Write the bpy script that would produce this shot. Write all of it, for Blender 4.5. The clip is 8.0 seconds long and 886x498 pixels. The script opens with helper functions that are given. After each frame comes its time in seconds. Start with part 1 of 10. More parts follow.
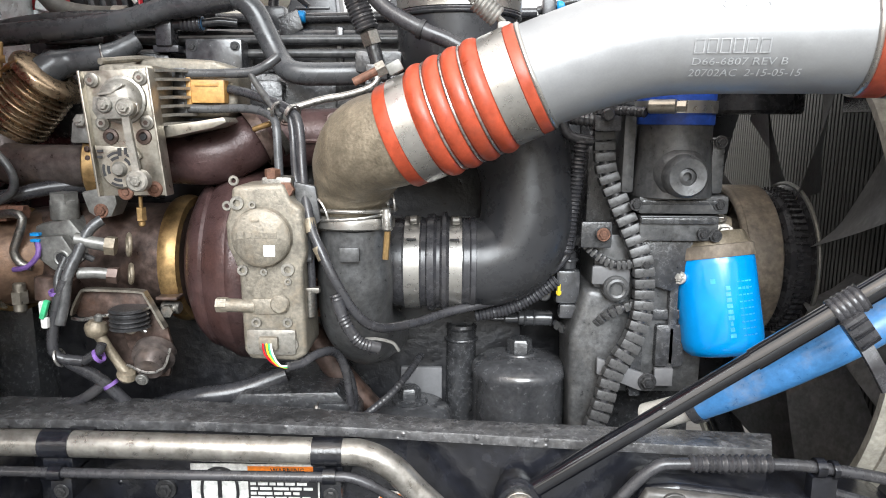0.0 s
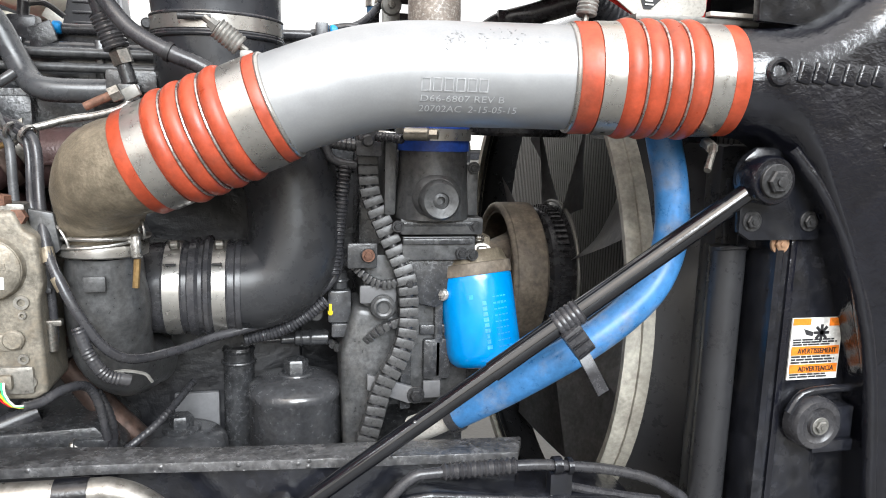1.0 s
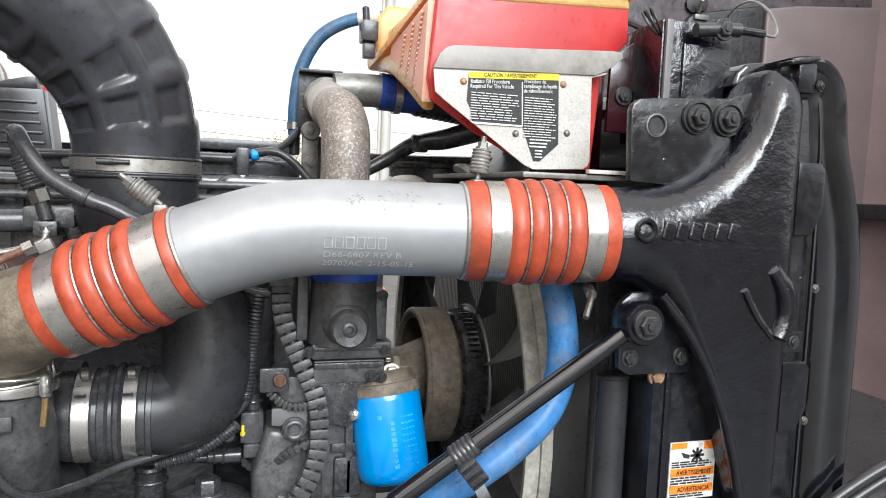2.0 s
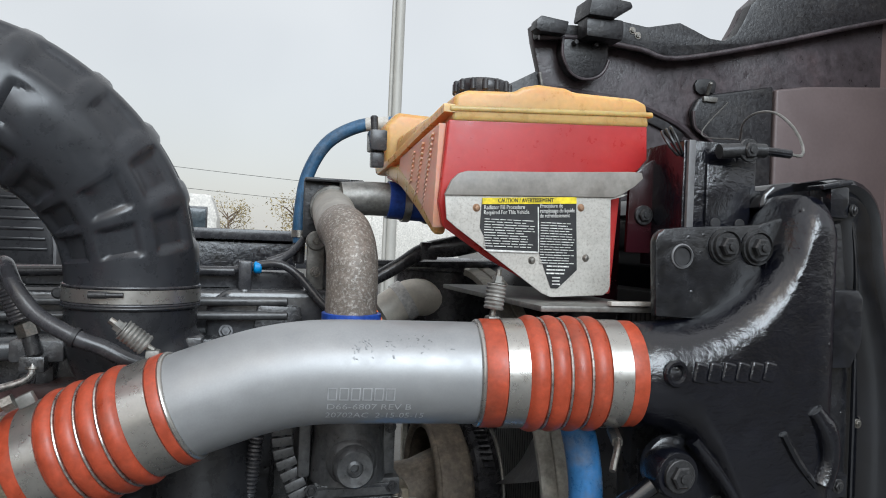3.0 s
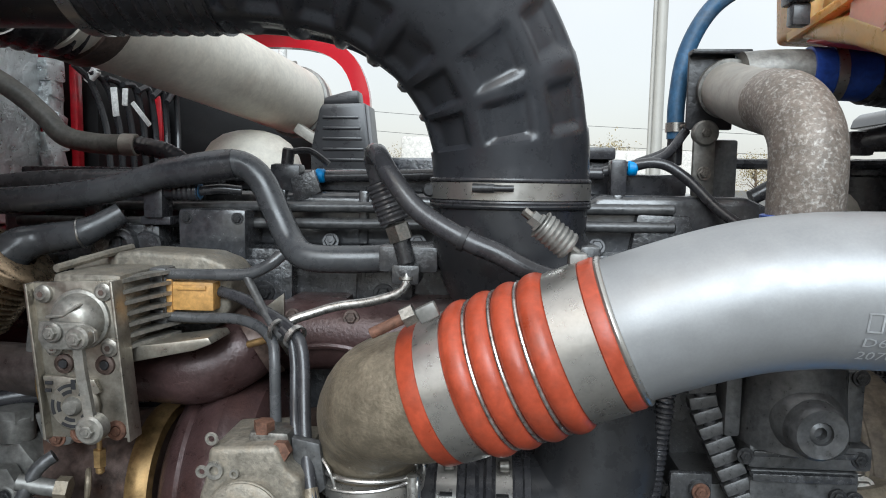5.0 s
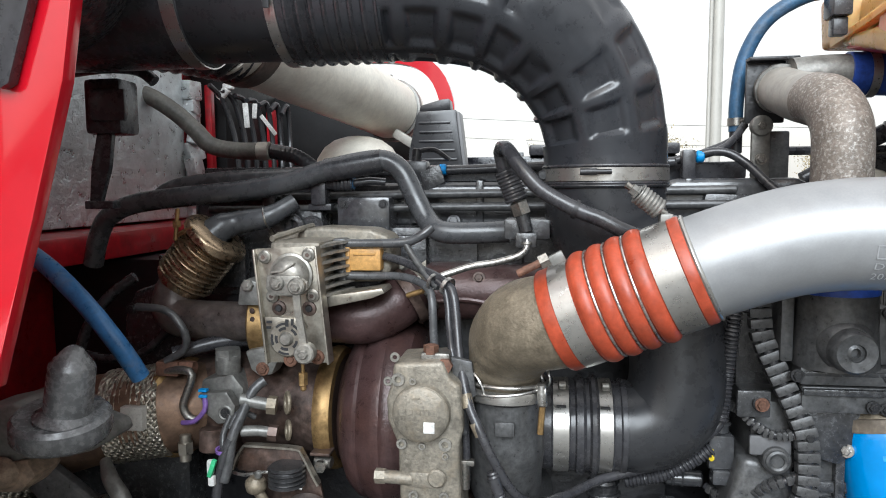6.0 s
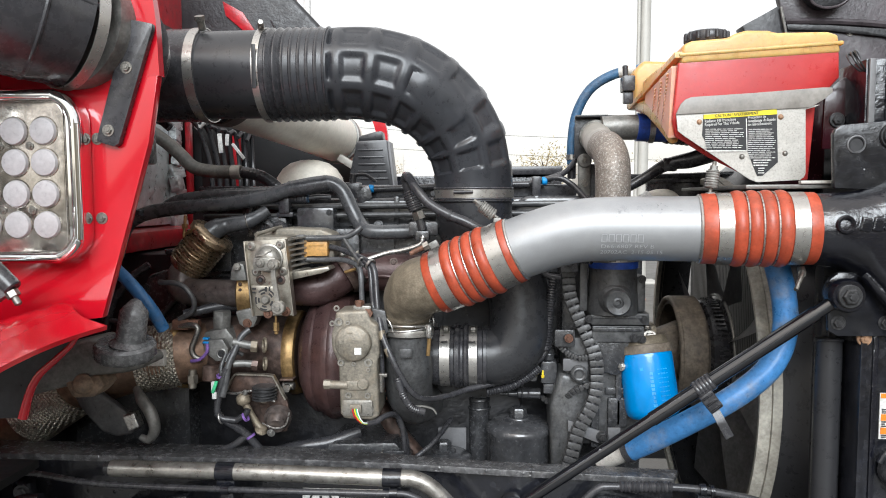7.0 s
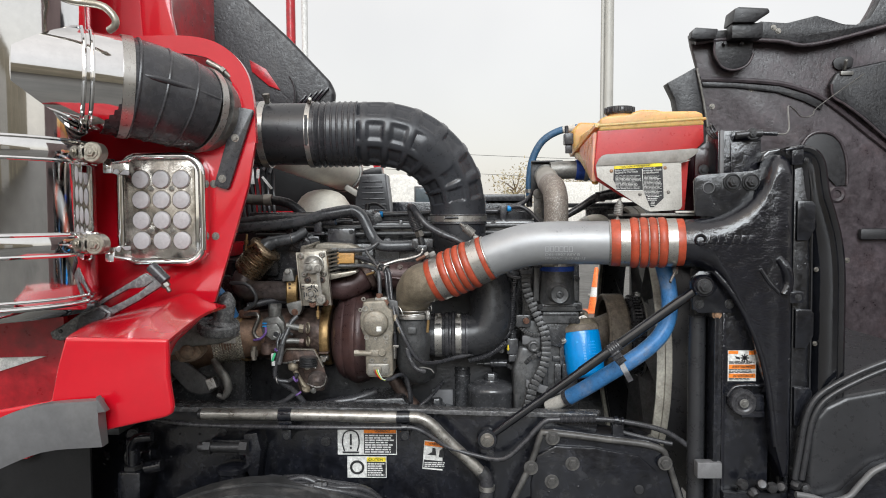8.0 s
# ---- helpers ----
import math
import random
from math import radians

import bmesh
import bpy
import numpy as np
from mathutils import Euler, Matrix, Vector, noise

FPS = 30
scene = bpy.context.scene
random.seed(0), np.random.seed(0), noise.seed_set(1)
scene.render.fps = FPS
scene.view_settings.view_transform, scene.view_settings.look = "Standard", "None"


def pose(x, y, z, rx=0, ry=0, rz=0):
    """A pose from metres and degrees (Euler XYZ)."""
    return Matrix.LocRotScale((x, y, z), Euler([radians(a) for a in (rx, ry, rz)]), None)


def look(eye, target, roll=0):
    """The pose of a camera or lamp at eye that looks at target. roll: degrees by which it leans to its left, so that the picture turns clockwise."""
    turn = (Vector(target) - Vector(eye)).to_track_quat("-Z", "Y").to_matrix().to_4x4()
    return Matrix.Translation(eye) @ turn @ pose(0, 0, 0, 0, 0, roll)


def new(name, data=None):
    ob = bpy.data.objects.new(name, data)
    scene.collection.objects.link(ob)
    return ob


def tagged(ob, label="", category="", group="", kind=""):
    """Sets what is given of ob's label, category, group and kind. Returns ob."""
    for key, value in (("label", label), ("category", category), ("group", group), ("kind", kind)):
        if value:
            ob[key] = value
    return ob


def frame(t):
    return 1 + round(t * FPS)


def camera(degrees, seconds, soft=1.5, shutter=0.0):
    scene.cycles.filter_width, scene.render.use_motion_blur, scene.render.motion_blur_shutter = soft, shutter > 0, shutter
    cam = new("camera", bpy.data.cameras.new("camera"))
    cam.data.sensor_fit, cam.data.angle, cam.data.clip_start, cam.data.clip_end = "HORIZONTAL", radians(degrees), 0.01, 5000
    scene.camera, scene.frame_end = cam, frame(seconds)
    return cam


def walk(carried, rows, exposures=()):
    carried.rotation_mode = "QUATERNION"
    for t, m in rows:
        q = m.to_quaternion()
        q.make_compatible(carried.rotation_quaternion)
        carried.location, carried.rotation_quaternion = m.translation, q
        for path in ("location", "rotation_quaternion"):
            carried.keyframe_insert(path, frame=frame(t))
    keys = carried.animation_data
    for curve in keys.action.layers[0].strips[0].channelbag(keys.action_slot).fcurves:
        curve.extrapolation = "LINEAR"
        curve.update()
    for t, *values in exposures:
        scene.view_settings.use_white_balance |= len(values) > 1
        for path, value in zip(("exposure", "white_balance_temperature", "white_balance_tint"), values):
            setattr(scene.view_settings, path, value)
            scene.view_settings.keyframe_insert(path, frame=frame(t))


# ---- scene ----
cam = camera(64.8, 8.0, 1.0)
PATH = [
    (0, (0.014, -0.035, 1.382), (-0.014, 1.933, 1.024), 0.4),
    (0.5, (0.063, -0.04, 1.396), (0.273, 1.918, 1.041), 0.7),
    (1, (0.108, -0.059, 1.407), (0.529, 1.868, 1.073), 1.5),
    (1.5, (0.138, -0.099, 1.441), (0.679, 1.806, 1.161), 2.0),
    (2, (0.136, -0.113, 1.512), (0.722, 1.792, 1.341), 2.3),
    (2.2, (0.134, -0.108, 1.539), (0.719, 1.802, 1.427), 2.3),
    (3.3, (0.153, -0.02, 1.604), (0.697, 1.905, 1.599), 2.3),
    (3.5, (0.159, 0.011, 1.586), (0.666, 1.946, 1.553), 2.2),
    (4, (0.14, 0.111, 1.546), (0.504, 2.075, 1.437), 2.1),
    (4.5, (0.077, 0.18, 1.531), (0.202, 2.17, 1.373), 1.8),
    (5, (-0.003, 0.185, 1.533), (-0.131, 2.172, 1.345), 0.9),
    (5.2, (-0.037, 0.168, 1.533), (-0.245, 2.148, 1.343), 0.5),
    (6.3, (-0.063, -0.146, 1.508), (-0.346, 1.826, 1.332), -0.5),
    (6.5, (-0.035, -0.227, 1.513), (-0.268, 1.751, 1.333), -0.3),
    (7, (0.051, -0.519, 1.518), (-0.083, 1.471, 1.372), -0.3),
    (7.5, (0.064, -0.768, 1.548), (-0.021, 1.226, 1.427), -0.3),
    (8, (0.029, -1.08, 1.533), (-0.026, 0.917, 1.439), -0.3),
]
walk(cam, [(t, look(eye, target, roll)) for t, eye, target, roll in PATH], [(0, 1.17, 6500, 10), (1, 1.10, 6450, 10), (1.5, 1.0, 6400, 10), (2.2, 0.68, 6350, 10), (3.4, -0.22, 6000, 6), (4.0, 0.03, 5920, 4), (4.5, 0.16, 5980, 5), (5.2, 0.27, 6150, 7), (6.3, 0.60, 6250, 9), (7.3, 0.44, 6450, 10), (8, 0.15, 6500, 10)])

# ---- world and light ----
world = bpy.data.worlds.new("overcast_sky")
scene.world = world
world.use_nodes = True
wn, wl = world.node_tree.nodes, world.node_tree.links
wn.clear()
w_out = wn.new("ShaderNodeOutputWorld")
w_add = wn.new("ShaderNodeAddShader")
w_bg1 = wn.new("ShaderNodeBackground")
w_bg2 = wn.new("ShaderNodeBackground")
w_sky = wn.new("ShaderNodeTexSky")
w_sky.sky_type = "NISHITA"
w_sky.sun_disc = False
w_sky.sun_elevation, w_sky.sun_rotation = radians(48), radians(205)
w_sky.dust_density = 4.0
w_bg1.inputs["Strength"].default_value = 0.05
w_co = wn.new("ShaderNodeTexCoord")
w_no = wn.new("ShaderNodeTexNoise")
w_no.inputs["Scale"].default_value = 1.6
w_no.inputs["Detail"].default_value = 4.0
w_ra = wn.new("ShaderNodeValToRGB")
w_ra.color_ramp.elements[0].position, w_ra.color_ramp.elements[0].color = 0.3, (0.625, 0.595, 0.545, 1)
w_ra.color_ramp.elements[1].position, w_ra.color_ramp.elements[1].color = 0.75, (0.815, 0.775, 0.705, 1)
wl.new(w_co.outputs["Generated"], w_no.inputs["Vector"])
wl.new(w_no.outputs["Fac"], w_ra.inputs["Fac"])
w_sep = wn.new("ShaderNodeSeparateXYZ")
w_up = wn.new("ShaderNodeMapRange")
w_up.inputs["From Min"].default_value, w_up.inputs["From Max"].default_value = 0.0, 1.0
w_up.inputs["To Min"].default_value, w_up.inputs["To Max"].default_value = 0.86, 1.2
wl.new(w_co.outputs["Generated"], w_sep.inputs[0])
wl.new(w_sep.outputs["Z"], w_up.inputs["Value"])
wl.new(w_up.outputs["Result"], w_bg2.inputs["Strength"])
wl.new(w_ra.outputs["Color"], w_bg2.inputs["Color"])
wl.new(w_sky.outputs["Color"], w_bg1.inputs["Color"])
wl.new(w_bg1.outputs[0], w_add.inputs[0])
wl.new(w_bg2.outputs[0], w_add.inputs[1])
wl.new(w_add.outputs[0], w_out.inputs["Surface"])

sun = new("sun", bpy.data.lights.new("sun", "SUN"))
sun.data.energy, sun.data.angle, sun.data.color = 2.7, radians(36), (0.90, 0.96, 1.0)
sun.matrix_world = look((0.3, -3.6, 3.9), (0, 0.8, 1.2))


# ---- materials ----
def mat(name, base, rough=0.5, metal=0.0, var=0.25, scale=18.0, fine=260.0, bump=0.12, dirt=None, coat=0.0,
        rvar=0.12, dist=0.0006, spec=0.5, speck=0.16, drops=0.0):
    """A surface with broad tone changes, fine grain relief, uneven gloss and, if given, dirt (colour, amount, scale) and
    drops: a share of small standing water drops."""
    m = bpy.data.materials.new(name)
    m.use_nodes = True
    n, l = m.node_tree.nodes, m.node_tree.links
    b = n["Principled BSDF"]
    co = n.new("ShaderNodeTexCoord")
    n1, n2 = n.new("ShaderNodeTexNoise"), n.new("ShaderNodeTexNoise")
    n1.inputs["Scale"].default_value, n1.inputs["Detail"].default_value = scale, 5.0
    n2.inputs["Scale"].default_value, n2.inputs["Detail"].default_value = fine, 3.0
    l.new(co.outputs["Object"], n1.inputs["Vector"])
    l.new(co.outputs["Object"], n2.inputs["Vector"])
    ramp = n.new("ShaderNodeValToRGB")
    lo = tuple(max(0.0, c * (1 - var)) for c in base)
    hi = tuple(min(1.0, c * (1 + var)) for c in base)
    ramp.color_ramp.elements[0].position, ramp.color_ramp.elements[0].color = 0.32, (*lo, 1)
    ramp.color_ramp.elements[1].position, ramp.color_ramp.elements[1].color = 0.68, (*hi, 1)
    l.new(n1.outputs["Fac"], ramp.inputs["Fac"])
    out = ramp.outputs["Color"]
    if dirt:
        colour, amount, dscale = dirt
        n3 = n.new("ShaderNodeTexNoise")
        n3.inputs["Scale"].default_value, n3.inputs["Detail"].default_value, n3.inputs["Roughness"].default_value = dscale, 8.0, 0.65
        l.new(co.outputs["Object"], n3.inputs["Vector"])
        r3 = n.new("ShaderNodeMapRange")
        r3.inputs["From Min"].default_value, r3.inputs["From Max"].default_value = 0.5, 0.68
        r3.inputs["To Max"].default_value = amount
        l.new(n3.outputs["Fac"], r3.inputs["Value"])
        mix = n.new("ShaderNodeMix")
        mix.data_type = "RGBA"
        l.new(r3.outputs["Result"], mix.inputs[0])
        l.new(out, mix.inputs[6])
        mix.inputs[7].default_value = (*colour, 1)
        out = mix.outputs[2]
    grain = n.new("ShaderNodeMapRange")
    grain.inputs["From Min"].default_value, grain.inputs["From Max"].default_value = 0.3, 0.7
    grain.inputs["To Min"].default_value, grain.inputs["To Max"].default_value = 1 - speck, 1 + speck
    l.new(n2.outputs["Fac"], grain.inputs["Value"])
    mul = n.new("ShaderNodeVectorMath")
    mul.operation = "SCALE"
    l.new(out, mul.inputs[0])
    l.new(grain.outputs["Result"], mul.inputs["Scale"])
    n4 = n.new("ShaderNodeTexNoise")
    n4.inputs["Scale"].default_value, n4.inputs["Detail"].default_value, n4.inputs["Roughness"].default_value = max(45.0, scale * 4.0) if scale > 4 else scale * 6.0, 6.0, 0.7
    l.new(co.outputs["Object"], n4.inputs["Vector"])
    stain = n.new("ShaderNodeMapRange")
    stain.inputs["From Min"].default_value, stain.inputs["From Max"].default_value = 0.36, 0.64
    stain.inputs["To Min"].default_value, stain.inputs["To Max"].default_value = 1 - min(0.75, speck * 1.5), 1 + speck * 1.2
    l.new(n4.outputs["Fac"], stain.inputs["Value"])
    mul2 = n.new("ShaderNodeVectorMath")
    mul2.operation = "SCALE"
    l.new(mul.outputs["Vector"], mul2.inputs[0])
    l.new(stain.outputs["Result"], mul2.inputs["Scale"])
    l.new(mul2.outputs["Vector"], b.inputs["Base Color"])
    both = n.new("ShaderNodeMath")
    both.operation = "MULTIPLY_ADD"
    both.inputs[1].default_value = 1.6
    l.new(n4.outputs["Fac"], both.inputs[0])
    l.new(n2.outputs["Fac"], both.inputs[2])
    rr = n.new("ShaderNodeMapRange")
    rr.inputs["To Min"].default_value, rr.inputs["To Max"].default_value = max(0.02, rough - rvar), min(1.0, rough + rvar)
    rr.inputs["From Min"].default_value, rr.inputs["From Max"].default_value = 0.3, 0.7
    l.new(n4.outputs["Fac"], rr.inputs["Value"])
    l.new(rr.outputs["Result"], b.inputs["Roughness"])
    b.inputs["Metallic"].default_value = metal
    b.inputs["Coat Weight"].default_value = coat
    b.inputs["Coat Roughness"].default_value = 0.06
    b.inputs["Specular IOR Level"].default_value = spec
    if bump > 0:
        bp = n.new("ShaderNodeBump")
        bp.inputs["Strength"].default_value, bp.inputs["Distance"].default_value = bump, dist
        l.new(both.outputs[0], bp.inputs["Height"])
        l.new(bp.outputs["Normal"], b.inputs["Normal"])
    if drops > 0:
        vo, dome, pick, size, bd = (n.new(k) for k in ("ShaderNodeTexVoronoi", "ShaderNodeMapRange", "ShaderNodeMath", "ShaderNodeMath", "ShaderNodeBump"))
        vo.inputs["Scale"].default_value = 110.0
        l.new(co.outputs["Object"], vo.inputs["Vector"])
        dome.inputs["From Min"].default_value, dome.inputs["From Max"].default_value = 0.12, 0.42
        dome.inputs["To Min"].default_value, dome.inputs["To Max"].default_value = 1.0, 0.0
        dome.interpolation_type = "SMOOTHSTEP"
        l.new(vo.outputs["Distance"], dome.inputs["Value"])
        pick.operation, size.operation = "LESS_THAN", "MULTIPLY"
        pick.inputs[1].default_value = drops
        l.new(vo.outputs["Color"], pick.inputs[0])
        l.new(pick.outputs[0], size.inputs[0])
        l.new(dome.outputs["Result"], size.inputs[1])
        bd.inputs["Strength"].default_value, bd.inputs["Distance"].default_value = 0.9, 0.0016
        l.new(size.outputs[0], bd.inputs["Height"])
        if bump > 0:
            l.new(bp.outputs["Normal"], bd.inputs["Normal"])
        l.new(bd.outputs["Normal"], b.inputs["Normal"])
    return m


DUST = (0.145, 0.135, 0.12)
ENGINE = mat("engine_paint", (0.042, 0.043, 0.046), 0.22, 0, 0.3, 30, 190, 0.4, ((0.085, 0.081, 0.074), 0.25, 80), rvar=0.13, dist=0.0012, spec=0.8, speck=0.2)
ENGINE2 = mat("engine_plastic", (0.052, 0.053, 0.057), 0.20, 0, 0.22, 20, 180, 0.2, ((0.10, 0.095, 0.088), 0.2, 50), rvar=0.12, spec=0.8, speck=0.14)
BLACK = mat("black_chassis_paint", (0.010, 0.0108, 0.0145), 0.15, 0, 0.3, 12, 90, 0.35, ((0.075, 0.073, 0.070), 0.16, 30), rvar=0.10, dist=0.0014, spec=0.6, speck=0.2, drops=0.08)
GLOSS = mat("wet_gloss_black_paint", (0.0045, 0.005, 0.0085), 0.10, 0, 0.3, 3.5, 24, 0.35, ((0.04, 0.04, 0.042), 0.06, 60), rvar=0.06, dist=0.006, spec=0.8, drops=0.09)
GLOSS2 = mat("polished_black_shell_paint", (0.006, 0.0066, 0.009), 0.11, 0, 0.3, 6, 40, 0.08, None, rvar=0.06, dist=0.0014, spec=1.0, drops=0.05)
BRACK = mat("worn_black_bracket_paint", (0.010, 0.0105, 0.013), 0.20, 0, 0.3, 12, 60, 0.4, ((0.06, 0.059, 0.057), 0.18, 34), rvar=0.12, dist=0.0016, spec=0.7, speck=0.18, drops=0.2)
RUBBER = mat("black_rubber", (0.036, 0.036, 0.040), 0.27, 0, 0.18, 14, 200, 0.15, (DUST, 0.12, 24), rvar=0.10, speck=0.10)
DUCT = mat("moulded_duct_rubber", (0.027, 0.029, 0.034), 0.31, 0, 0.15, 9, 320, 0.08, ((0.05, 0.05, 0.052), 0.15, 40), rvar=0.10, speck=0.06)
HOSE = mat("black_smooth_pipe", (0.064, 0.066, 0.070), 0.28, 0, 0.15, 8, 200, 0.08, (DUST, 0.15, 14), rvar=0.14, speck=0.10)
LOOM = mat("grey_loom_plastic", (0.060, 0.060, 0.061), 0.34, 0, 0.3, 60, 300, 0.25, ((0.028, 0.027, 0.026), 0.6, 70))
SILVER = mat("satin_aluminium_pipe", (0.305, 0.311, 0.320), 0.42, 0.4, 0.06, 7, 500, 0.06, ((0.37, 0.37, 0.37), 0.35, 16), rvar=0.09, speck=0.03)
ORANGE = mat("orange_silicone", (0.375, 0.060, 0.026), 0.40, 0, 0.14, 14, 240, 0.16, ((0.22, 0.062, 0.038), 0.5, 22), rvar=0.14, speck=0.10)
STEEL = mat("stainless_band", (0.46, 0.445, 0.42), 0.30, 0.85, 0.06, 30, 400, 0.04, ((0.38, 0.36, 0.33), 0.4, 30), rvar=0.06, speck=0.03)
WIRE = mat("bright_steel", (0.48, 0.47, 0.45), 0.32, 0.9, 0.18, 40, 300, 0.1, ((0.20, 0.18, 0.15), 0.4, 60))
TUBE = mat("stainless_tube", (0.33, 0.315, 0.29), 0.34, 0.75, 0.18, 18, 220, 0.1, ((0.15, 0.135, 0.115), 0.6, 34), rvar=0.12, speck=0.1, drops=0.05)
BOLT = mat("zinc_bolt", (0.25, 0.24, 0.22), 0.4, 0.9, 0.25, 90, 400, 0.2, ((0.16, 0.08, 0.04), 0.4, 90))
DBOLT = mat("black_bolt", (0.05, 0.05, 0.052), 0.38, 0.5, 0.25, 90, 400, 0.2)
RBOLT = mat("rusty_bolt", (0.15, 0.075, 0.05), 0.7, 0.3, 0.35, 90, 400, 0.35)
TAN = mat("oily_cast_aluminium", (0.212, 0.178, 0.130), 0.44, 0.3, 0.14, 14, 300, 0.55, ((0.11, 0.088, 0.062), 0.55, 46), rvar=0.14, dist=0.0011, speck=0.15)
COREM = mat("dusty_radiator_fins", (0.075, 0.074, 0.072), 0.5, 0.3, 0.3, 3, 120, 0.1, ((0.11, 0.105, 0.095), 0.4, 4), speck=0.1)
ALU = mat("sand_cast_aluminium", (0.238, 0.216, 0.178), 0.50, 0.4, 0.2, 30, 300, 0.45, ((0.14, 0.108, 0.072), 0.55, 60), rvar=0.14, dist=0.0009, speck=0.17)
ALU2 = mat("clean_cast_aluminium", (0.305, 0.292, 0.264), 0.38, 0.6, 0.18, 30, 300, 0.3, ((0.17, 0.135, 0.10), 0.45, 60), rvar=0.14, speck=0.14)
GREYC = mat("grey_cast_aluminium", (0.092, 0.093, 0.095), 0.38, 0.35, 0.2, 26, 200, 0.35, (DUST, 0.22, 40), rvar=0.14, dist=0.0008, speck=0.16)
RUST = mat("heat_rusted_iron", (0.062, 0.035, 0.034), 0.34, 0.2, 0.25, 7, 300, 0.45, ((0.085, 0.040, 0.032), 0.5, 12), rvar=0.12, dist=0.001, speck=0.14)
RUST2 = mat("brown_heat_pipe", (0.092, 0.064, 0.054), 0.42, 0.4, 0.4, 20, 130, 0.5, ((0.105, 0.05, 0.03), 0.55, 26), rvar=0.16, speck=0.22)
RUSTCAST = mat("brown_rusted_casting", (0.26, 0.19, 0.135), 0.5, 0.2, 0.35, 20, 140, 0.6, ((0.13, 0.085, 0.055), 0.5, 26), rvar=0.16, dist=0.0014, speck=0.2)
HEATP = mat("dark_heat_stained_pipe", (0.115, 0.095, 0.088), 0.38, 0.4, 0.3, 20, 130, 0.4, ((0.15, 0.11, 0.085), 0.5, 26), rvar=0.14, speck=0.16)
EXPIPE = mat("brown_scaled_exhaust_pipe", (0.19, 0.118, 0.078), 0.5, 0.35, 0.4, 16, 130, 0.5, ((0.075, 0.048, 0.036), 0.6, 14), rvar=0.14, dist=0.001)
EXH = mat("brown_cast_exhaust", (0.36, 0.215, 0.13), 0.5, 0.4, 0.35, 20, 130, 0.45, ((0.12, 0.07, 0.045), 0.55, 16), rvar=0.14, dist=0.001)
BRONZE = mat("heat_tinted_band", (0.36, 0.235, 0.105), 0.48, 0.8, 0.2, 26, 240, 0.15, ((0.16, 0.09, 0.04), 0.5, 30))
BELLOW = mat("heat_tinted_bellows", (0.40, 0.30, 0.20), 0.30, 0.9, 0.25, 24, 260, 0.1, ((0.20, 0.13, 0.08), 0.35, 24))
PLATE = mat("stained_steel_plate", (0.36, 0.333, 0.285), 0.36, 0.8, 0.16, 20, 300, 0.12, ((0.20, 0.155, 0.11), 0.4, 34), rvar=0.12, speck=0.10)
MOTTLE = mat("mottled_oxidised_pipe", (0.20, 0.17, 0.145), 0.52, 0.3, 0.15, 40, 420, 0.3, ((0.46, 0.44, 0.41), 0.95, 260), dist=0.0008, speck=0.14)
PALEP = mat("pale_oxidised_pipe", (0.36, 0.34, 0.305), 0.5, 0.3, 0.15, 20, 260, 0.15, ((0.22, 0.19, 0.16), 0.4, 60), speck=0.06)
DRUBBER = mat("dusty_wet_rubber", (0.105, 0.107, 0.110), 0.26, 0, 0.2, 30, 120, 0.35, ((0.17, 0.165, 0.155), 0.35, 60), rvar=0.16, dist=0.0012, spec=0.9, speck=0.14, drops=0.06)
PIPEG = mat("dull_grey_pipe", (0.20, 0.197, 0.185), 0.42, 0.45, 0.2, 14, 200, 0.25, (DUST, 0.4, 20), rvar=0.14)
BROWN = mat("dusty_brown_pulley", (0.185, 0.152, 0.118), 0.62, 0.15, 0.25, 18, 150, 0.4, ((0.085, 0.07, 0.056), 0.5, 30), speck=0.18)
FILTER = mat("bright_blue_filter_paint", (0.0, 0.25, 0.66), 0.22, 0, 0.06, 12, 90, 0.03, coat=0.3, rvar=0.05, speck=0.03)
BLUEH = mat("blue_silicone_hose", (0.045, 0.175, 0.40), 0.34, 0, 0.14, 18, 200, 0.15, ((0.24, 0.22, 0.19), 0.65, 13), speck=0.09)
BLUED = mat("dull_blue_hose", (0.035, 0.10, 0.19), 0.45, 0, 0.18, 14, 200, 0.15, (DUST, 0.3, 20))
BLUEC = mat("blue_silicone_sleeve", (0.02, 0.065, 0.33), 0.4, 0, 0.15, 20, 200, 0.1)
RED = mat("red_body_paint", (0.48, 0.004, 0.014), 0.20, 0, 0.05, 3, 60, 0.01, coat=0.6, rvar=0.04, speck=0.02)
# darker copy of the red, with shade put into the colour
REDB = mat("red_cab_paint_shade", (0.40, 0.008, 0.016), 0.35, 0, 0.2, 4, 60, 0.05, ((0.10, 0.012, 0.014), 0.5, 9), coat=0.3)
CHROME = mat("polished_steel", (0.80, 0.80, 0.80), 0.06, 1.0, 0.04, 5, 40, 0.02, rvar=0.03, speck=0.02)
MAROON = mat("dark_maroon_gloss_paint", (0.025, 0.005, 0.008), 0.2, 0, 0.15, 5, 80, 0.05, coat=0.3, speck=0.05)
# lit copy of the hood's maroon inside, brightness put into the colour
HOODTOP = mat("maroon_hood_inside_lit", (0.24, 0.18, 0.18), 0.42, 0, 0.15, 2, 80, 0.05, ((0.12, 0.085, 0.085), 0.4, 3), speck=0.04)
LENS = mat("clear_lamp_lens", (0.38, 0.365, 0.37), 0.35, 0.0, 0.06, 30, 200, 0.05, coat=0.15, speck=0.05)
PRINT = mat("faint_etched_print", (0.62, 0.63, 0.645), 0.5, 0.1, 0.1, 30, 300, 0.0, speck=0.04)
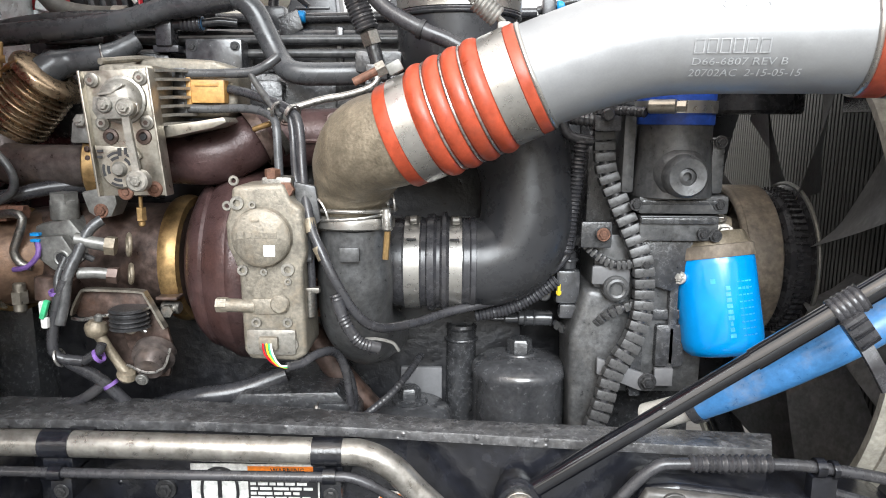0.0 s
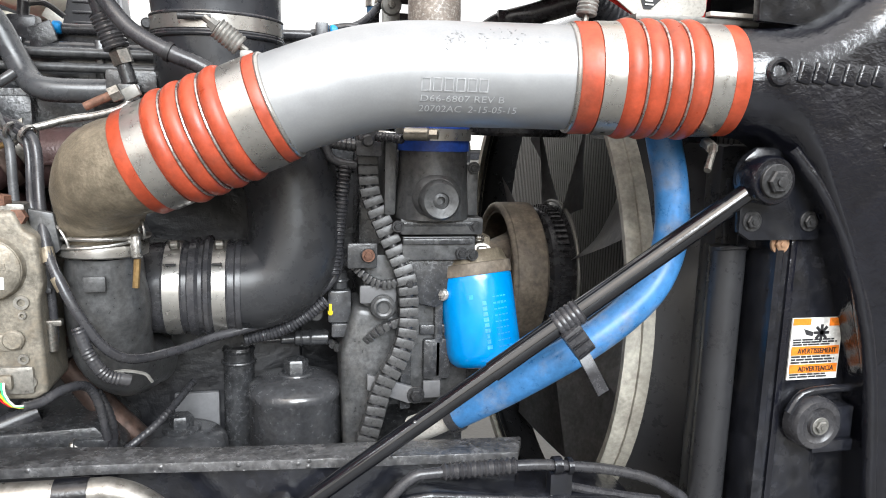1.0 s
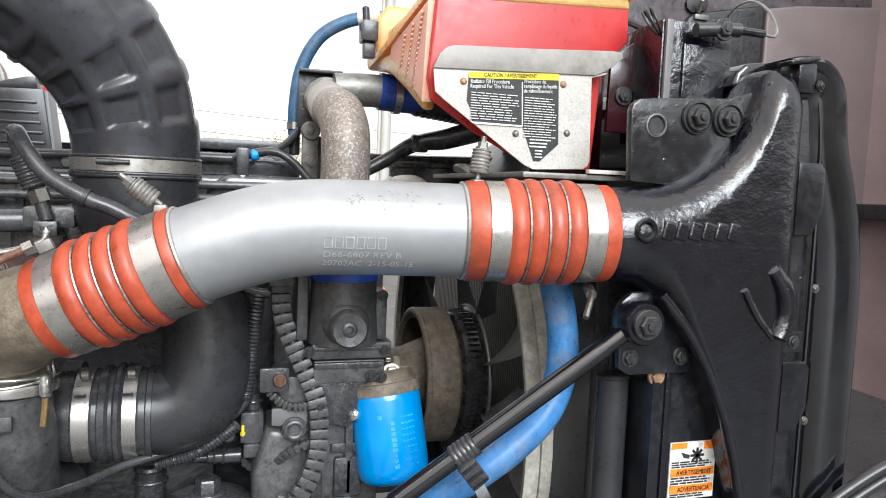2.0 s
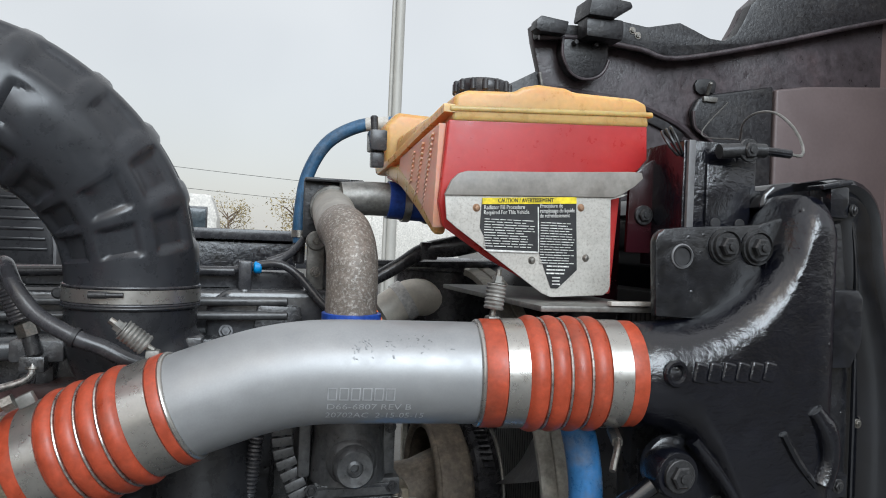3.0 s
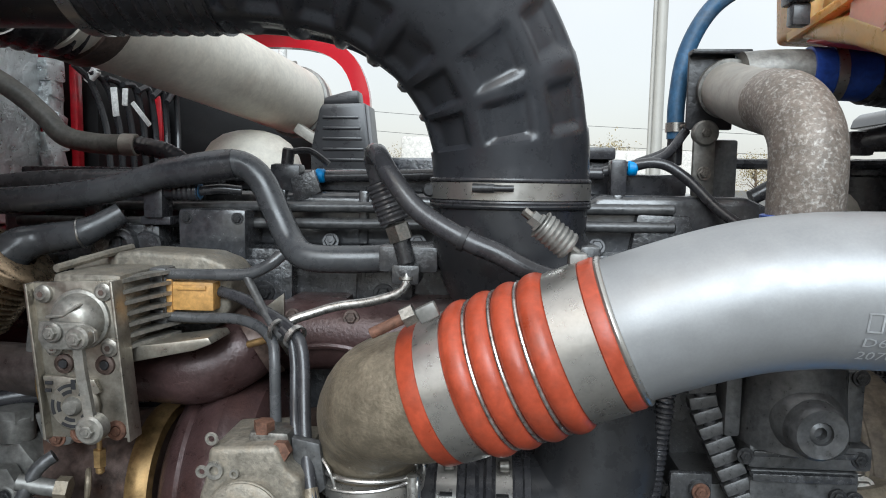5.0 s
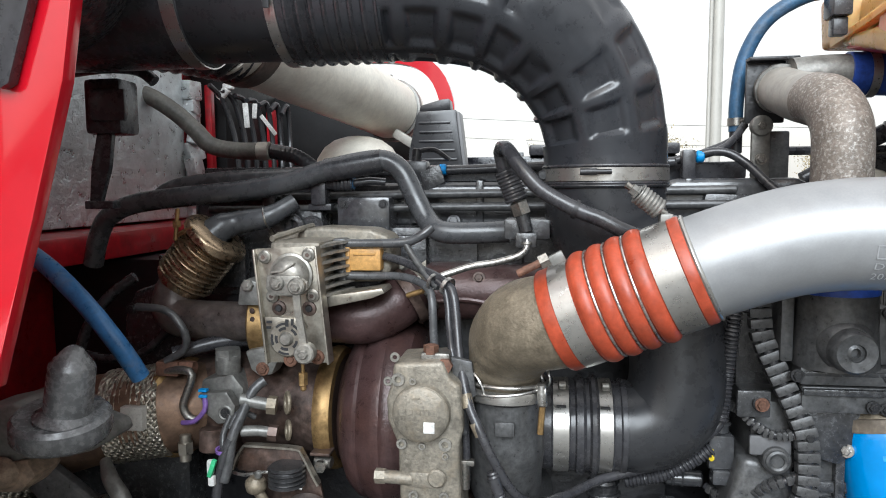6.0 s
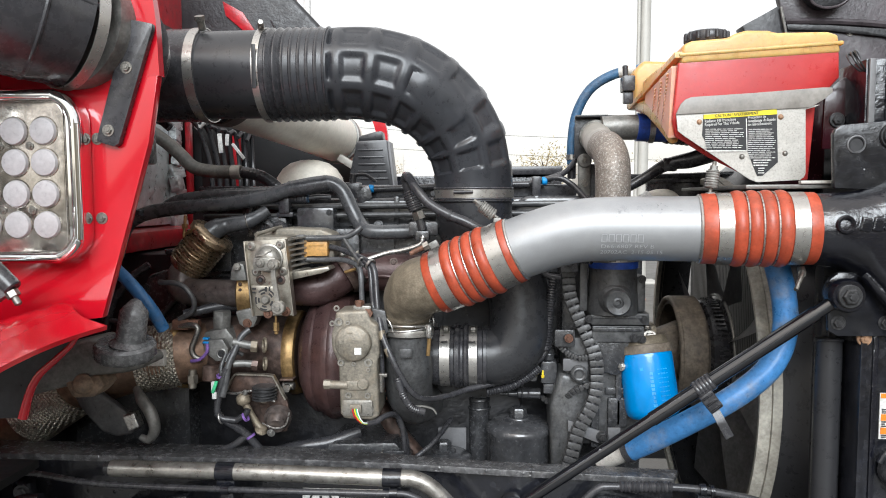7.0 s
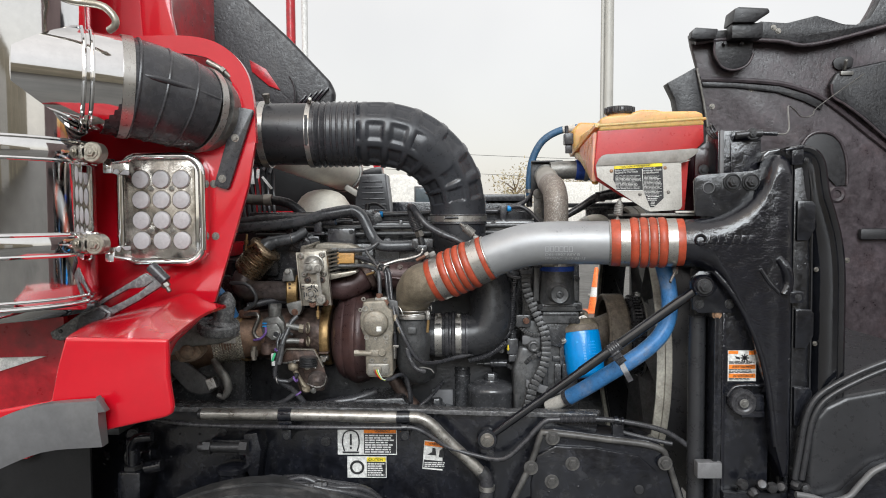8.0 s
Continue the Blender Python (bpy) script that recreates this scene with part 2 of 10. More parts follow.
# darkened below plain black plastic so that its colour carries deep shade
FENDBK = mat("near_black_for_shade", (0.007, 0.007, 0.0075), 0.55, 0, 0.25, 6, 120, 0.2, ((0.018, 0.017, 0.016), 0.3, 6), spec=0.3)
FLAPM = mat("weathered_grey_rubber", (0.105, 0.105, 0.108), 0.42, 0, 0.12, 5, 140, 0.08, ((0.15, 0.148, 0.145), 0.4, 7), speck=0.05)
# half-lit copy of the same maroon, between the top and side tones
HOODMID = mat("maroon_hood_inside_half_lit", (0.135, 0.105, 0.105), 0.45, 0, 0.15, 2, 80, 0.05, ((0.08, 0.06, 0.06), 0.4, 3), speck=0.05)
AMBER = mat("amber_tank_plastic", (0.60, 0.36, 0.135), 0.32, 0, 0.10, 9, 160, 0.1, ((0.56, 0.27, 0.07), 0.5, 12), speck=0.05)
COOL = mat("tank_plastic_over_red_coolant", (0.44, 0.024, 0.025), 0.34, 0, 0.10, 7, 160, 0.06, ((0.54, 0.09, 0.07), 0.4, 10), speck=0.03)
PINK = mat("pale_pink_tank_plastic", (0.80, 0.34, 0.25), 0.38, 0, 0.06, 10, 160, 0.06, ((0.70, 0.42, 0.22), 0.35, 9), speck=0.03)
for wax in (AMBER, COOL, PINK):
    # thin moulded plastic that lets light through
    shade = wax.node_tree.nodes["Principled BSDF"]
    shade.inputs["Subsurface Weight"].default_value = 0.6
    shade.inputs["Subsurface Radius"].default_value = (1.0, 0.5, 0.25)
    shade.inputs["Subsurface Scale"].default_value = 0.04
SIGN = mat("white_speckled_plate", (0.50, 0.485, 0.45), 0.45, 0, 0.05, 18, 340, 0.08, ((0.20, 0.17, 0.14), 0.5, 300), speck=0.05)
WHITE = mat("white_label", (0.64, 0.64, 0.62), 0.45, 0, 0.04, 20, 200, 0.03)
INK = mat("black_print", (0.02, 0.02, 0.022), 0.5, 0, 0.1, 20, 200, 0.02)
LORANGE = mat("orange_label_print", (0.75, 0.20, 0.015), 0.5, 0, 0.06, 20, 200, 0.02)
LYELLOW = mat("yellow_label_print", (0.78, 0.62, 0.02), 0.5, 0, 0.06, 20, 200, 0.02)
FLANGE = mat("stained_grey_flange_paint", (0.24, 0.225, 0.205), 0.42, 0, 0.15, 12, 200, 0.1, ((0.14, 0.12, 0.10), 0.45, 20), speck=0.08)
GREYP = mat("grey_painted_bracket", (0.14, 0.14, 0.145), 0.45, 0, 0.10, 14, 200, 0.08, speck=0.06)
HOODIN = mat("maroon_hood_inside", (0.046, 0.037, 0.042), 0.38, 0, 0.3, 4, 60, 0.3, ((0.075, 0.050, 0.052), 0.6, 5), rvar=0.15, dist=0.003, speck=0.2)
SHROUDBK = mat("smooth_black_shroud", (0.026, 0.0265, 0.029), 0.3, 0, 0.15, 5, 120, 0.08, rvar=0.06, speck=0.06)
# hood liner black, also used where shade is put into the engine's colour
HOODBK = mat("black_hood_liner_and_shade", (0.014, 0.0142, 0.0165), 0.40, 0, 0.3, 8, 90, 0.35, ((0.05, 0.047, 0.044), 0.35, 14), rvar=0.15, dist=0.002)
FOIL = mat("crumpled_foil", (0.62, 0.66, 0.67), 0.34, 0.75, 0.12, 8, 26, 1.0, ((0.42, 0.44, 0.45), 0.5, 12), rvar=0.12, dist=0.006, speck=0.1)
CREAM = mat("cream_painted_pipe", (0.70, 0.665, 0.585), 0.40, 0, 0.08, 8, 160, 0.06, ((0.50, 0.44, 0.37), 0.45, 9), speck=0.06)
YELLOW = mat("yellow_clip", (0.75, 0.55, 0.02), 0.5)
RELAY = mat("amber_connector", (0.46, 0.25, 0.075), 0.5, 0, 0.12, 30, 200, 0.1, ((0.3, 0.16, 0.06), 0.4, 40))
CLIPB = mat("blue_clip", (0.0, 0.22, 0.55), 0.5)
PURPLE = mat("purple_tie", (0.17, 0.09, 0.30), 0.5)
GREEN = mat("green_tape", (0.05, 0.50, 0.22), 0.6)


def woven():
    """Plaited metal ribbon: two sets of slanting bands that cross."""
    m = mat("woven_heat_wrap_bands", (0.56, 0.52, 0.44), 0.34, 0.7, 0.2, 40, 300, 0.0, ((0.20, 0.14, 0.08), 0.5, 30))
    n, l = m.node_tree.nodes, m.node_tree.links
    b, co = n["Principled BSDF"], n.new("ShaderNodeTexCoord")
    w = []
    for turn in (42, -42):
        mp, wv = n.new("ShaderNodeMapping"), n.new("ShaderNodeTexWave")
        mp.inputs["Rotation"].default_value = (0, radians(turn), 0)
        wv.inputs["Scale"].default_value = 48.0
        l.new(co.outputs["Object"], mp.inputs["Vector"])
        l.new(mp.outputs["Vector"], wv.inputs["Vector"])
        w.append(wv)
    mu, bp = n.new("ShaderNodeMath"), n.new("ShaderNodeBump")
    mu.operation = "MULTIPLY"
    l.new(w[0].outputs["Fac"], mu.inputs[0])
    l.new(w[1].outputs["Fac"], mu.inputs[1])
    bp.inputs["Strength"].default_value, bp.inputs["Distance"].default_value = 1.0, 0.004
    l.new(mu.outputs[0], bp.inputs["Height"])
    l.new(bp.outputs["Normal"], b.inputs["Normal"])
    return m


WOVEN = woven()
HEATER = mat("dusty_grey_hose", (0.105, 0.10, 0.088), 0.55, 0, 0.25, 14, 160, 0.2, (DUST, 0.5, 16))
SHROUDM = mat("weathered_shroud_rim", (0.38, 0.36, 0.31), 0.6, 0, 0.15, 10, 160, 0.2, ((0.22, 0.20, 0.17), 0.5, 14))
INTAKE = mat("satin_black_intake_plastic", (0.023, 0.024, 0.027), 0.29, 0, 0.12, 9, 260, 0.04, (DUST, 0.06, 9), rvar=0.08, speck=0.06)
FANM = mat("grey_fan_plastic", (0.19, 0.19, 0.195), 0.5, 0, 0.2, 9, 140, 0.15, ((0.25, 0.245, 0.235), 0.5, 12))
ASPHALT = mat("damp_gravel_yard", (0.085, 0.082, 0.075), 0.6, 0, 0.3, 0.6, 60, 0.4, ((0.05, 0.048, 0.043), 0.6, 1.4), rvar=0.2, dist=0.004)
TYREM = mat("tyre_rubber", (0.035, 0.035, 0.036), 0.7, 0, 0.25, 14, 200, 0.25, ((0.20, 0.19, 0.18), 0.5, 12))
GALV = mat("galvanised_pole", (0.40, 0.39, 0.36), 0.55, 0.2, 0.06, 3, 60, 0.05, speck=0.03)
FARW = mat("pale_cab_paint", (0.58, 0.56, 0.52), 0.45, 0, 0.08, 2, 30, 0.05)
FARG = mat("dark_cab_glass", (0.05, 0.065, 0.075), 0.1, 0, 0.1, 3, 30, 0.02)
BARK = mat("bark", (0.14, 0.10, 0.07), 0.8, 0, 0.25, 8, 60, 0.4)
LEAF = mat("dry_pale_foliage", (0.30, 0.24, 0.12), 0.8, 0, 0.35, 3, 30, 0.1)
CONEM = mat("orange_cone_plastic", (0.75, 0.16, 0.03), 0.5)

RAILTOP = mat("dirty_black_flange", (0.072, 0.072, 0.075), 0.22, 0, 0.25, 16, 120, 0.6, ((0.16, 0.155, 0.15), 0.35, 70), rvar=0.16, dist=0.0016, spec=0.9, speck=0.25, drops=0.25)
MUD = mat("dusty_black_casting", (0.065, 0.063, 0.061), 0.4, 0, 0.3, 12, 160, 0.3, (DUST, 0.5, 16))

TANW = mat("tan_shed_wall", (0.36, 0.315, 0.235), 0.7, 0, 0.2, 0.8, 20, 0.1)
PALEW = mat("pale_reflection_wall", (0.45, 0.43, 0.38), 0.7, 0, 0.15, 0.8, 20, 0.1)
LAMPIN = mat("dull_lamp_reflector", (0.38, 0.355, 0.32), 0.16, 0.9, 0.15, 16, 60, 0.1)


# ---- mesh tools ----
def merge(bm, *others):
    """Adds other meshes to bm and frees them."""
    for o in others:
        me = bpy.data.meshes.new("tmp")
        o.to_mesh(me)
        o.free()
        bm.from_mesh(me)
        bpy.data.meshes.remove(me)
    return bm


def moved(bm, m):
    bmesh.ops.transform(bm, matrix=m, verts=bm.verts)
    return bm


def axis_m(p, d):
    """A matrix at p whose z runs along d."""
    d = Vector(d).normalized()
    return Matrix.Translation(p) @ d.to_track_quat("Z", "Y").to_matrix().to_4x4()


def rounded(bm, r, seg=2):
    if r > 0:
        bmesh.ops.bevel(bm, geom=list(bm.edges), offset=r, segments=seg, affect="EDGES", profile=0.6, clamp_overlap=True)
    return bm


def box(x0, x1, y0, y1, z0, z1, r=0.003, seg=2):
    bm = bmesh.new()
    bmesh.ops.create_cube(bm, size=1.0)
    bmesh.ops.scale(bm, vec=(abs(x1 - x0), abs(y1 - y0), abs(z1 - z0)), verts=bm.verts)
    bmesh.ops.translate(bm, vec=((x0 + x1) / 2, (y0 + y1) / 2, (z0 + z1) / 2), verts=bm.verts)
    return rounded(bm, r, seg)


def lathe(profile, p, d, seg=32):
    """Turns (radius, height) pairs about the axis d through p."""
    bm = bmesh.new()
    rings = []
    for r, h in profile:
        if r < 1e-6:
            rings.append([bm.verts.new((0, 0, h))])
        else:
            rings.append([bm.verts.new((r * math.cos(2 * math.pi * i / seg), r * math.sin(2 * math.pi * i / seg), h)) for i in range(seg)])
    for a, b in zip(rings, rings[1:]):
        for i in range(seg):
            j = (i + 1) % seg
            q = [a[i % len(a)], a[j % len(a)], b[j % len(b)], b[i % len(b)]]
            q = list(dict.fromkeys(q))
            if len(q) > 2:
                bm.faces.new(q)
    return moved(bm, axis_m(p, d))


def cyl(p0, p1, r0, r1=None, seg=20, bev=0.002):
    """A capped, edge-rounded cylinder or cone between two points."""
    r1 = r0 if r1 is None else r1
    d = Vector(p1) - Vector(p0)
    h = d.length
    b = min(bev, h / 3, r0 / 2, r1 / 2)
    return lathe([(0, 0), (r0 - b, 0), (r0, b), (r1, h - b), (r1 - b, h), (0, h)], p0, d, seg)


def spline(pts, step):
    """Evenly spaced points on a smooth curve through pts, with the running share of each control point."""
    P = [Vector(p) for p in pts]
    if len(P) == 2:
        n = max(2, int((P[1] - P[0]).length / step))
        return [P[0].lerp(P[1], i / n) for i in range(n + 1)], [i / n for i in range(n + 1)]
    E = [2 * P[0] - P[1]] + P + [2 * P[-1] - P[-2]]
    out, par = [], []
    for i in range(1, len(E) - 2):
        a, b, c, d = E[i - 1:i + 3]
        n = max(2, int((c - b).length / step))
        for k in range(n):
            t = k / n
            out.append(0.5 * (2 * b + (c - a) * t + (2 * a - 5 * b + 4 * c - d) * t * t + (3 * b - a - 3 * c + d) * t ** 3))
            par.append(i - 1 + t)
    out.append(P[-1])
    par.append(len(P) - 1)
    return out, par


def sweep(pts, r, seg=14, step=0.008, caps=True, ripple=None, section=None, up=None):
    """A tube through pts. r: a radius or one a point. ripple: (depth, pitch) of ribs. section: a flat profile in place of a circle."""
    C, par = spline(pts, step)
    bm = bmesh.new()
    rings, run = [], 0.0
    T = (C[1] - C[0]).normalized()
    N = Vector(up) if up else (Vector((0, 0, 1)) if abs(T.z) < 0.9 else Vector((0, 1, 0)))
    N = (N - T * N.dot(T)).normalized()
    for i, c in enumerate(C):
        T2 = (C[min(i + 1, len(C) - 1)] - C[max(i - 1, 0)]).normalized()
        N = (N - T2 * N.dot(T2)).normalized()
        B = T2.cross(N)
        if i:
            run += (c - C[i - 1]).length
        if isinstance(r, (list, tuple)):
            k = min(int(par[i]), len(r) - 2)
            u = min(1.0, par[i] - k)
            rad = r[k] + (r[k + 1] - r[k]) * u * u * (3 - 2 * u)
        else:
            rad = r
        if ripple:
            rad += ripple[0] * (0.5 - 0.5 * math.cos(2 * math.pi * run / ripple[1]))
        if section:
            rings.append([bm.verts.new(c + B * a + N * b) for a, b in section])
        else:
            rings.append([bm.verts.new(c + (N * math.cos(2 * math.pi * k / seg) + B * math.sin(2 * math.pi * k / seg)) * rad) for k in range(seg)])
    m = len(rings[0])
    for a, b in zip(rings, rings[1:]):
        for k in range(m):
            bm.faces.new((a[k], a[(k + 1) % m], b[(k + 1) % m], b[k]))
    if caps:
        bm.faces.new(rings[0])
        bm.faces.new(rings[-1])
    return bm


def flat_section(w, h):
    return [(-w / 2, -h / 2), (w / 2, -h / 2), (w / 2, h / 2), (-w / 2, h / 2)]


def prism(poly, y0, y1, r=0.003, seg=2):
    """An (x, z) outline drawn out from y0 to y1."""
    bm = bmesh.new()
    f = bm.faces.new([bm.verts.new((x, y0, z)) for x, z in poly])
    g = bmesh.ops.extrude_face_region(bm, geom=[f])
    bmesh.ops.translate(bm, vec=(0, y1 - y0, 0), verts=[v for v in g["geom"] if isinstance(v, bmesh.types.BMVert)])
    bmesh.ops.recalc_face_normals(bm, faces=bm.faces)
    return rounded(bm, r, seg)


def loft(rings):
    """A closed skin over outlines with the same number of points."""
    bm = bmesh.new()
    R = [[bm.verts.new(p) for p in ring] for ring in rings]
    m = len(R[0])
    for a, b in zip(R, R[1:]):
        for k in range(m):
            bm.faces.new((a[k], a[(k + 1) % m], b[(k + 1) % m], b[k]))
    bm.faces.new(R[0])
    bm.faces.new(R[-1])
    bmesh.ops.recalc_face_normals(bm, faces=bm.faces)
    return bm


def torus(p, d, R, r, seg=36, side=10):
    prof = [(R + r * math.cos(2 * math.pi * i / side), r * math.sin(2 * math.pi * i / side)) for i in range(side + 1)]
    return lathe(prof, p, d, seg)


def band(p, d, r, w, thick=0.0018, seg=36):
    """A flat hoop of width w about the axis d, centred on p."""
    return lathe([(r, -w / 2), (r + thick, -w / 2), (r + thick, w / 2), (r, w / 2), (r, -w / 2)], p, d, seg)


def finish(bm, name, material):
    bmesh.ops.recalc_face_normals(bm, faces=bm.faces)
    me = bpy.data.meshes.new(name)
    bm.to_mesh(me)
    bm.free()
    me.materials.append(material)
    me.polygons.foreach_set("use_smooth", [True] * len(me.polygons))
    me.set_sharp_from_angle(angle=radians(38))
    return me


def part(name, bm, material, parent, label=""):
    """One mesh under a thing or a part, drawn in world places."""
    ob = new(name, finish(bm, name, material))
    if parent is not None:
        ob.parent = parent
        ob.matrix_parent_inverse = ROOTS.get(parent.name, Matrix()).inverted()
        ROOTS[ob.name] = Matrix(ROOTS.get(parent.name, Matrix()) @ ob.matrix_parent_inverse)
    return tagged(ob, label)


SCUFF = mat("pale_scuffed_metal", (0.27, 0.275, 0.285), 0.6, 0.4)
ROOTS = {}


def thing(name, label, category, at=(0, 0, 0), group="", kind=""):
    """The Empty of a thing at its base."""
    ob = new(name)
    ob.empty_display_size = 0.03
    ob.location = at
    ROOTS[ob.name] = Matrix.Translation(at)
    return tagged(ob, label, category, group, kind)


def shift(ob, x, y, z):
    """Moves a thing or a part with all that hangs on it."""
    ob.location = ob.location + Vector((x, y, z))
    return ob


BOLTS = {}


def bolt(p, d, r, parent, material=None, washer=True, name="bolt", deep=0.7):
    """A hexagon head with washer and chamfer at p, its head towards d; alike bolts share a mesh."""
    material = material or BOLT
    key = (round(r, 4), material.name, washer, deep)
    if key not in BOLTS:
        bm = lathe([(0, -0.002), (r * 1.02, -0.002), (r * 1.02, r * deep * 0.8), (r * 0.85, r * deep), (0, r * deep)], (0, 0, 0), (0, 0, 1), 6)
        if washer:
            merge(bm, lathe([(0, -0.002), (r * 1.45, -0.002), (r * 1.45, r * 0.14), (r * 1.38, r * 0.2), (0, r * 0.2)], (0, 0, 0), (0, 0, 1), 18))
        merge(bm, lathe([(0, r * deep), (r * 0.42, r * deep), (r * 0.42, r * deep * 1.25), (0, r * deep * 1.3)], (0, 0, 0), (0, 0, 1), 10))
        BOLTS[key] = finish(bm, "bolt", material)
    ob = new(name, BOLTS[key])
    ob.parent = parent
    ob.matrix_basis = ROOTS.get(parent.name, Matrix()).inverted() @ axis_m(p, d)
    return ob


def lettering(text, height, m, material, parent, wrap=None, width=None, name="lettering", thick=0.0004):
    """Words as a mesh, standing in the plane of m (x along the words, y up)."""
    cu = bpy.data.curves.new("words", "FONT")
    cu.body, cu.size, cu.extrude, cu.resolution_u = text, height / 0.70, thick, 2
    tmp = bpy.data.objects.new("words", cu)
    scene.collection.objects.link(tmp)
    bpy.context.view_layer.update()
    me = bpy.data.meshes.new_from_object(tmp.evaluated_get(bpy.context.evaluated_depsgraph_get()))
    bpy.data.objects.remove(tmp)
    bpy.data.curves.remove(cu)
    bm = bmesh.new()
    bm.from_mesh(me)
    bpy.data.meshes.remove(me)
    if width:
        w = max(v.co.x for v in bm.verts)
        bmesh.ops.scale(bm, vec=(width / w, 1, 1), verts=bm.verts)
    moved(bm, m)
    if wrap:
        for v in bm.verts:
            v.co = wrap(v.co)
    return part(name, bm, material, parent)


def upright(x, y, z):
    """Words that face the near side."""
    return pose(x, y, z, 90, 0, 0)


def bars(rows, y, material, parent, name="text_bar", thick=0.0005):
    """Plain bars for writing that cannot be read: (x0, x1, z, height) each."""
    bm = bmesh.new()
    for x0, x1, z, h in rows:
        merge(bm, box(x0, x1, y - thick, y + thick, z - h / 2, z + h / 2, 0))
    return part(name, bm, material, parent)


def text_block(x0, x1, z0, z1, rows, rng, fill=0.55):
    """Bars set like paragraph lines within a field."""
    out, step = [], (z1 - z0) / rows
    for i in range(rows):
        z = z1 - (i + 0.5) * step
        x = x0
        stop = x1 - (x1 - x0) * rng.random() * 0.25
        while x < stop:
            w = min((x1 - x0) * (0.08 + 0.16 * rng.random()), stop - x)
            out.append((x, x + w, z, step * fill))
            x += w + (x1 - x0) * 0.03
    return out


def clamp_screw(p, along, parent, r=0.006, length=0.03, material=None):
    """The worm screw housing of a hose clamp."""
    a = Vector(along).normalized()
    p = Vector(p)
    bm = cyl(p - a * length / 2, p + a * length / 2, r, seg=12)
    merge(bm, lathe([(0, 0), (r * 0.8, 0), (r * 0.8, r * 1.2), (0, r * 1.2)], p + a * length / 2, a, 6))
    return part("clamp_screw", bm, material or BOLT, parent)


# ---- setting: ground, sky line and distance ----
def ground():
    bm = bmesh.new()
    bmesh.ops.create_grid(bm, x_segments=60, y_segments=60, size=400)
    for v in bm.verts:
        v.co.z = 0.03 * noise.noise(v.co * 0.08) if v.co.length > 12 else 0.0
    return tagged(part("ground", bm, ASPHALT, None), "pale damp gravel yard that reaches the horizon", "ground", kind="structure")


ground()


def light_pole():
    t = thing("light_pole", "tall galvanised steel light pole in the yard", "pole", (2.72, 12, 0))
    part("shaft", cyl((2.70, 12, 0), (2.78, 12, 12), 0.105, 0.085, 20), GALV, t)
    part("conduit", cyl((2.58, 11.94, 0), (2.64, 11.94, 9), 0.032, 0.032, 10), GALV, t)
    part("base_plate", box(2.42, 2.98, 11.72, 12.28, 0, 0.04, 0.01), GALV, t)


light_pole()


def far_truck(x, y, w, label):
    t = thing("parked_truck", label, "truck", (x, y, 0), "trucks parked in the yard")
    part("cab", prism([(x - w / 2, 0.9), (x + w / 2, 0.9), (x + w / 2, 2.0), (x + w * 0.42, 2.42), (x - w / 2, 2.45)], y, y + 2.2, 0.06), FARW, t)
    win = part("window", box(x + w * 0.02, x + w * 0.36, y - 0.02, y + 0.02, 1.72, 2.14, 0.02), FARG, t)
    part("window_frame", box(x + w * 0.0, x + w * 0.38, y - 0.012, y + 0.01, 1.68, 2.18, 0.02), RUBBER, win)
    part("door_handle", box(x - w * 0.2, x - w * 0.1, y - 0.04, y, 1.5, 1.54, 0.01), DBOLT, t)
    part("chassis", box(x - w, x + w * 1.4, y + 0.5, y + 1.7, 0.55, 0.9, 0.03), BLACK, t)
    for wx in (x - w * 0.6, x + w * 0.35):
        part("wheel", lathe([(0, 0), (0.28, 0), (0.5, 0.03), (0.52, 0.15), (0.5, 0.27), (0, 0.27)], (wx, y + 0.1, 0.52), (0, 1, 0), 28), TYREM, t)


far_truck(-1.0, 14, 1.5, "pale beige truck cab parked in the yard")
far_truck(-3.6, 26, 4.5, "pale beige truck cab parked far off")


def far_box(x0, x1, y0, y1, z0, z1, name, label, category, material):
    t = thing(name, label, category, ((x0 + x1) / 2, (y0 + y1) / 2, 0))
    part("body", box(x0, x1, y0, y1, z0, z1, 0.05), material, t)
    part("base", box(x0 + 0.2, x1 - 0.2, y0 + 0.2, y1 - 0.2, 0, z0 + 0.05, 0.05), BLACK, t)
    for k in range(5):
        u = x0 + (x1 - x0) * (k + 0.5) / 5
        part("rib", box(u - 0.03, u + 0.03, y0 - 0.03, y0 + 0.02, z0 + 0.1, z1 - 0.1, 0), material, t)


far_box(-16.5, -9.5, 40, 43, 0.9, 3.6, "box_trailer", "pale grey box trailer parked far off", "trailer", FARW)
far_box(-4.2, -2.2, 38, 42, 0.5, 1.5, "parked_van", "dark red car parked far off", "car", REDB)
far_box(4.5, 11, 34, 38, 0.5, 3.2, "site_shed", "pale shed at the edge of the yard", "shed", FARW)


def traffic_cone(x, y):
    t = thing("traffic_cone", "orange traffic cone with a pale band standing on the yard", "traffic cone", (x, y, 0))
    part("base", box(x - 0.18, x + 0.18, y - 0.18, y + 0.18, 0, 0.03, 0.008), CONEM, t)
    part("cone", lathe([(0.13, 0.03), (0.03, 0.70), (0.02, 0.71), (0, 0.71)], (x, y, 0), (0, 0, 1), 20), CONEM, t)
    part("reflective_band", lathe([(0.095, 0.25), (0.099, 0.25), (0.075, 0.40), (0.071, 0.40)], (x, y, 0), (0, 0, 1), 20), WHITE, t, "pale band")


traffic_cone(2.15, 10)


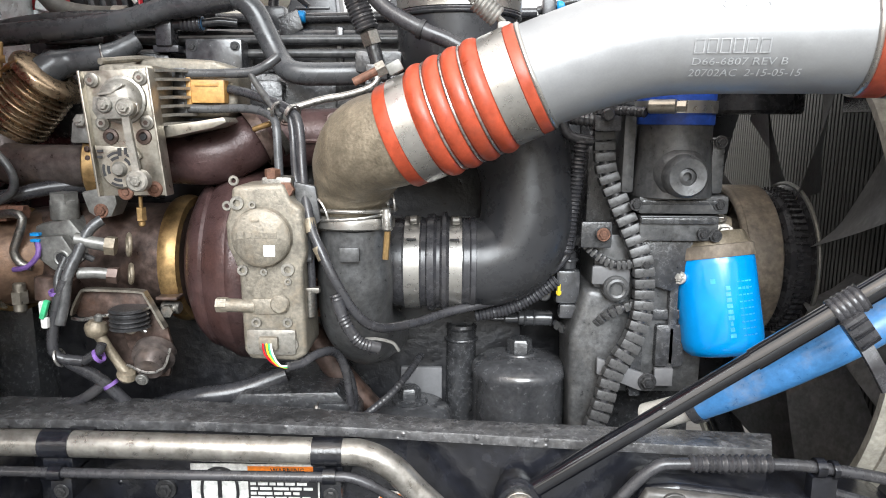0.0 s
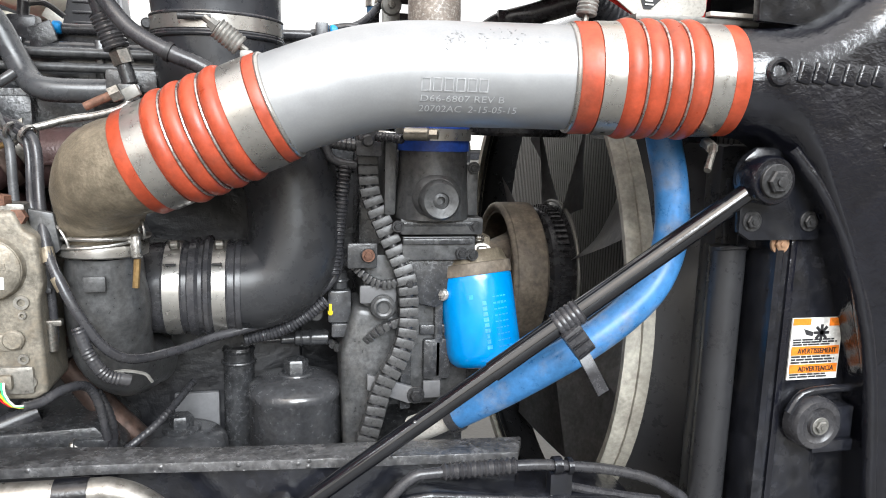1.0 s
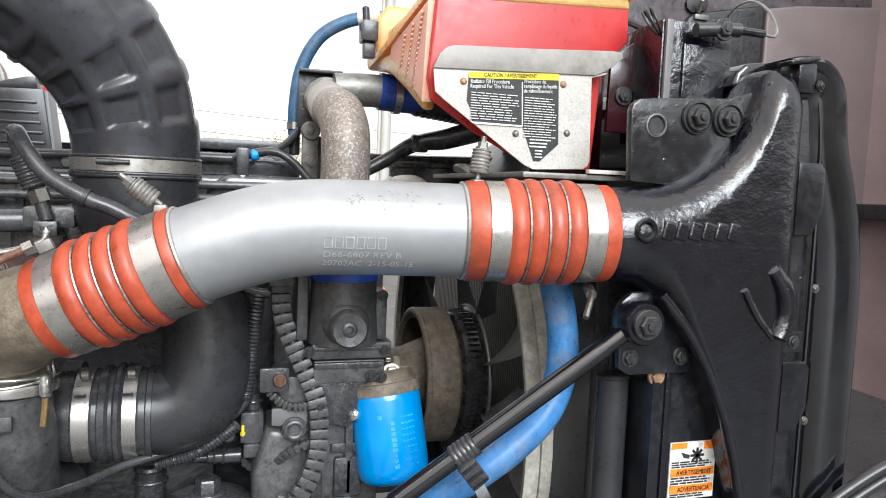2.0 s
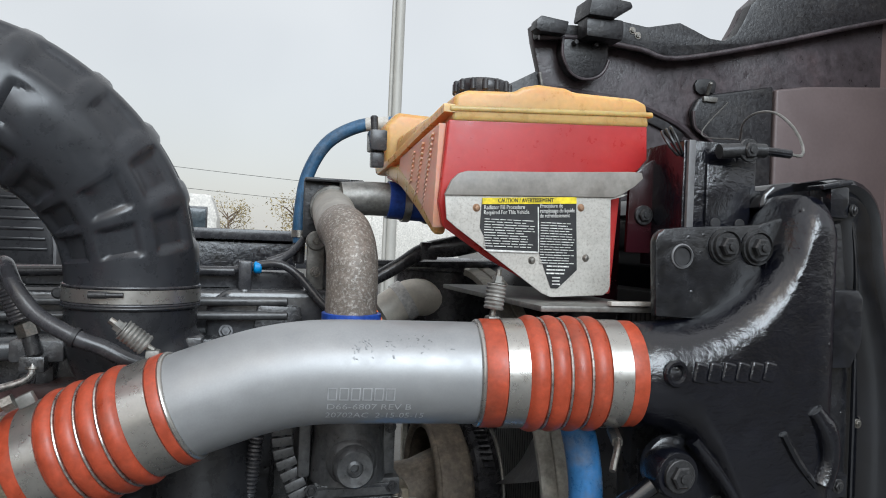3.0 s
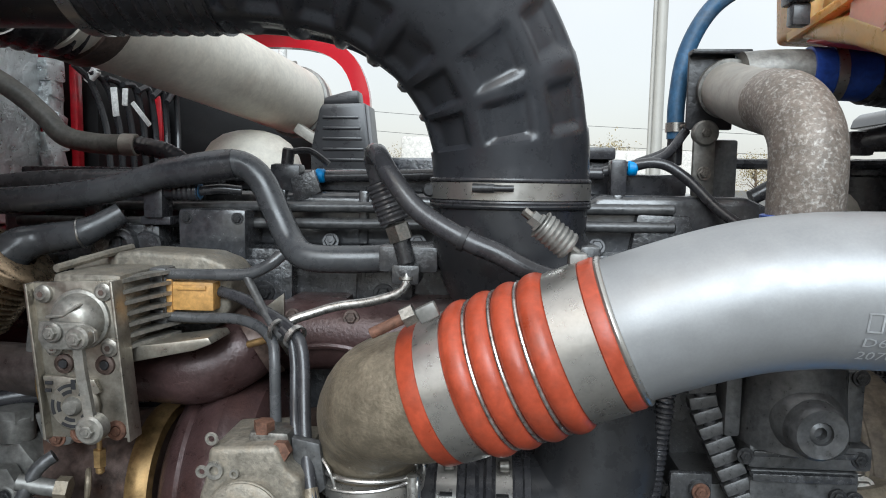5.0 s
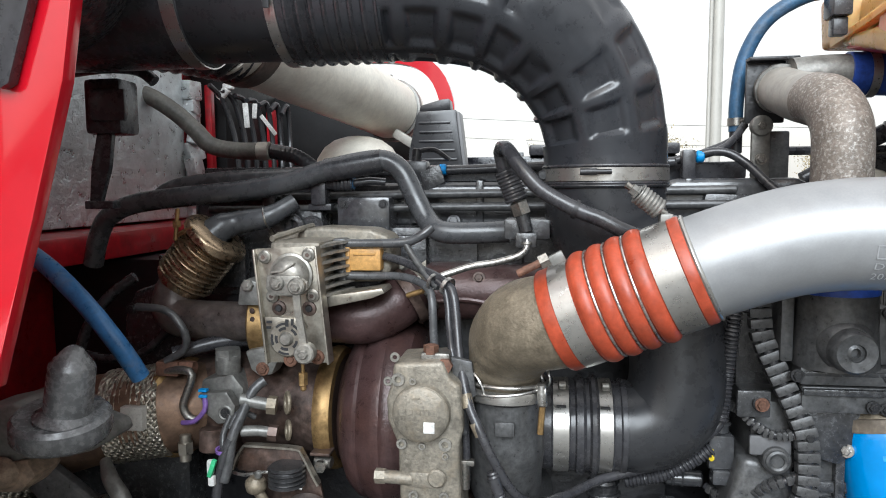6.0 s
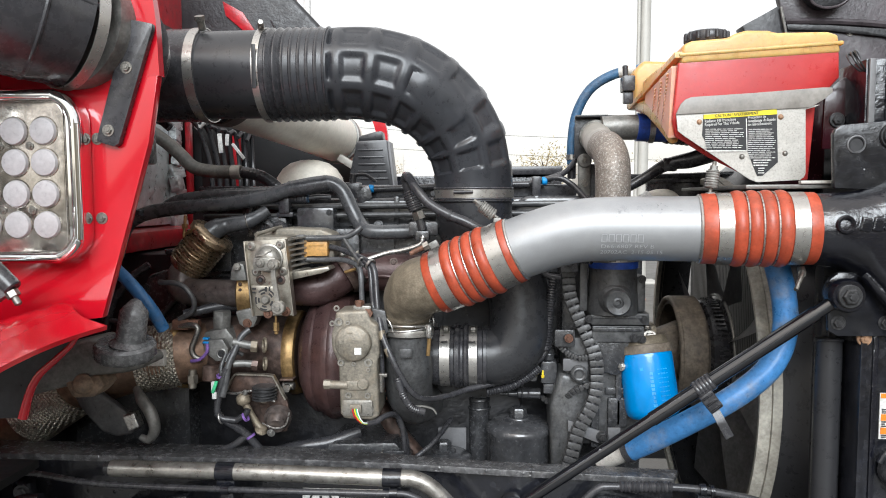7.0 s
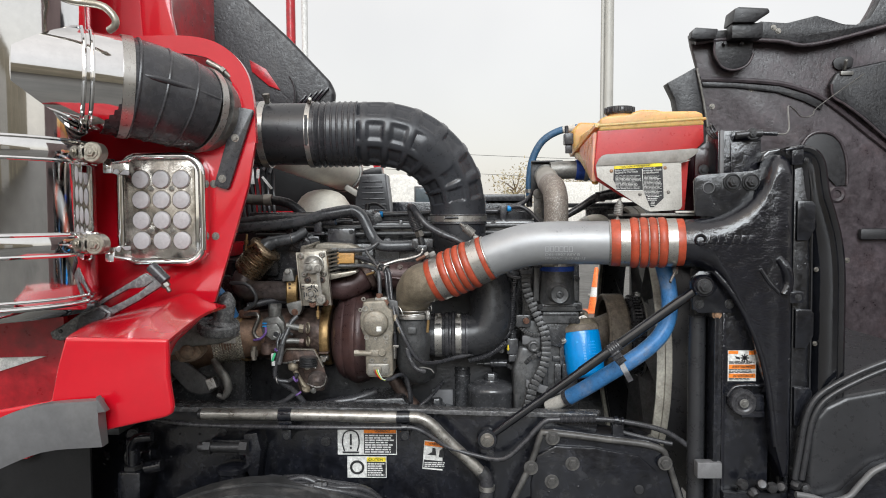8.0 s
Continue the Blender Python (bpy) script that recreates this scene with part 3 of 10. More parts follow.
def bare_tree(x, y, h, seed):
    rng = random.Random(seed)
    t = thing("tree", "distant tree with thin dry pale foliage", "tree", (x, y, 0), "trees beyond the yard")
    bm = sweep([(x, y, 0), (x + 0.1, y, h * 0.35), (x - 0.05, y, h * 0.8)], [0.16, 0.11, 0.03], 8, 0.5)
    tips = []
    for k in range(16):
        a, z = rng.random() * 6.283, h * (0.3 + 0.5 * rng.random())
        q = (x + math.cos(a) * h * 0.22, y + math.sin(a) * h * 0.22, z + h * 0.2 * rng.random())
        merge(bm, sweep([(x, y, z - h * 0.06), ((x + q[0]) / 2, (y + q[1]) / 2, z + h * 0.03), q], [0.05, 0.03, 0.01], 5, 0.4))
        tips.append(q)
    part("trunk", bm, BARK, t)
    bm = bmesh.new()
    for k in range(1500):
        q = rng.choice(tips)
        c = Vector(q) + Vector((rng.gauss(0, 1), rng.gauss(0, 1), rng.gauss(0, 0.9))) * h * 0.085
        s = h * 0.016 * (0.5 + rng.random())
        a, b = Vector((rng.gauss(0, 1), rng.gauss(0, 1), rng.gauss(0, 1))).normalized() * s, Vector((rng.gauss(0, 1), rng.gauss(0, 1), rng.gauss(0, 1))).normalized() * s
        bm.faces.new([bm.verts.new(c - a), bm.verts.new(c + b * 0.5), bm.verts.new(c + a), bm.verts.new(c - b * 0.5)])
    part("crown", bm, LEAF, t)


for tx, ty, th, ts in ((2.7, 34, 3.9, 1), (-0.5, 46, 4.0, 2), (7.5, 44, 4.4, 3), (-6, 50, 4.2, 4), (12, 50, 4.0, 5), (-20, 60, 5, 6), (22, 60, 5, 7)):
    bare_tree(tx, ty, th, ts)


def power_line():
    t = thing("power_line", "thin dark overhead wires far behind the yard", "power line", (-60, 70, 0))
    for z, d in ((7.4, 0), (5.6, 1.5)):
        part("wire", sweep([(-60, 70 + d, z + 6), (-10, 70 + d, z + 1.0), (45, 70 + d, z - 1.5)], 0.022, 5, 4.0), INK, t)
    part("post", cyl((-60, 70, 0), (-60, 70, 15), 0.18, 0.12, 10), BARK, t)
    part("post", cyl((45, 70, 0), (45, 70, 9), 0.18, 0.12, 10), BARK, t)


power_line()


# ---- chassis ----
def frame_rail():
    t = thing("frame_rail", "black painted steel chassis rail with dusty top flange", "chassis rail", (-0.5, 0.76, 0.72))
    # the rail swings out towards its front end
    front = [(-1.5, 0.756), (-0.30, 0.753), (-0.11, 0.743), (0.10, 0.722), (0.374, 0.699)]
    side = [(-1.5, 0.757), (-0.04, 0.757), (0.10, 0.722), (0.374, 0.701)]
    back = [(0.392, 0.742), (0.15, 0.760), (0.0, 0.772), (-0.117, 0.792), (-0.35, 0.823), (-1.5, 0.836)]
    part("web", rounded(loft([[(x, y + 0.006, z) for x, y in side] + [(x, y + 0.018, z) for x, y in side[::-1]] for z in (0.72, 1.016)]), 0.001), BLACK, t)
    part("top_flange", rounded(loft([[(x, y, z) for x, y in front + back] for z in (1.011, 1.024)]), 0.003, 2), RAILTOP, t)
    part("lower_flange", box(-1.5, 0.0, 0.758, 0.83, 0.712, 0.724, 0.003), BLACK, t)
    for x, z in ((-0.34, 0.93), (-0.5, 0.80), (-0.45, 0.80), (0.02, 0.80), (-0.62, 0.95)):
        bolt((x, 0.761, z), (0, -1, 0), 0.009, t, DBOLT)
    return t


frame_rail()
far_rail = thing("frame_rail", "black painted steel chassis rail on the far side", "chassis rail", (-0.5, 1.6, 0.72))
part("web", box(-1.5, 0.9, 1.60, 1.612, 0.72, 1.02, 0.002), BLACK, far_rail)
part("top_flange", box(-1.5, 0.9, 1.53, 1.612, 1.012, 1.024, 0.003), BLACK, far_rail)


def coolant_tube():
    t = thing("stainless_tube", "bright stainless steel tube strapped along the chassis rail", "pipe", (-0.4, 0.70, 1.0))
    part("tube", sweep([(-0.65, 0.70, 1.021), (-0.4, 0.70, 1.019), (-0.13, 0.70, 1.014), (-0.085, 0.70, 1.012), (-0.052, 0.70, 0.995), (-0.02, 0.70, 0.962), (0.05, 0.70, 0.895), (0.079, 0.70, 0.866)],
                       0.0152, 20, 0.006), TUBE, t)
    part("collar", band((0.079, 0.70, 0.868), (0.7, 0, -0.7), 0.016, 0.014, 0.003), DBOLT, t)
    part("rubber_hose", sweep([(0.074, 0.70, 0.87), (0.088, 0.70, 0.855), (0.090, 0.70, 0.80), (0.088, 0.70, 0.68)], 0.0185, 16), RUBBER, t)
    part("hose_clamp", band((0.090, 0.70, 0.83), (0, 0, 1), 0.0188, 0.012), STEEL, t)
    for x, z in ((-0.432, 1.0195), (-0.125, 1.014)):
        s = part("strap", merge(sweep([(x - 0.017, 0.70, z), (x + 0.017, 0.70, z)], 0.0168, 20, 0.01), box(x - 0.016, x + 0.016, 0.700, 0.762, z - 0.014, z - 0.004, 0.002)), BLACK, t, "black rubber-lined strap")
        part("tab", box(x - 0.017, x + 0.017, 0.694, 0.764, z - 0.034, z - 0.014, 0.002), BLACK, s)
    part("end_plug", cyl((-0.662, 0.70, 1.021), (-0.645, 0.70, 1.021), 0.012), DBOLT, t)


coolant_tube()


def brake_lines():
    t = thing("air_line", "thin black nylon air line clipped under the tube", "air line", (-0.6, 0.685, 0.99))
    part("line", sweep([(-1.0, 0.70, 1.02), (-0.80, 0.69, 1.012), (-0.66, 0.685, 0.997), (-0.40, 0.684, 0.992), (-0.15, 0.684, 0.991), (-0.095, 0.684, 0.990), (-0.05, 0.686, 0.966), (-0.016, 0.69, 0.942), (0.03, 0.69, 0.926), (0.088, 0.69, 0.912)],
                       0.0058, 10), RUBBER, t)
    for x in (-0.432, -0.125):
        part("clip", merge(band((x + 0.004, 0.684, 0.992), (1, 0, 0), 0.006, 0.014, 0.003, 16), box(x - 0.008, x + 0.016, 0.690, 0.763, 0.955, 0.982, 0.002)), BLACK, t)
        bolt((x + 0.004, 0.690, 0.966), (0, -1, 0), 0.006, t, DBOLT)
    u = thing("air_line", "black air line with split loom bent over the gearbox plate", "air line", (0.4, 0.68, 0.9))
    part("line", sweep([(0.088, 0.69, 0.911), (0.136, 0.68, 0.914), (0.185, 0.68, 0.955), (0.235, 0.68, 1.008), (0.27, 0.68, 1.015), (0.374, 0.68, 1.016), (0.43, 0.68, 1.011), (0.50, 0.68, 0.998), (0.56, 0.68, 0.975), (0.62, 0.68, 0.927), (0.664, 0.68, 0.853), (0.70, 0.68, 0.80), (0.74, 0.68, 0.70)],
                       0.0068, 10), RUBBER, u)
    part("split_loom", sweep([(0.275, 0.68, 1.0155), (0.365, 0.68, 1.0165)], 0.0078, 12, 0.0015, ripple=(0.0028, 0.007)), RUBBER, u)
    c = part("clip", merge(band((0.417, 0.68, 1.013), (1, 0, 0), 0.0075, 0.010, 0.003, 16), band((0.433, 0.68, 1.0105), (1, 0, 0), 0.0075, 0.006, 0.003, 16),
                           box(0.408, 0.436, 0.674, 0.69, 0.955, 1.004, 0.002)), BLACK, u)
    part("line_branch", sweep([(0.424, 0.685, 0.985), (0.47, 0.685, 0.972), (0.53, 0.685, 0.958), (0.56, 0.685, 0.952)], 0.0055, 8), RUBBER, u)
    bolt((0.424, 0.674, 0.962), (0, -1, 0), 0.009, u, DBOLT)


brake_lines()


def gear_plate():
    t = thing("steering_gear_plate", "black cast mounting plate bolted to the chassis", "mounting plate", (0.37, 0.68, 0.7))
    part("plate", prism([(0.234, 0.994), (0.262, 0.996), (0.50, 0.966), (0.530, 0.952), (0.556, 0.918), (0.60, 0.78), (0.61, 0.70), (0.12, 0.70), (0.149, 0.816), (0.199, 0.905), (0.22, 0.985)], 0.668, 0.763, 0.008, 3), BLACK, t)
    part("rim", sweep([(0.15, 0.664, 0.80), (0.203, 0.664, 0.912), (0.225, 0.664, 0.978), (0.245, 0.664, 0.986), (0.38, 0.664, 0.970), (0.515, 0.664, 0.950), (0.545, 0.664, 0.91), (0.58, 0.664, 0.80)], 0.008, 10), MUD, t)
    part("cover", prism([(0.215, 0.93), (0.26, 0.955), (0.36, 0.95), (0.47, 0.93), (0.515, 0.89), (0.55, 0.72), (0.20, 0.72), (0.20, 0.86)], 0.655, 0.672, 0.006), BLACK, t)
    for x, z in ((0.254, 0.975), (0.200, 0.899), (0.304, 0.910), (0.252, 0.864), (0.535, 0.912), (0.20, 0.80), (0.30, 0.80)):
        bolt((x, 0.656, z), (0, -1, 0), 0.0125, t, MUD)
    part("hole_plug", cyl((0.47, 0.656, 0.845), (0.47, 0.650, 0.845), 0.012), INK, t)


gear_plate()


def canister():
    t = thing("fuel_strainer", "black canister hung from a bracket under the rail", "canister", (-0.57, 0.70, 0.72))
    part("body", lathe([(0, 0.0), (0.030, 0), (0.033, 0.01), (0.034, 0.145), (0.040, 0.15), (0.041, 0.162), (0.03, 0.17), (0, 0.172)], (-0.57, 0.69, 0.725), (0, 0, 1), 24), BLACK, t)
    part("bracket", merge(box(-0.63, -0.52, 0.69, 0.763, 0.925, 0.955, 0.006), prism([(-0.54, 0.97), (-0.505, 0.975), (-0.495, 0.93), (-0.51, 0.82), (-0.535, 0.88)], 0.69, 0.763, 0.004)), BLACK, t)
    part("cross_tube", cyl((-0.655, 0.68, 0.94), (-0.53, 0.68, 0.94), 0.013), DBOLT, t)
    for x in (-0.64, -0.545):
        part("nut", lathe([(0, 0), (0.019, 0), (0.019, 0.02), (0, 0.02)], (x, 0.68, 0.94), (1, 0, 0), 6), DBOLT, t)
    u = thing("valve_block", "greasy black valves and fittings on the chassis rail", "valve", (-0.78, 0.71, 0.75))
    part("body", box(-0.86, -0.80, 0.66, 0.763, 0.80, 0.88, 0.008), BLACK, u)
    part("stem", cyl((-0.83, 0.69, 0.70), (-0.83, 0.69, 0.96), 0.017), BLACK, u)
    part("nut", lathe([(0, 0), (0.026, 0), (0.026, 0.02), (0, 0.02)], (-0.83, 0.69, 0.87), (0, 0, 1), 6), DBOLT, u)
    part("elbow", sweep([(-0.83, 0.68, 0.94), (-0.81, 0.67, 0.965), (-0.77, 0.67, 0.97)], 0.013), BLACK, u)
    part("side_port", cyl((-0.80, 0.69, 0.88), (-0.755, 0.69, 0.89), 0.016), BLACK, u)
    w = thing("hose_bundle", "bundle of greasy black hoses with bright fittings above the tyre", "hoses", (-0.4, 0.60, 0.85))
    for k in range(4):
        dz, dy = 0.012 * math.sin(k * 2.1), 0.014 * k
        part("hose", sweep([(-0.52, 0.64 + dy, 0.84 + dz), (-0.46, 0.62 + dy, 0.862 - dz), (-0.38, 0.62 + dy, 0.868 + dz), (-0.31, 0.62 + dy, 0.855), (-0.22, 0.64 + dy, 0.83 + dz), (-0.16, 0.68, 0.78)], 0.0085, 10), RUBBER, w)
    for k, x in enumerate((-0.47, -0.43, -0.37, -0.34)):
        part("fitting", lathe([(0, 0), (0.012, 0), (0.012, 0.018), (0.009, 0.02), (0.009, 0.03), (0, 0.03)], (x, 0.612 + 0.012 * (k % 2), 0.862), (1, 0, 0.1), 6), DBOLT, w)


canister()


def front_tyre():
    t = thing("front_axle", "front axle end with worn wheel and dusty grey tyre", "axle", (-0.46, 0.52, 0.36))
    c = (-0.46, 0.55, 0.36)
    wh = part("tyre", lathe([(0.30, -0.14), (0.44, -0.155), (0.50, -0.135), (0.512, -0.10), (0.515, 0.10), (0.50, 0.135), (0.44, 0.155), (0.30, 0.14), (0.30, -0.14)], c, (0, 1, 0), 64), TYREM, t)
    part("rim", lathe([(0, -0.10), (0.2, -0.11), (0.30, -0.145), (0.315, -0.14), (0.29, 0.14), (0, 0.14)], c, (0, 1, 0), 40), CHROME, wh)
    part("axle_beam", cyl((c[0], 0.68, c[2]), (c[0], 1.7, c[2]), 0.07, seg=16), BLACK, t)
    for y in (-0.07, 0.0, 0.07):
        part("tread_rib", band((c[0], c[1] + y, c[2]), (0, 1, 0), 0.512, 0.05, 0.008, 64), TYREM, wh)


front_tyre()


def warning_labels():
    rng, labels = random.Random(7), []
    y = 0.7595
    t = thing("warning_label", "white and orange tyre warning label on the chassis rail", "label", (-0.22, y, 0.905), "labels on the chassis rail")
    labels.append(t)
    part("sheet", box(-0.303, -0.146, y, y + 0.002, 0.904, 0.974, 0), WHITE, t)
    part("orange_header", box(-0.233, -0.148, y - 0.001, y + 0.001, 0.962, 0.972, 0), LORANGE, t)
    part("text_panel", box(-0.233, -0.148, y - 0.001, y + 0.001, 0.907, 0.961, 0), INK, t)
    lettering("WARNING", 0.006, upright(-0.205, y - 0.0015, 0.9645), INK, t)
    bars(text_block(-0.230, -0.151, 0.909, 0.959, 8, rng), y - 0.0012, WHITE, t)
    part("tyre_symbol", merge(sweep([(-0.285, y - 0.001, 0.914), (-0.290, y - 0.001, 0.935), (-0.287, y - 0.001, 0.958), (-0.276, y - 0.001, 0.968), (-0.260, y - 0.001, 0.968), (-0.249, y - 0.001, 0.958), (-0.246, y - 0.001, 0.935), (-0.251, y - 0.001, 0.914)],
                                    0, 4, 0.004, section=flat_section(0.0035, 0.0012), up=(0, 1, 0)),
                              box(-0.290, -0.246, y - 0.0012, y, 0.908, 0.9125, 0), box(-0.2705, -0.2655, y - 0.0012, y, 0.930, 0.960, 0), box(-0.2705, -0.2655, y - 0.0012, y, 0.920, 0.925, 0)), INK, t)
    t = thing("caution_label", "small white and yellow caution label on the chassis rail", "label", (-0.225, y, 0.84), "labels on the chassis rail")
    labels.append(t)
    part("sheet", box(-0.278, -0.174, y, y + 0.002, 0.842, 0.899, 0), WHITE, t)
    part("yellow_header", box(-0.226, -0.176, y - 0.001, y + 0.001, 0.886, 0.897, 0), LYELLOW, t)
    part("text_panel", box(-0.226, -0.176, y - 0.001, y + 0.001, 0.845, 0.885, 0), INK, t)
    lettering("CAUTION", 0.006, upright(-0.222, y - 0.0015, 0.8885), INK, t)
    bars(text_block(-0.224, -0.178, 0.847, 0.883, 6, rng), y - 0.0012, WHITE, t)
    part("ring_symbol", torus((-0.252, y - 0.0004, 0.870), (0, 1, 0), 0.016, 0.0032, 28, 6), INK, t)
    t = thing("warning_label", "white and orange pictogram warning label, slightly tilted", "label", (-0.04, y, 0.86), "labels on the chassis rail")
    labels.append(t)
    part("sheet", prism([(-0.079, 0.867), (-0.013, 0.861), (-0.008, 0.936), (-0.073, 0.943)], y, y + 0.002, 0), WHITE, t)
    part("orange_header", prism([(-0.072, 0.941), (-0.010, 0.934), (-0.011, 0.923), (-0.073, 0.930)], y - 0.001, y + 0.001, 0), LORANGE, t)
    lettering("WARNING", 0.006, pose(-0.063, y - 0.0015, 0.9325, 90, 6, 0), INK, t)
    part("pictogram", merge(prism([(-0.066, 0.905), (-0.042, 0.903), (-0.044, 0.922), (-0.052, 0.924), (-0.053, 0.912)], y - 0.001, y, 0), prism([(-0.036, 0.898), (-0.018, 0.897), (-0.020, 0.908), (-0.026, 0.921), (-0.033, 0.916)], y - 0.001, y, 0)), INK, t)
    part("text_panel", prism([(-0.075, 0.892), (-0.015, 0.886), (-0.016, 0.866), (-0.077, 0.871)], y - 0.001, y, 0), INK, t)
    bars(text_block(-0.073, -0.018, 0.872, 0.886, 3, rng), y - 0.0012, WHITE, t)
    for k in labels:
        k.matrix_world = Matrix.Translation((0.0, 0.0, -0.009)) @ Matrix.Diagonal((1.014, 1.0, 1.014, 1.0)) @ Matrix.Translation((0.0, 0.0, 0.014 * -0.93)) @ k.matrix_world


warning_labels()


def yard_buildings():
    """Plain sheds added unseen behind the camera, which polished and black paint mirror."""
    t = tagged(part("backdrop", box(1.2, 42, -13, -12, 0, 4.6, 0.05), TANW, None), "tan shed wall across the yard", "backdrop", kind="structure")
    part("shed_door", box(12, 16, -12.0, -11.95, 0, 3.6, 0.02), FARW, t)
    # added low wall that sends pale reflections and fill light back
    tagged(part("backdrop", box(-42, -2.5, -25, -24, 0, 2.6, 0.05), PALEW, None), "low unseen pale wall added far across the yard for reflections", "backdrop", kind="structure")


yard_buildings()


# ---- engine: block and head ----
def engine_block():
    t = thing("engine_block", "dusty black painted diesel engine head on a block darkened as shade", "engine", (-0.15, 1.25, 0.70))
    # block and side cover near black: the shade under the turbo as colour
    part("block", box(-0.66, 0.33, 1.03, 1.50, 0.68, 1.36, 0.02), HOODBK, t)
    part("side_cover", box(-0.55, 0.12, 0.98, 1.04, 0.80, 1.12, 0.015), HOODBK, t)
    part("sump_step", prism([(-0.33, 0.86), (-0.20, 0.93), (-0.02, 0.935), (0.05, 0.92), (0.05, 0.80), (-0.33, 0.80)], 0.93, 1.04, 0.008), ENGINE, t)
    part("head", box(-0.64, 0.24, 1.02, 1.50, 1.34, 1.452, 0.012), ENGINE, t)
    for k in range(6):
        x = -0.56 + k * 0.145
        part("head_boss", box(x - 0.035, x + 0.035, 1.0, 1.03, 1.355, 1.44, 0.008), ENGINE, t)
        bolt((x, 1.0, 1.40), (0, -1, 0), 0.009, t, DBOLT)
    vc = part("valve_cover", prism([(-0.64, 1.45), (0.235, 1.45), (0.235, 1.495), (0.20, 1.520), (-0.62, 1.520), (-0.64, 1.50)], 1.06, 1.48, 0.012, 3), ENGINE2, t)
    for k in range(8):
        x = -0.58 + k * 0.105
        part("cover_rib", box(x - 0.006, x + 0.006, 1.052, 1.10, 1.455, 1.522, 0.003), ENGINE2, vc)
    for k in range(7):
        x = -0.53 + k * 0.11
        bolt((x, 1.048, 1.458), (0, -1, 0.3), 0.0075, t, DBOLT)
    part("rail_upper", cyl((-0.60, 1.04, 1.498), (0.22, 1.04, 1.505), 0.0065), GREYC, t)
    part("rail_lower", cyl((-0.60, 1.035, 1.478), (0.22, 1.035, 1.484), 0.0065), GREYC, t)
    part("wiring_tray", box(-0.64, 0.25, 1.10, 1.16, 1.520, 1.548, 0.006), RUBBER, t)
    part("front_cover", box(0.20, 0.37, 0.95, 1.50, 0.80, 1.40, 0.015), ENGINE, t)
    part("front_cowl", prism([(0.10, 1.42), (0.345, 1.40), (0.345, 1.505), (0.31, 1.522), (0.13, 1.522), (0.10, 1.50)], 1.05, 1.50, 0.012, 3), ENGINE2, t)
    part("cowl_panel", prism([(0.165, 1.435), (0.245, 1.432), (0.24, 1.498), (0.175, 1.50)], 1.035, 1.06, 0.006, 2), ENGINE, t)
    return t


engine_block()


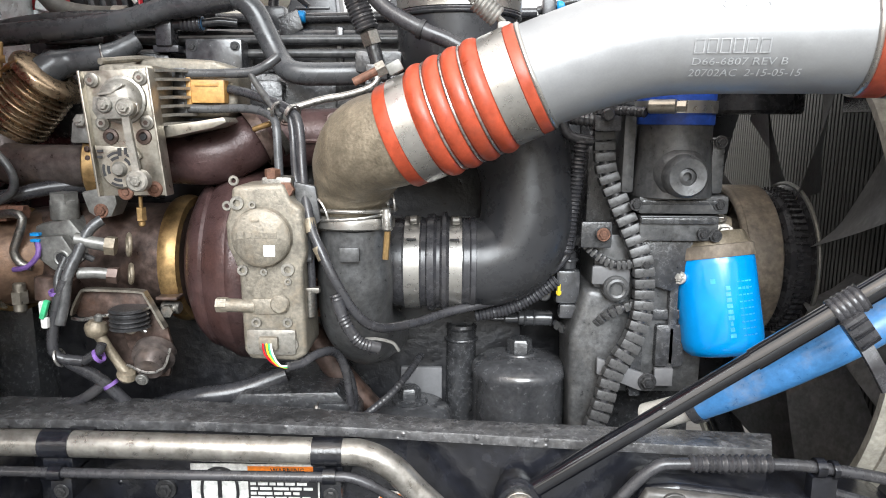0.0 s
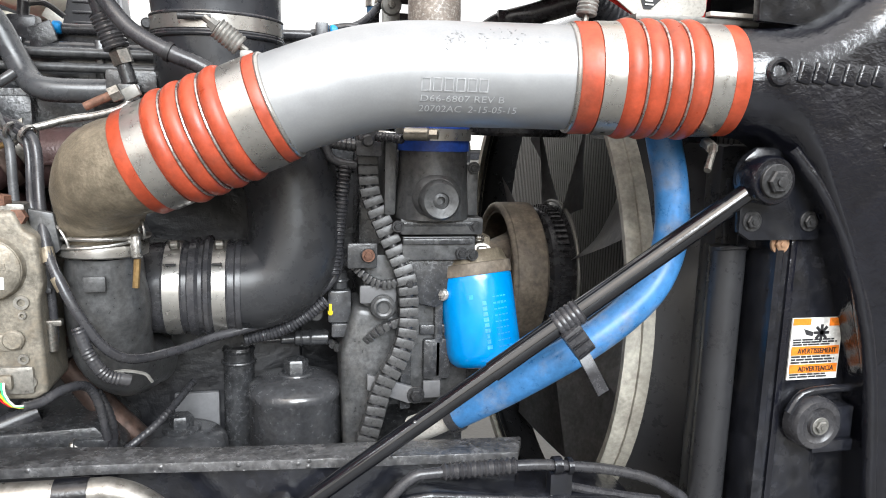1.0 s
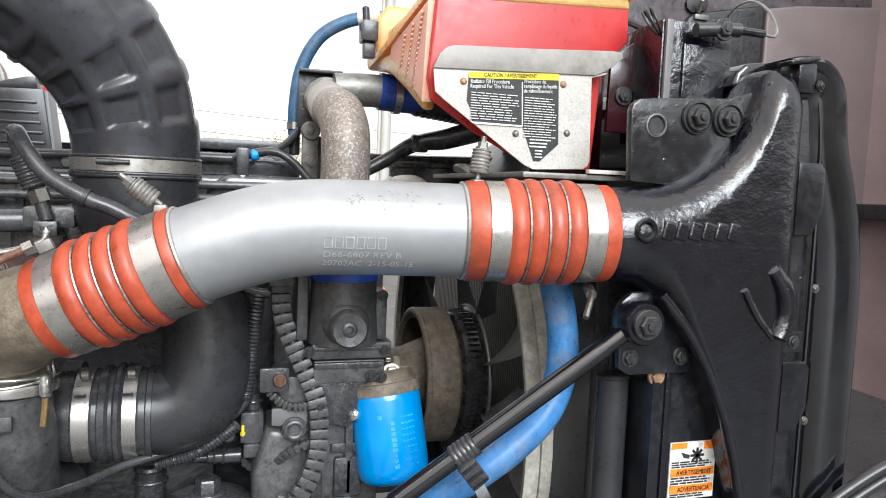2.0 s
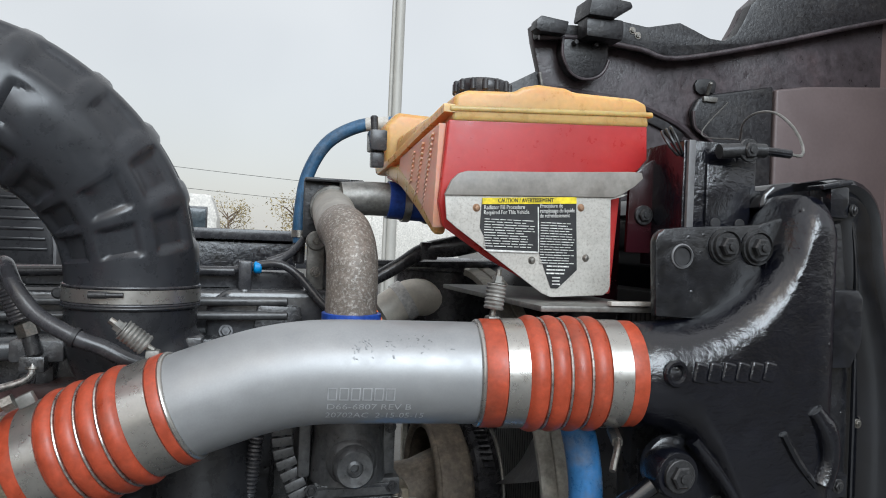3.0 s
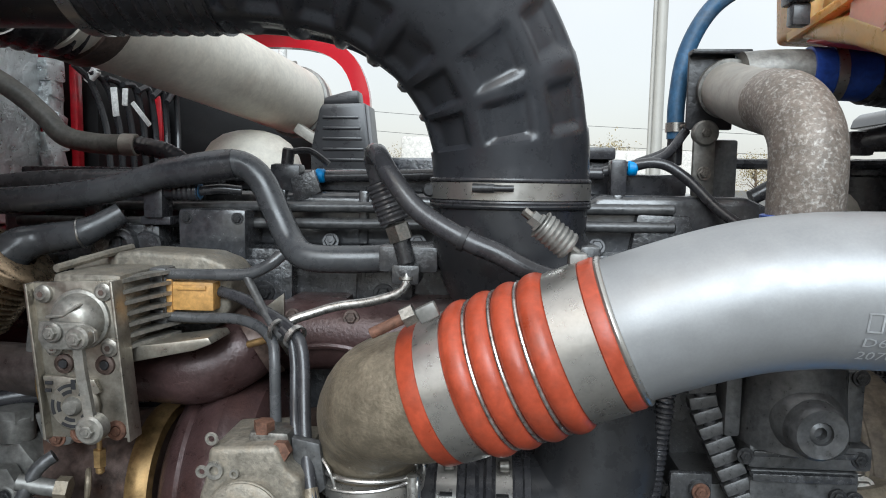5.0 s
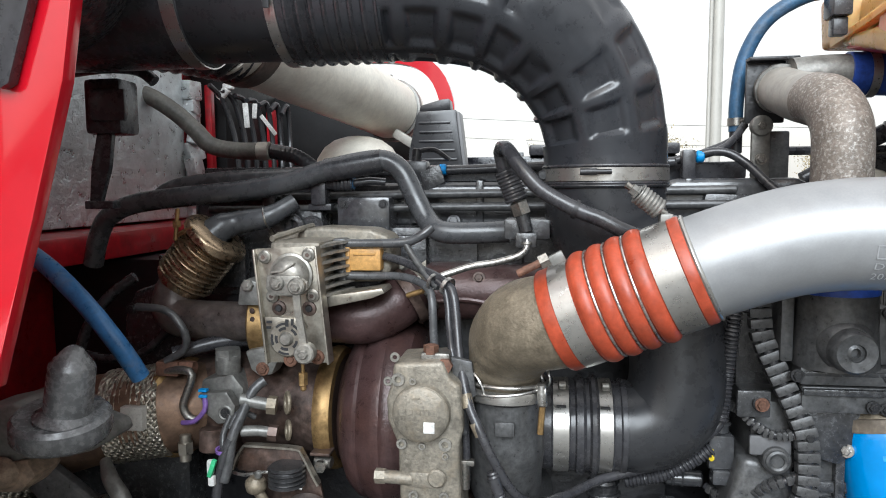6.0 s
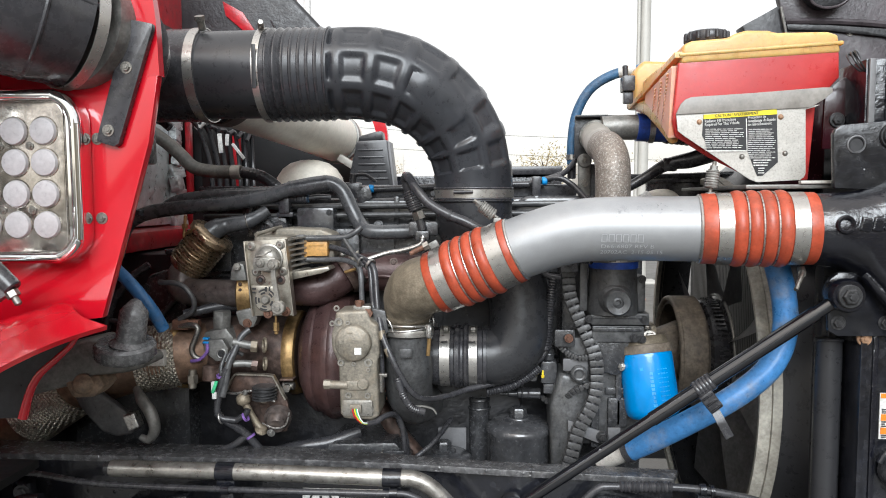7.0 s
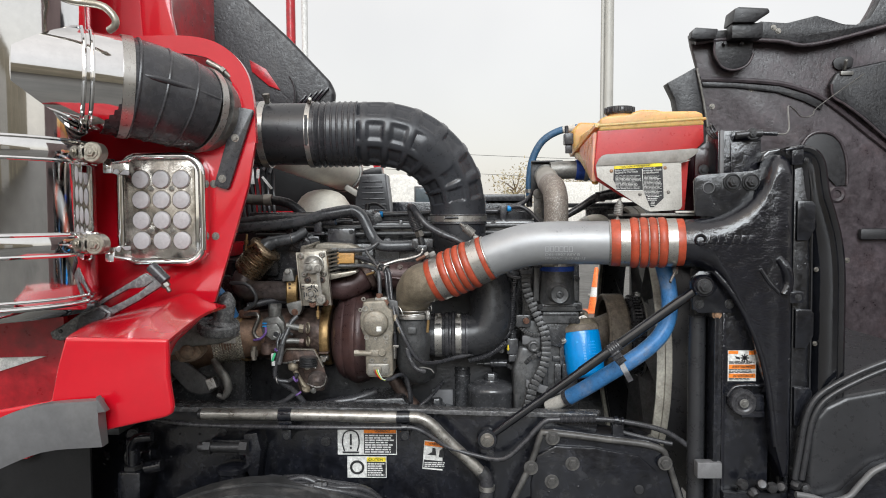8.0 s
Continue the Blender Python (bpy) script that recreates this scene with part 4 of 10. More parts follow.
def head_clutter():
    t = thing("fuel_rail_harness", "black injector harness with blue clips along the head", "wiring harness", (-0.2, 1.08, 1.45))
    part("harness", sweep([(-0.55, 1.09, 1.535), (-0.30, 1.09, 1.538), (-0.18, 1.09, 1.540), (0.0, 1.09, 1.546), (0.14, 1.085, 1.548)], 0.0075, 10), RUBBER, t)
    part("branch", sweep([(0.14, 1.08, 1.550), (0.20, 1.07, 1.562), (0.235, 1.06, 1.545), (0.27, 1.03, 1.505), (0.30, 1.00, 1.48)], 0.0065, 10), RUBBER, t)
    part("branch", sweep([(0.16, 1.08, 1.552), (0.215, 1.09, 1.57), (0.25, 1.12, 1.605)], 0.006, 10), RUBBER, t)
    for x, y, z in ((0.174, 1.075, 1.555), (-0.222, 1.085, 1.540)):
        part("blue_clip", cyl((x - 0.006, y, z), (x + 0.006, y, z), 0.0095, seg=14), CLIPB, t, "bright blue clip")
    part("connector", box(0.145, 0.165, 1.055, 1.08, 1.52, 1.565, 0.004), RUBBER, t)
    u = thing("injector_loom_plug", "black connector and bracket on the valve cover", "connector", (-0.25, 1.09, 1.50))
    part("body", merge(box(-0.285, -0.245, 1.07, 1.10, 1.515, 1.555, 0.006), cyl((-0.265, 1.08, 1.55), (-0.262, 1.08, 1.575), 0.008)), RUBBER, u)
    part("wire", sweep([(-0.262, 1.08, 1.57), (-0.235, 1.08, 1.572), (-0.21, 1.08, 1.555)], 0.004, 8), RUBBER, u)
    part("bracket", prism([(-0.25, 1.50), (-0.215, 1.52), (-0.225, 1.548), (-0.255, 1.535)], 1.06, 1.07, 0.002), ENGINE, u)
    # coolant S pipe
    s = thing("coolant_pipe", "satin black bent coolant pipe across the valve cover", "pipe", (-0.3, 0.99, 1.45))
    part("pipe", sweep([(-0.80, 1.02, 1.39), (-0.782, 1.01, 1.432), (-0.755, 1.00, 1.468), (-0.70, 0.99, 1.490), (-0.60, 0.985, 1.502), (-0.519, 0.985, 1.509), (-0.445, 0.985, 1.521), (-0.38, 0.985, 1.540), (-0.325, 0.987, 1.551), (-0.292, 0.988, 1.551), (-0.268, 0.985, 1.534), (-0.247, 0.98, 1.494), (-0.228, 0.97, 1.462), (-0.206, 0.955, 1.448), (-0.165, 0.955, 1.446), (-0.11, 0.96, 1.448)],
                       0.0158, 18, 0.006), HOSE, s)
    part("sleeve", sweep([(-0.385, 0.985, 1.5385), (-0.300, 0.988, 1.5515)], 0.0178, 18), RUBBER, s)
    part("second_pipe", sweep([(-0.705, 1.05, 1.490), (-0.668, 1.05, 1.514), (-0.578, 1.05, 1.527), (-0.456, 1.05, 1.531), (-0.34, 1.05, 1.535)], 0.014, 14), HOSE, s)
    # injector plug with nut and thick cable
    n = thing("sensor_plug", "ribbed black sensor plug with steel nut and thick cable", "sensor", (-0.09, 0.90, 1.43))
    part("block", merge(box(-0.112, -0.052, 0.872, 0.94, 1.443, 1.470, 0.005), box(-0.097, -0.069, 0.857, 0.905, 1.433, 1.453, 0.004)), ENGINE, n)
    part("nut", lathe([(0, 0), (0.0125, 0), (0.0125, 0.016), (0.010, 0.018), (0, 0.018)], (-0.088, 0.868, 1.476), (-0.35, 0, 1), 6), BOLT, n)
    part("stem", cyl((-0.082, 0.868, 1.452), (-0.094, 0.868, 1.496), 0.009), ENGINE, n)
    part("ribbed_collar", sweep([(-0.095, 0.868, 1.494), (-0.110, 0.868, 1.533)], 0.0142, 24, 0.001, ripple=(0.0012, 0.0045)), RUBBER, n)
    part("cable", sweep([(-0.110, 0.868, 1.531), (-0.116, 0.862, 1.556), (-0.108, 0.840, 1.560), (-0.090, 0.810, 1.537), (-0.064, 0.796, 1.508), (-0.024, 0.786, 1.485), (0.006, 0.784, 1.473), (0.036, 0.783, 1.458), (0.09, 0.795, 1.44)], 0.0092, 14), RUBBER, n)
    part("tie", band((-0.024, 0.786, 1.485), (1, -0.1, -0.42), 0.0094, 0.005, 0.002, 16), INK, n)
    bolt((-0.082, 0.862, 1.438), (0, -0.2, -1), 0.006, n, BOLT)
    # small steel line
    k = thing("steel_fuel_line", "thin bright steel line bent across the exhaust manifold", "fuel line", (-0.14, 0.88, 1.38))
    part("line", sweep([(-0.082, 0.862, 1.446), (-0.082, 0.860, 1.434), (-0.091, 0.860, 1.424), (-0.118, 0.862, 1.415), (-0.152, 0.864, 1.409), (-0.175, 0.862, 1.402), (-0.197, 0.856, 1.394), (-0.21, 0.85, 1.380)], 0.0048, 10, 0.005), WIRE, k)
    # housings left of the plug
    e = thing("egr_cooler_housing", "black cast housing bolted on the cylinder head", "housing", (-0.34, 1.0, 1.40))
    part("body", merge(box(-0.46, -0.37, 0.97, 1.04, 1.43, 1.478, 0.008), cyl((-0.435, 0.965, 1.455), (-0.435, 1.0, 1.455), 0.018), cyl((-0.385, 0.965, 1.452), (-0.385, 1.0, 1.452), 0.018)), ENGINE, e)
    part("cover", box(-0.345, -0.262, 0.965, 1.03, 1.425, 1.498, 0.006), ENGINE2, e)
    for x, z in ((-0.334, 1.487), (-0.272, 1.487), (-0.334, 1.436), (-0.272, 1.436)):
        bolt((x, 0.965, z), (0, -1, 0), 0.0050, e, DBOLT)
    part("lug", prism([(-0.475, 1.47), (-0.455, 1.47), (-0.452, 1.50), (-0.46, 1.512), (-0.472, 1.508)], 0.985, 1.0, 0.003), ENGINE, e)
    part("plug_body", merge(box(-0.383, -0.359, 0.955, 0.985, 1.486, 1.524, 0.004), box(-0.389, -0.352, 0.96, 0.99, 1.478, 1.488, 0.002), cyl((-0.362, 0.968, 1.519), (-0.318, 0.968, 1.519), 0.0095), sweep([(-0.318, 0.968, 1.519), (-0.295, 0.97, 1.522), (-0.27, 0.975, 1.520)], 0.006, 10)), RUBBER, e)
    part("ribbed_boot", sweep([(-0.350, 0.968, 1.519), (-0.318, 0.968, 1.519)], 0.0105, 18, 0.001, ripple=(0.0012, 0.006)), RUBBER, e)
    part("pale_stud", lathe([(0, 0), (0.0075, 0), (0.0075, 0.016), (0.006, 0.024), (0, 0.026)], (-0.428, 0.970, 1.478), (0, 0, 1), 16), LOOM, e, "pale grey stud")
    part("bore", lathe([(0.012, -0.006), (0.020, -0.005), (0.022, 0.0), (0.022, 0.02), (0.012, 0.02)], (-0.415, 0.962, 1.452), (0, 1, 0), 24), ENGINE, e)
    part("teal_ring", cyl((-0.322, 0.968, 1.519), (-0.317, 0.968, 1.519), 0.0106), BLUED, e)
    shift(e, -0.03, 0.035, 0.0)


head_clutter()


# ---- charge air pipe with its two hoses ----
HL0, HL1 = Vector((-0.0465, 0.7255, 1.3655)), Vector((0.0955, 0.695, 1.4280))
HR0, HR1 = Vector((0.395, 0.653, 1.4650)), Vector((0.564, 0.627, 1.4665))


def bump_hose(a, b, label, shares):
    """An orange hose with four swells, a wire hoop in each valley, and a steel band near each end."""
    t = thing("charge_air_hose", label, "hose", a + Vector((0, 0, -0.06)), "charge air hoses")
    d = (b - a).normalized()
    L = (b - a).length
    f0, f1, f2, f3 = (L * f for f in shares)
    prof = [(0.050, 0), (0.0565, 0), (0.0578, 0.002), (0.0578, f0 - 0.001), (0.0568, f0), (0.0568, f1)]
    w = (f2 - f1) / 4
    for k in range(4):
        for q in range(9):
            u = q / 8
            prof.append((0.0572 + 0.0052 * math.sin(math.pi * u) ** 0.55, f1 + w * (k + 0.04 + 0.92 * u)))
    prof += [(0.0568, f2), (0.0568, f3), (0.0578, f3 + 0.001), (0.0578, L - 0.002), (0.0565, L), (0.050, L)]
    part("sleeve", lathe(prof, a, d, 56), ORANGE, t)
    for k in range(1, 4):
        part("wire_hoop", torus(a + d * (f1 + k * w), d, 0.0590, 0.0015, 48, 8), WIRE, t, "bright wire hoop")
    bands = []
    for q0, q1 in ((f0, f1), (f2, f3)):
        bands.append(part("steel_band", band(a + d * (q0 + q1) / 2, d, 0.0570, q1 - q0, 0.0016, 56), STEEL, t, "wide stainless band"))
    return t, d, L, bands


hose_l, dl, ll, bands_l = bump_hose(HL0, HL1, "orange silicone bump hose joining turbo elbow to silver pipe", (0.10, 0.235, 0.755, 0.925))
hose_r, dr, lr, bands_r = bump_hose(HR0, HR1, "orange silicone bump hose joining silver pipe to radiator tank", (0.13, 0.26, 0.765, 0.897))


def tbolt(p, along, out, parent, r=0.008, rusty=False):
    """A spring-loaded band screw: stem, coil and nut."""
    a, p = Vector(along).normalized(), Vector(p)
    s = part("spring_screw", sweep([p, p + a * 0.052], 0.0035, 8, 0.01), BOLT, parent)
    part("coil", sweep([p + a * 0.008, p + a * 0.036], r + 0.0022, 18, 0.0008, ripple=(0.0013, 0.0042)), PIPEG, s)
    part("nut", lathe([(0, 0), (0.0082, 0), (0.0082, 0.002), (0.0062, 0.0022), (0.0062, 0.008), (0, 0.008)], p + a * 0.037, a, 6), RBOLT if rusty else PIPEG, s)
    part("lug", box(p.x - 0.007, p.x + 0.007, p.y - 0.008, p.y + 0.008, p.z - 0.012, p.z + 0.001, 0.003), PIPEG, s)


tbolt((0.064, 0.708, 1.482), (-0.52, -0.05, 0.40), 0, bands_l[1])
tbolt((0.414, 0.665, 1.524), (0.13, 0.05, 0.9), 0, bands_r[0])
s1 = part("rusty_screw", sweep([(-0.060, 0.692, 1.435), (-0.074, 0.690, 1.428), (-0.088, 0.690, 1.421)], 0.0042, 10), RBOLT, bands_l[0])
part("nut", lathe([(0, 0), (0.008, 0), (0.008, 0.010), (0, 0.010)], (-0.056, 0.694, 1.437), (-0.9, -0.05, -0.45), 6), BOLT, s1)
part("lug", moved(box(-0.007, 0.009, -0.005, 0.005, -0.006, 0.006, 0.002), pose(-0.048, 0.700, 1.436, 0, -27, 0)), PIPEG, s1)
s2 = part("band_screw", sweep([(0.551, 0.642, 1.400), (0.540, 0.605, 1.398), (0.521, 0.582, 1.374)], 0.0036, 8), BOLT, bands_r[1])
part("nut", sweep([(0.549, 0.632, 1.402), (0.540, 0.606, 1.396)], 0.0065, 6, 0.01), BOLT, s2)


def charge_pipe():
    t = thing("charge_air_pipe", "satin silver aluminium charge air pipe with scuffs and printed part number", "pipe", (0.25, 0.69, 1.40))
    P = [HL1 - dl * 0.03, HL1, (0.124, 0.6915, 1.4388), (0.152, 0.688, 1.4485), (0.180, 0.6845, 1.4565), (0.208, 0.681, 1.4615), (0.240, 0.6765, 1.4642), (0.300, 0.6675, 1.4650), (0.36, 0.6585, 1.4650), HR0, HR0 + dr * 0.03]
    part("pipe", sweep(P, 0.0538, 56, 0.006), SILVER, t)
    e1 = HL1 + dl * 0.002
    part("end_bead", torus(e1, dl, 0.0545, 0.0028, 48), STEEL, t)
    part("end_bead", torus(HR0 - dr * 0.002, dr, 0.0545, 0.0028, 48), STEEL, t)

    def wrap(co):
        y0 = 0.6810 + (co.x - 0.206) * (-0.148)
        r = 0.0546
        a = math.asin(max(-0.98, min(0.98, (co.z - 1.4635) / r)))
        return Vector((co.x, y0 - r * math.cos(a) - (0.0006 if co.y < 0.6 else 0.0), co.z))

    lettering("D66-6807 REV B", 0.0062, upright(0.231, 0.65, 1.4352), PRINT, t, wrap, 0.083)
    lettering("20702AC  2-15-05-15", 0.0062, upright(0.231, 0.65, 1.4255), PRINT, t, wrap, 0.097)
    for k in range(6):
        x = 0.2315 + k * 0.0112
        bm = bmesh.new()
        for q in (box(x, x + 0.0092, 0.6495, 0.6505, 1.4568, 1.4580, 0), box(x, x + 0.0092, 0.6495, 0.6505, 1.4450, 1.4462, 0), box(x, x + 0.0012, 0.6495, 0.6505, 1.4462, 1.4568, 0), box(x + 0.0080, x + 0.0092, 0.6495, 0.6505, 1.4462, 1.4568, 0)):
            merge(bm, q)
        for v in bm.verts:
            v.co = wrap(v.co)
        part("stencil_mark", bm, PRINT, t)
    # scuffs worn into the crown of the pipe
    rng = random.Random(3)
    bm = bmesh.new()
    for k in range(54):
        x, a = (0.262 + rng.gauss(0, 0.006), 0.62 + rng.gauss(0, 0.10)) if k < 26 else (0.312 + rng.gauss(0, 0.022), 0.70 + rng.gauss(0, 0.12))
        y0 = 0.6810 + (x - 0.206) * (-0.148)
        c = Vector((x, y0 - 0.0541 * math.cos(a), 1.4645 + 0.0541 * math.sin(a)))
        w, h = 0.0004 + 0.0020 * rng.random() ** 3, 0.0003 + 0.0007 * rng.random()
        merge(bm, moved(box(-w, w, -h, h, -0.0003, 0.0004, 0), axis_m(c, (0, -math.cos(a), math.sin(a))) @ pose(0, 0, 0, 0, 0, rng.random() * 180)))
    part("scuff_mark", bm, SCUFF, t)


charge_pipe()


def turbo_elbow():
    t = thing("turbo_outlet_elbow", "oily tan cast elbow on the turbo outlet with a clamp ring", "pipe elbow", (-0.10, 0.79, 1.25))
    part("elbow", sweep([(-0.104, 0.795, 1.262), (-0.104, 0.793, 1.282), (-0.103, 0.787, 1.306), (-0.095, 0.770, 1.334), (-0.078, 0.742, 1.356), tuple(HL0), tuple(HL0 + dl * 0.03)], [0.0385, 0.040, 0.047, 0.0525, 0.053, 0.0525, 0.052], 40, 0.005), TAN, t)
    part("boss", merge(cyl((-0.098, 0.745, 1.372), (-0.104, 0.726, 1.378), 0.0075), cyl((-0.102, 0.73, 1.376), (-0.105, 0.722, 1.379), 0.004)), TAN, t)
    v = part("clamp_ring", merge(lathe([(0.043, -0.008), (0.0475, -0.006), (0.0485, 0.002), (0.0475, 0.006), (0.043, 0.008)], (-0.104, 0.795, 1.264), (0, 0.05, 1), 48), torus((-0.102, 0.794, 1.279), (0, 0.05, 1), 0.0475, 0.0024, 48)), STEEL, t, "steel wire-form clamp ring")
    part("latch", merge(torus((-0.058, 0.770, 1.290), (1, 0.5, 0.1), 0.011, 0.0016, 22, 6), torus((-0.062, 0.764, 1.274), (1, 0.4, -0.1), 0.010, 0.0016, 22, 6), cyl((-0.063, 0.760, 1.285), (-0.061, 0.758, 1.258), 0.006)), WIRE, v)
    part("latch_screw", sweep([(-0.061, 0.760, 1.264), (-0.064, 0.758, 1.225)], 0.0038, 8), BRONZE, v)
    part("wire_loop", torus((-0.142, 0.768, 1.276), (0.75, 0.6, 0.25), 0.020, 0.0016, 32, 6), WIRE, v)
    part("wire_form", sweep([(-0.150, 0.780, 1.268), (-0.136, 0.757, 1.270), (-0.112, 0.746, 1.272), (-0.086, 0.749, 1.274), (-0.066, 0.760, 1.277)], 0.0018, 8), WIRE, v)


turbo_elbow()


# ---- turbo ----
def turbo():
    t = thing("turbocharger", "large turbocharger with rusted turbine housing and grey compressor housing", "turbocharger", (-0.2, 0.95, 1.0))
    ax = (1, 0, 0)
    c = Vector((-0.20, 0.945, 1.185))
    # turbine volute
    part("turbine_housing", lathe([(0.05, -0.145), (0.085, -0.14), (0.110, -0.127), (0.122, -0.114), (0.1235, -0.108), (0.1215, -0.104), (0.130, -0.094), (0.1345, -0.084), (0.1375, -0.079), (0.1380, -0.070), (0.1350, -0.066), (0.1345, -0.060), (0.1330, -0.050), (0.1295, -0.044), (0.1285, -0.038), (0.118, -0.030), (0.095, -0.022), (0.05, -0.02)], c, ax, 72), RUST, t, "rusty purple-brown turbine volute")
    part("turbine_inlet", sweep([(-0.285, 1.05, 1.26), (-0.285, 1.02, 1.31), (-0.26, 1.0, 1.345)], [0.06, 0.055, 0.05], 24), RUST, t)
    # outlet section to the brake valve
    part("outlet_pipe", lathe([(0.0, -0.39), (0.066, -0.39), (0.070, -0.36), (0.070, -0.31), (0.075, -0.29), (0.075, -0.20), (0.080, -0.165), (0.078, -0.15), (0.0, -0.15)], c + Vector((0, 0, 0.006)), ax, 40), RUST2, t)
    vb = part("v_band", merge(lathe([(0.078, -0.014), (0.087, -0.012), (0.090, -0.004), (0.090, 0.004), (0.087, 0.012), (0.078, 0.014)], c + Vector((-0.163, 0, 0.003)), ax, 48)), BRONZE, t, "gold heat-tinted band clamp")
    part("band_bolt", merge(cyl((-0.372, 0.862, 1.137), (-0.347, 0.858, 1.137), 0.0085), lathe([(0, 0), (0.0085, 0), (0.0085, 0.008), (0, 0.008)], (-0.360, 0.851, 1.135), (0, -1, 0), 6)), BOLT, vb)
    part("band_gap", box(-0.374, -0.346, 0.845, 0.870, 1.150, 1.154, 0.001), RUST2, vb)
    part("bearing_housing", lathe([(0.0, -0.03), (0.085, -0.03), (0.088, 0.0), (0.075, 0.03), (0.09, 0.045), (0, 0.05)], c, ax, 40), RUST2, t)
    # compressor
    part("compressor_housing", lathe([(0.0, 0.035), (0.092, 0.035), (0.102, 0.05), (0.105, 0.075), (0.098, 0.098), (0.075, 0.110), (0.064, 0.118), (0.062, 0.14), (0, 0.14)], c + Vector((0.0, 0.02, 0)), ax, 48), GREYC, t)
    part("compressor_scroll", sweep([(-0.104, 0.795, 1.262), (-0.105, 0.80, 1.23), (-0.106, 0.81, 1.19), (-0.108, 0.83, 1.14), (-0.100, 0.86, 1.105), (-0.08, 0.92, 1.09)], [0.041, 0.043, 0.047, 0.046, 0.042, 0.035], 30, 0.006), GREYC, t)
    part("scroll_pad", box(-0.117, -0.093, 0.7495, 0.756, 1.222, 1.240, 0.003), GREYC, t)
    part("oil_drain", sweep([(-0.19, 0.92, 1.09), (-0.15, 0.92, 1.03), (-0.10, 0.92, 0.97)], 0.018, 14), RUST2, t)
    for k in range(7):
        a = 0.6 + k * 0.55
        bolt((-0.165, 0.945 - 0.09 * math.sin(a), 1.185 + 0.09 * math.cos(a)), (1, 0, 0), 0.006, t, RBOLT, False)


turbo()


def actuator():
    t = thing("turbo_actuator", "pale cast aluminium turbo actuator with round cover and wiring plug", "actuator", (-0.20, 0.76, 1.11))
    y = 0.722
    body = part("body", merge(prism([(-0.238, 1.312), (-0.180, 1.316), (-0.172, 1.296), (-0.160, 1.288), (-0.157, 1.235), (-0.162, 1.218), (-0.159, 1.118), (-0.172, 1.110), (-0.225, 1.112), (-0.232, 1.122), (-0.234, 1.216), (-0.246, 1.245), (-0.247, 1.270), (-0.240, 1.290)], y, 0.80, 0.006, 3),
                              box(-0.222, -0.175, 0.80, 0.88, 1.14, 1.28, 0.01)), ALU, t)
    part("round_cover", merge(lathe([(0, -0.004), (0.028, -0.004), (0.032, -0.001), (0.0325, 0.008), (0.036, 0.012), (0.036, 0.03), (0, 0.03)], (-0.205, y - 0.010, 1.256), (0, 1, 0), 40), torus((-0.205, y - 0.008, 1.256), (0, 1, 0), 0.0315, 0.0016, 40)), ALU, t)
    part("white_sticker", box(-0.201, -0.188, y - 0.0152, y - 0.013, 1.236, 1.249, 0.001), WHITE, t, "white square sticker")
    bars([(-0.229, -0.222, 1.260, 0.008), (-0.219, -0.213, 1.260, 0.006), (-0.211, -0.204, 1.260, 0.006), (-0.202, -0.195, 1.260, 0.006), (-0.193, -0.186, 1.260, 0.006), (-0.213, -0.205, 1.276, 0.0018)], y - 0.0146, ALU, t, "cast_marks")
    part("port", merge(cyl((-0.258, y + 0.004, 1.176), (-0.215, y + 0.002, 1.175), 0.0078), lathe([(0, 0), (0.009, 0), (0.009, 0.012), (0, 0.012)], (-0.262, y + 0.004, 1.176), (1, 0, 0), 6)), ALU, t)
    part("port_boss", merge(box(-0.222, -0.180, y - 0.004, y + 0.01, 1.166, 1.186, 0.006), cyl((-0.188, y - 0.006, 1.179), (-0.188, y, 1.179), 0.011)), ALU, t)
    part("lower_pad", box(-0.228, -0.170, y - 0.005, y + 0.01, 1.118, 1.150, 0.006), ALU2, t)
    part("socket", box(-0.213, -0.190, y - 0.010, y, 1.125, 1.142, 0.004), ALU, t)
    part("lug", merge(torus((-0.237, y + 0.006, 1.318), (0, 1, 0), 0.0042, 0.0018, 18, 6), torus((-0.245, y + 0.004, 1.290), (0, 1, 0), 0.0040, 0.0018, 18, 6)), ALU2, t)
    for x, z, r in ((-0.232, 1.294, 0.0075), (-0.229, 1.218, 0.006), (-0.178, 1.219, 0.0075), (-0.220, 1.131, 0.0075), (-0.176, 1.131, 0.0075), (-0.215, 1.292, 0.004), (-0.178, 1.205, 0.004), (-0.205, 1.216, 0.004), (-0.180, 1.157, 0.0055), (-0.216, 1.157, 0.0055)):
        h = part("screw_boss", lathe([(r * 0.55, 0.004), (r * 0.55, -0.003), (r, -0.003), (r * 1.1, 0.002)], (x, y, z), (0, 1, 0), 18), ALU2, t)
        part("screw", cyl((x, y + 0.003, z), (x, y + 0.001, z), r * 0.56, seg=12, bev=0.0005), RUST2, h)
    for k, (m, dx) in enumerate(((YELLOW, 0.0), (GREEN, 0.003), (RED, -0.004), (WHITE, 0.005))):
        part("wire", sweep([(-0.203 + dx, y - 0.010, 1.134), (-0.198 + dx, y - 0.022, 1.126), (-0.188 + dx * 0.5, y - 0.02, 1.112), (-0.176, y - 0.012, 1.107 + k * 0.001), (-0.166, y, 1.108)], 0.0012, 6), m, t)
    part("wire_wrap", sweep([(-0.180, y - 0.014, 1.108), (-0.165, y, 1.108), (-0.150, y + 0.02, 1.113), (-0.135, y + 0.05, 1.105), (-0.125, y + 0.06, 1.08), (-0.12, y + 0.07, 1.03)], 0.0050, 10, 0.002, ripple=(0.0008, 0.005)), RUBBER, t)
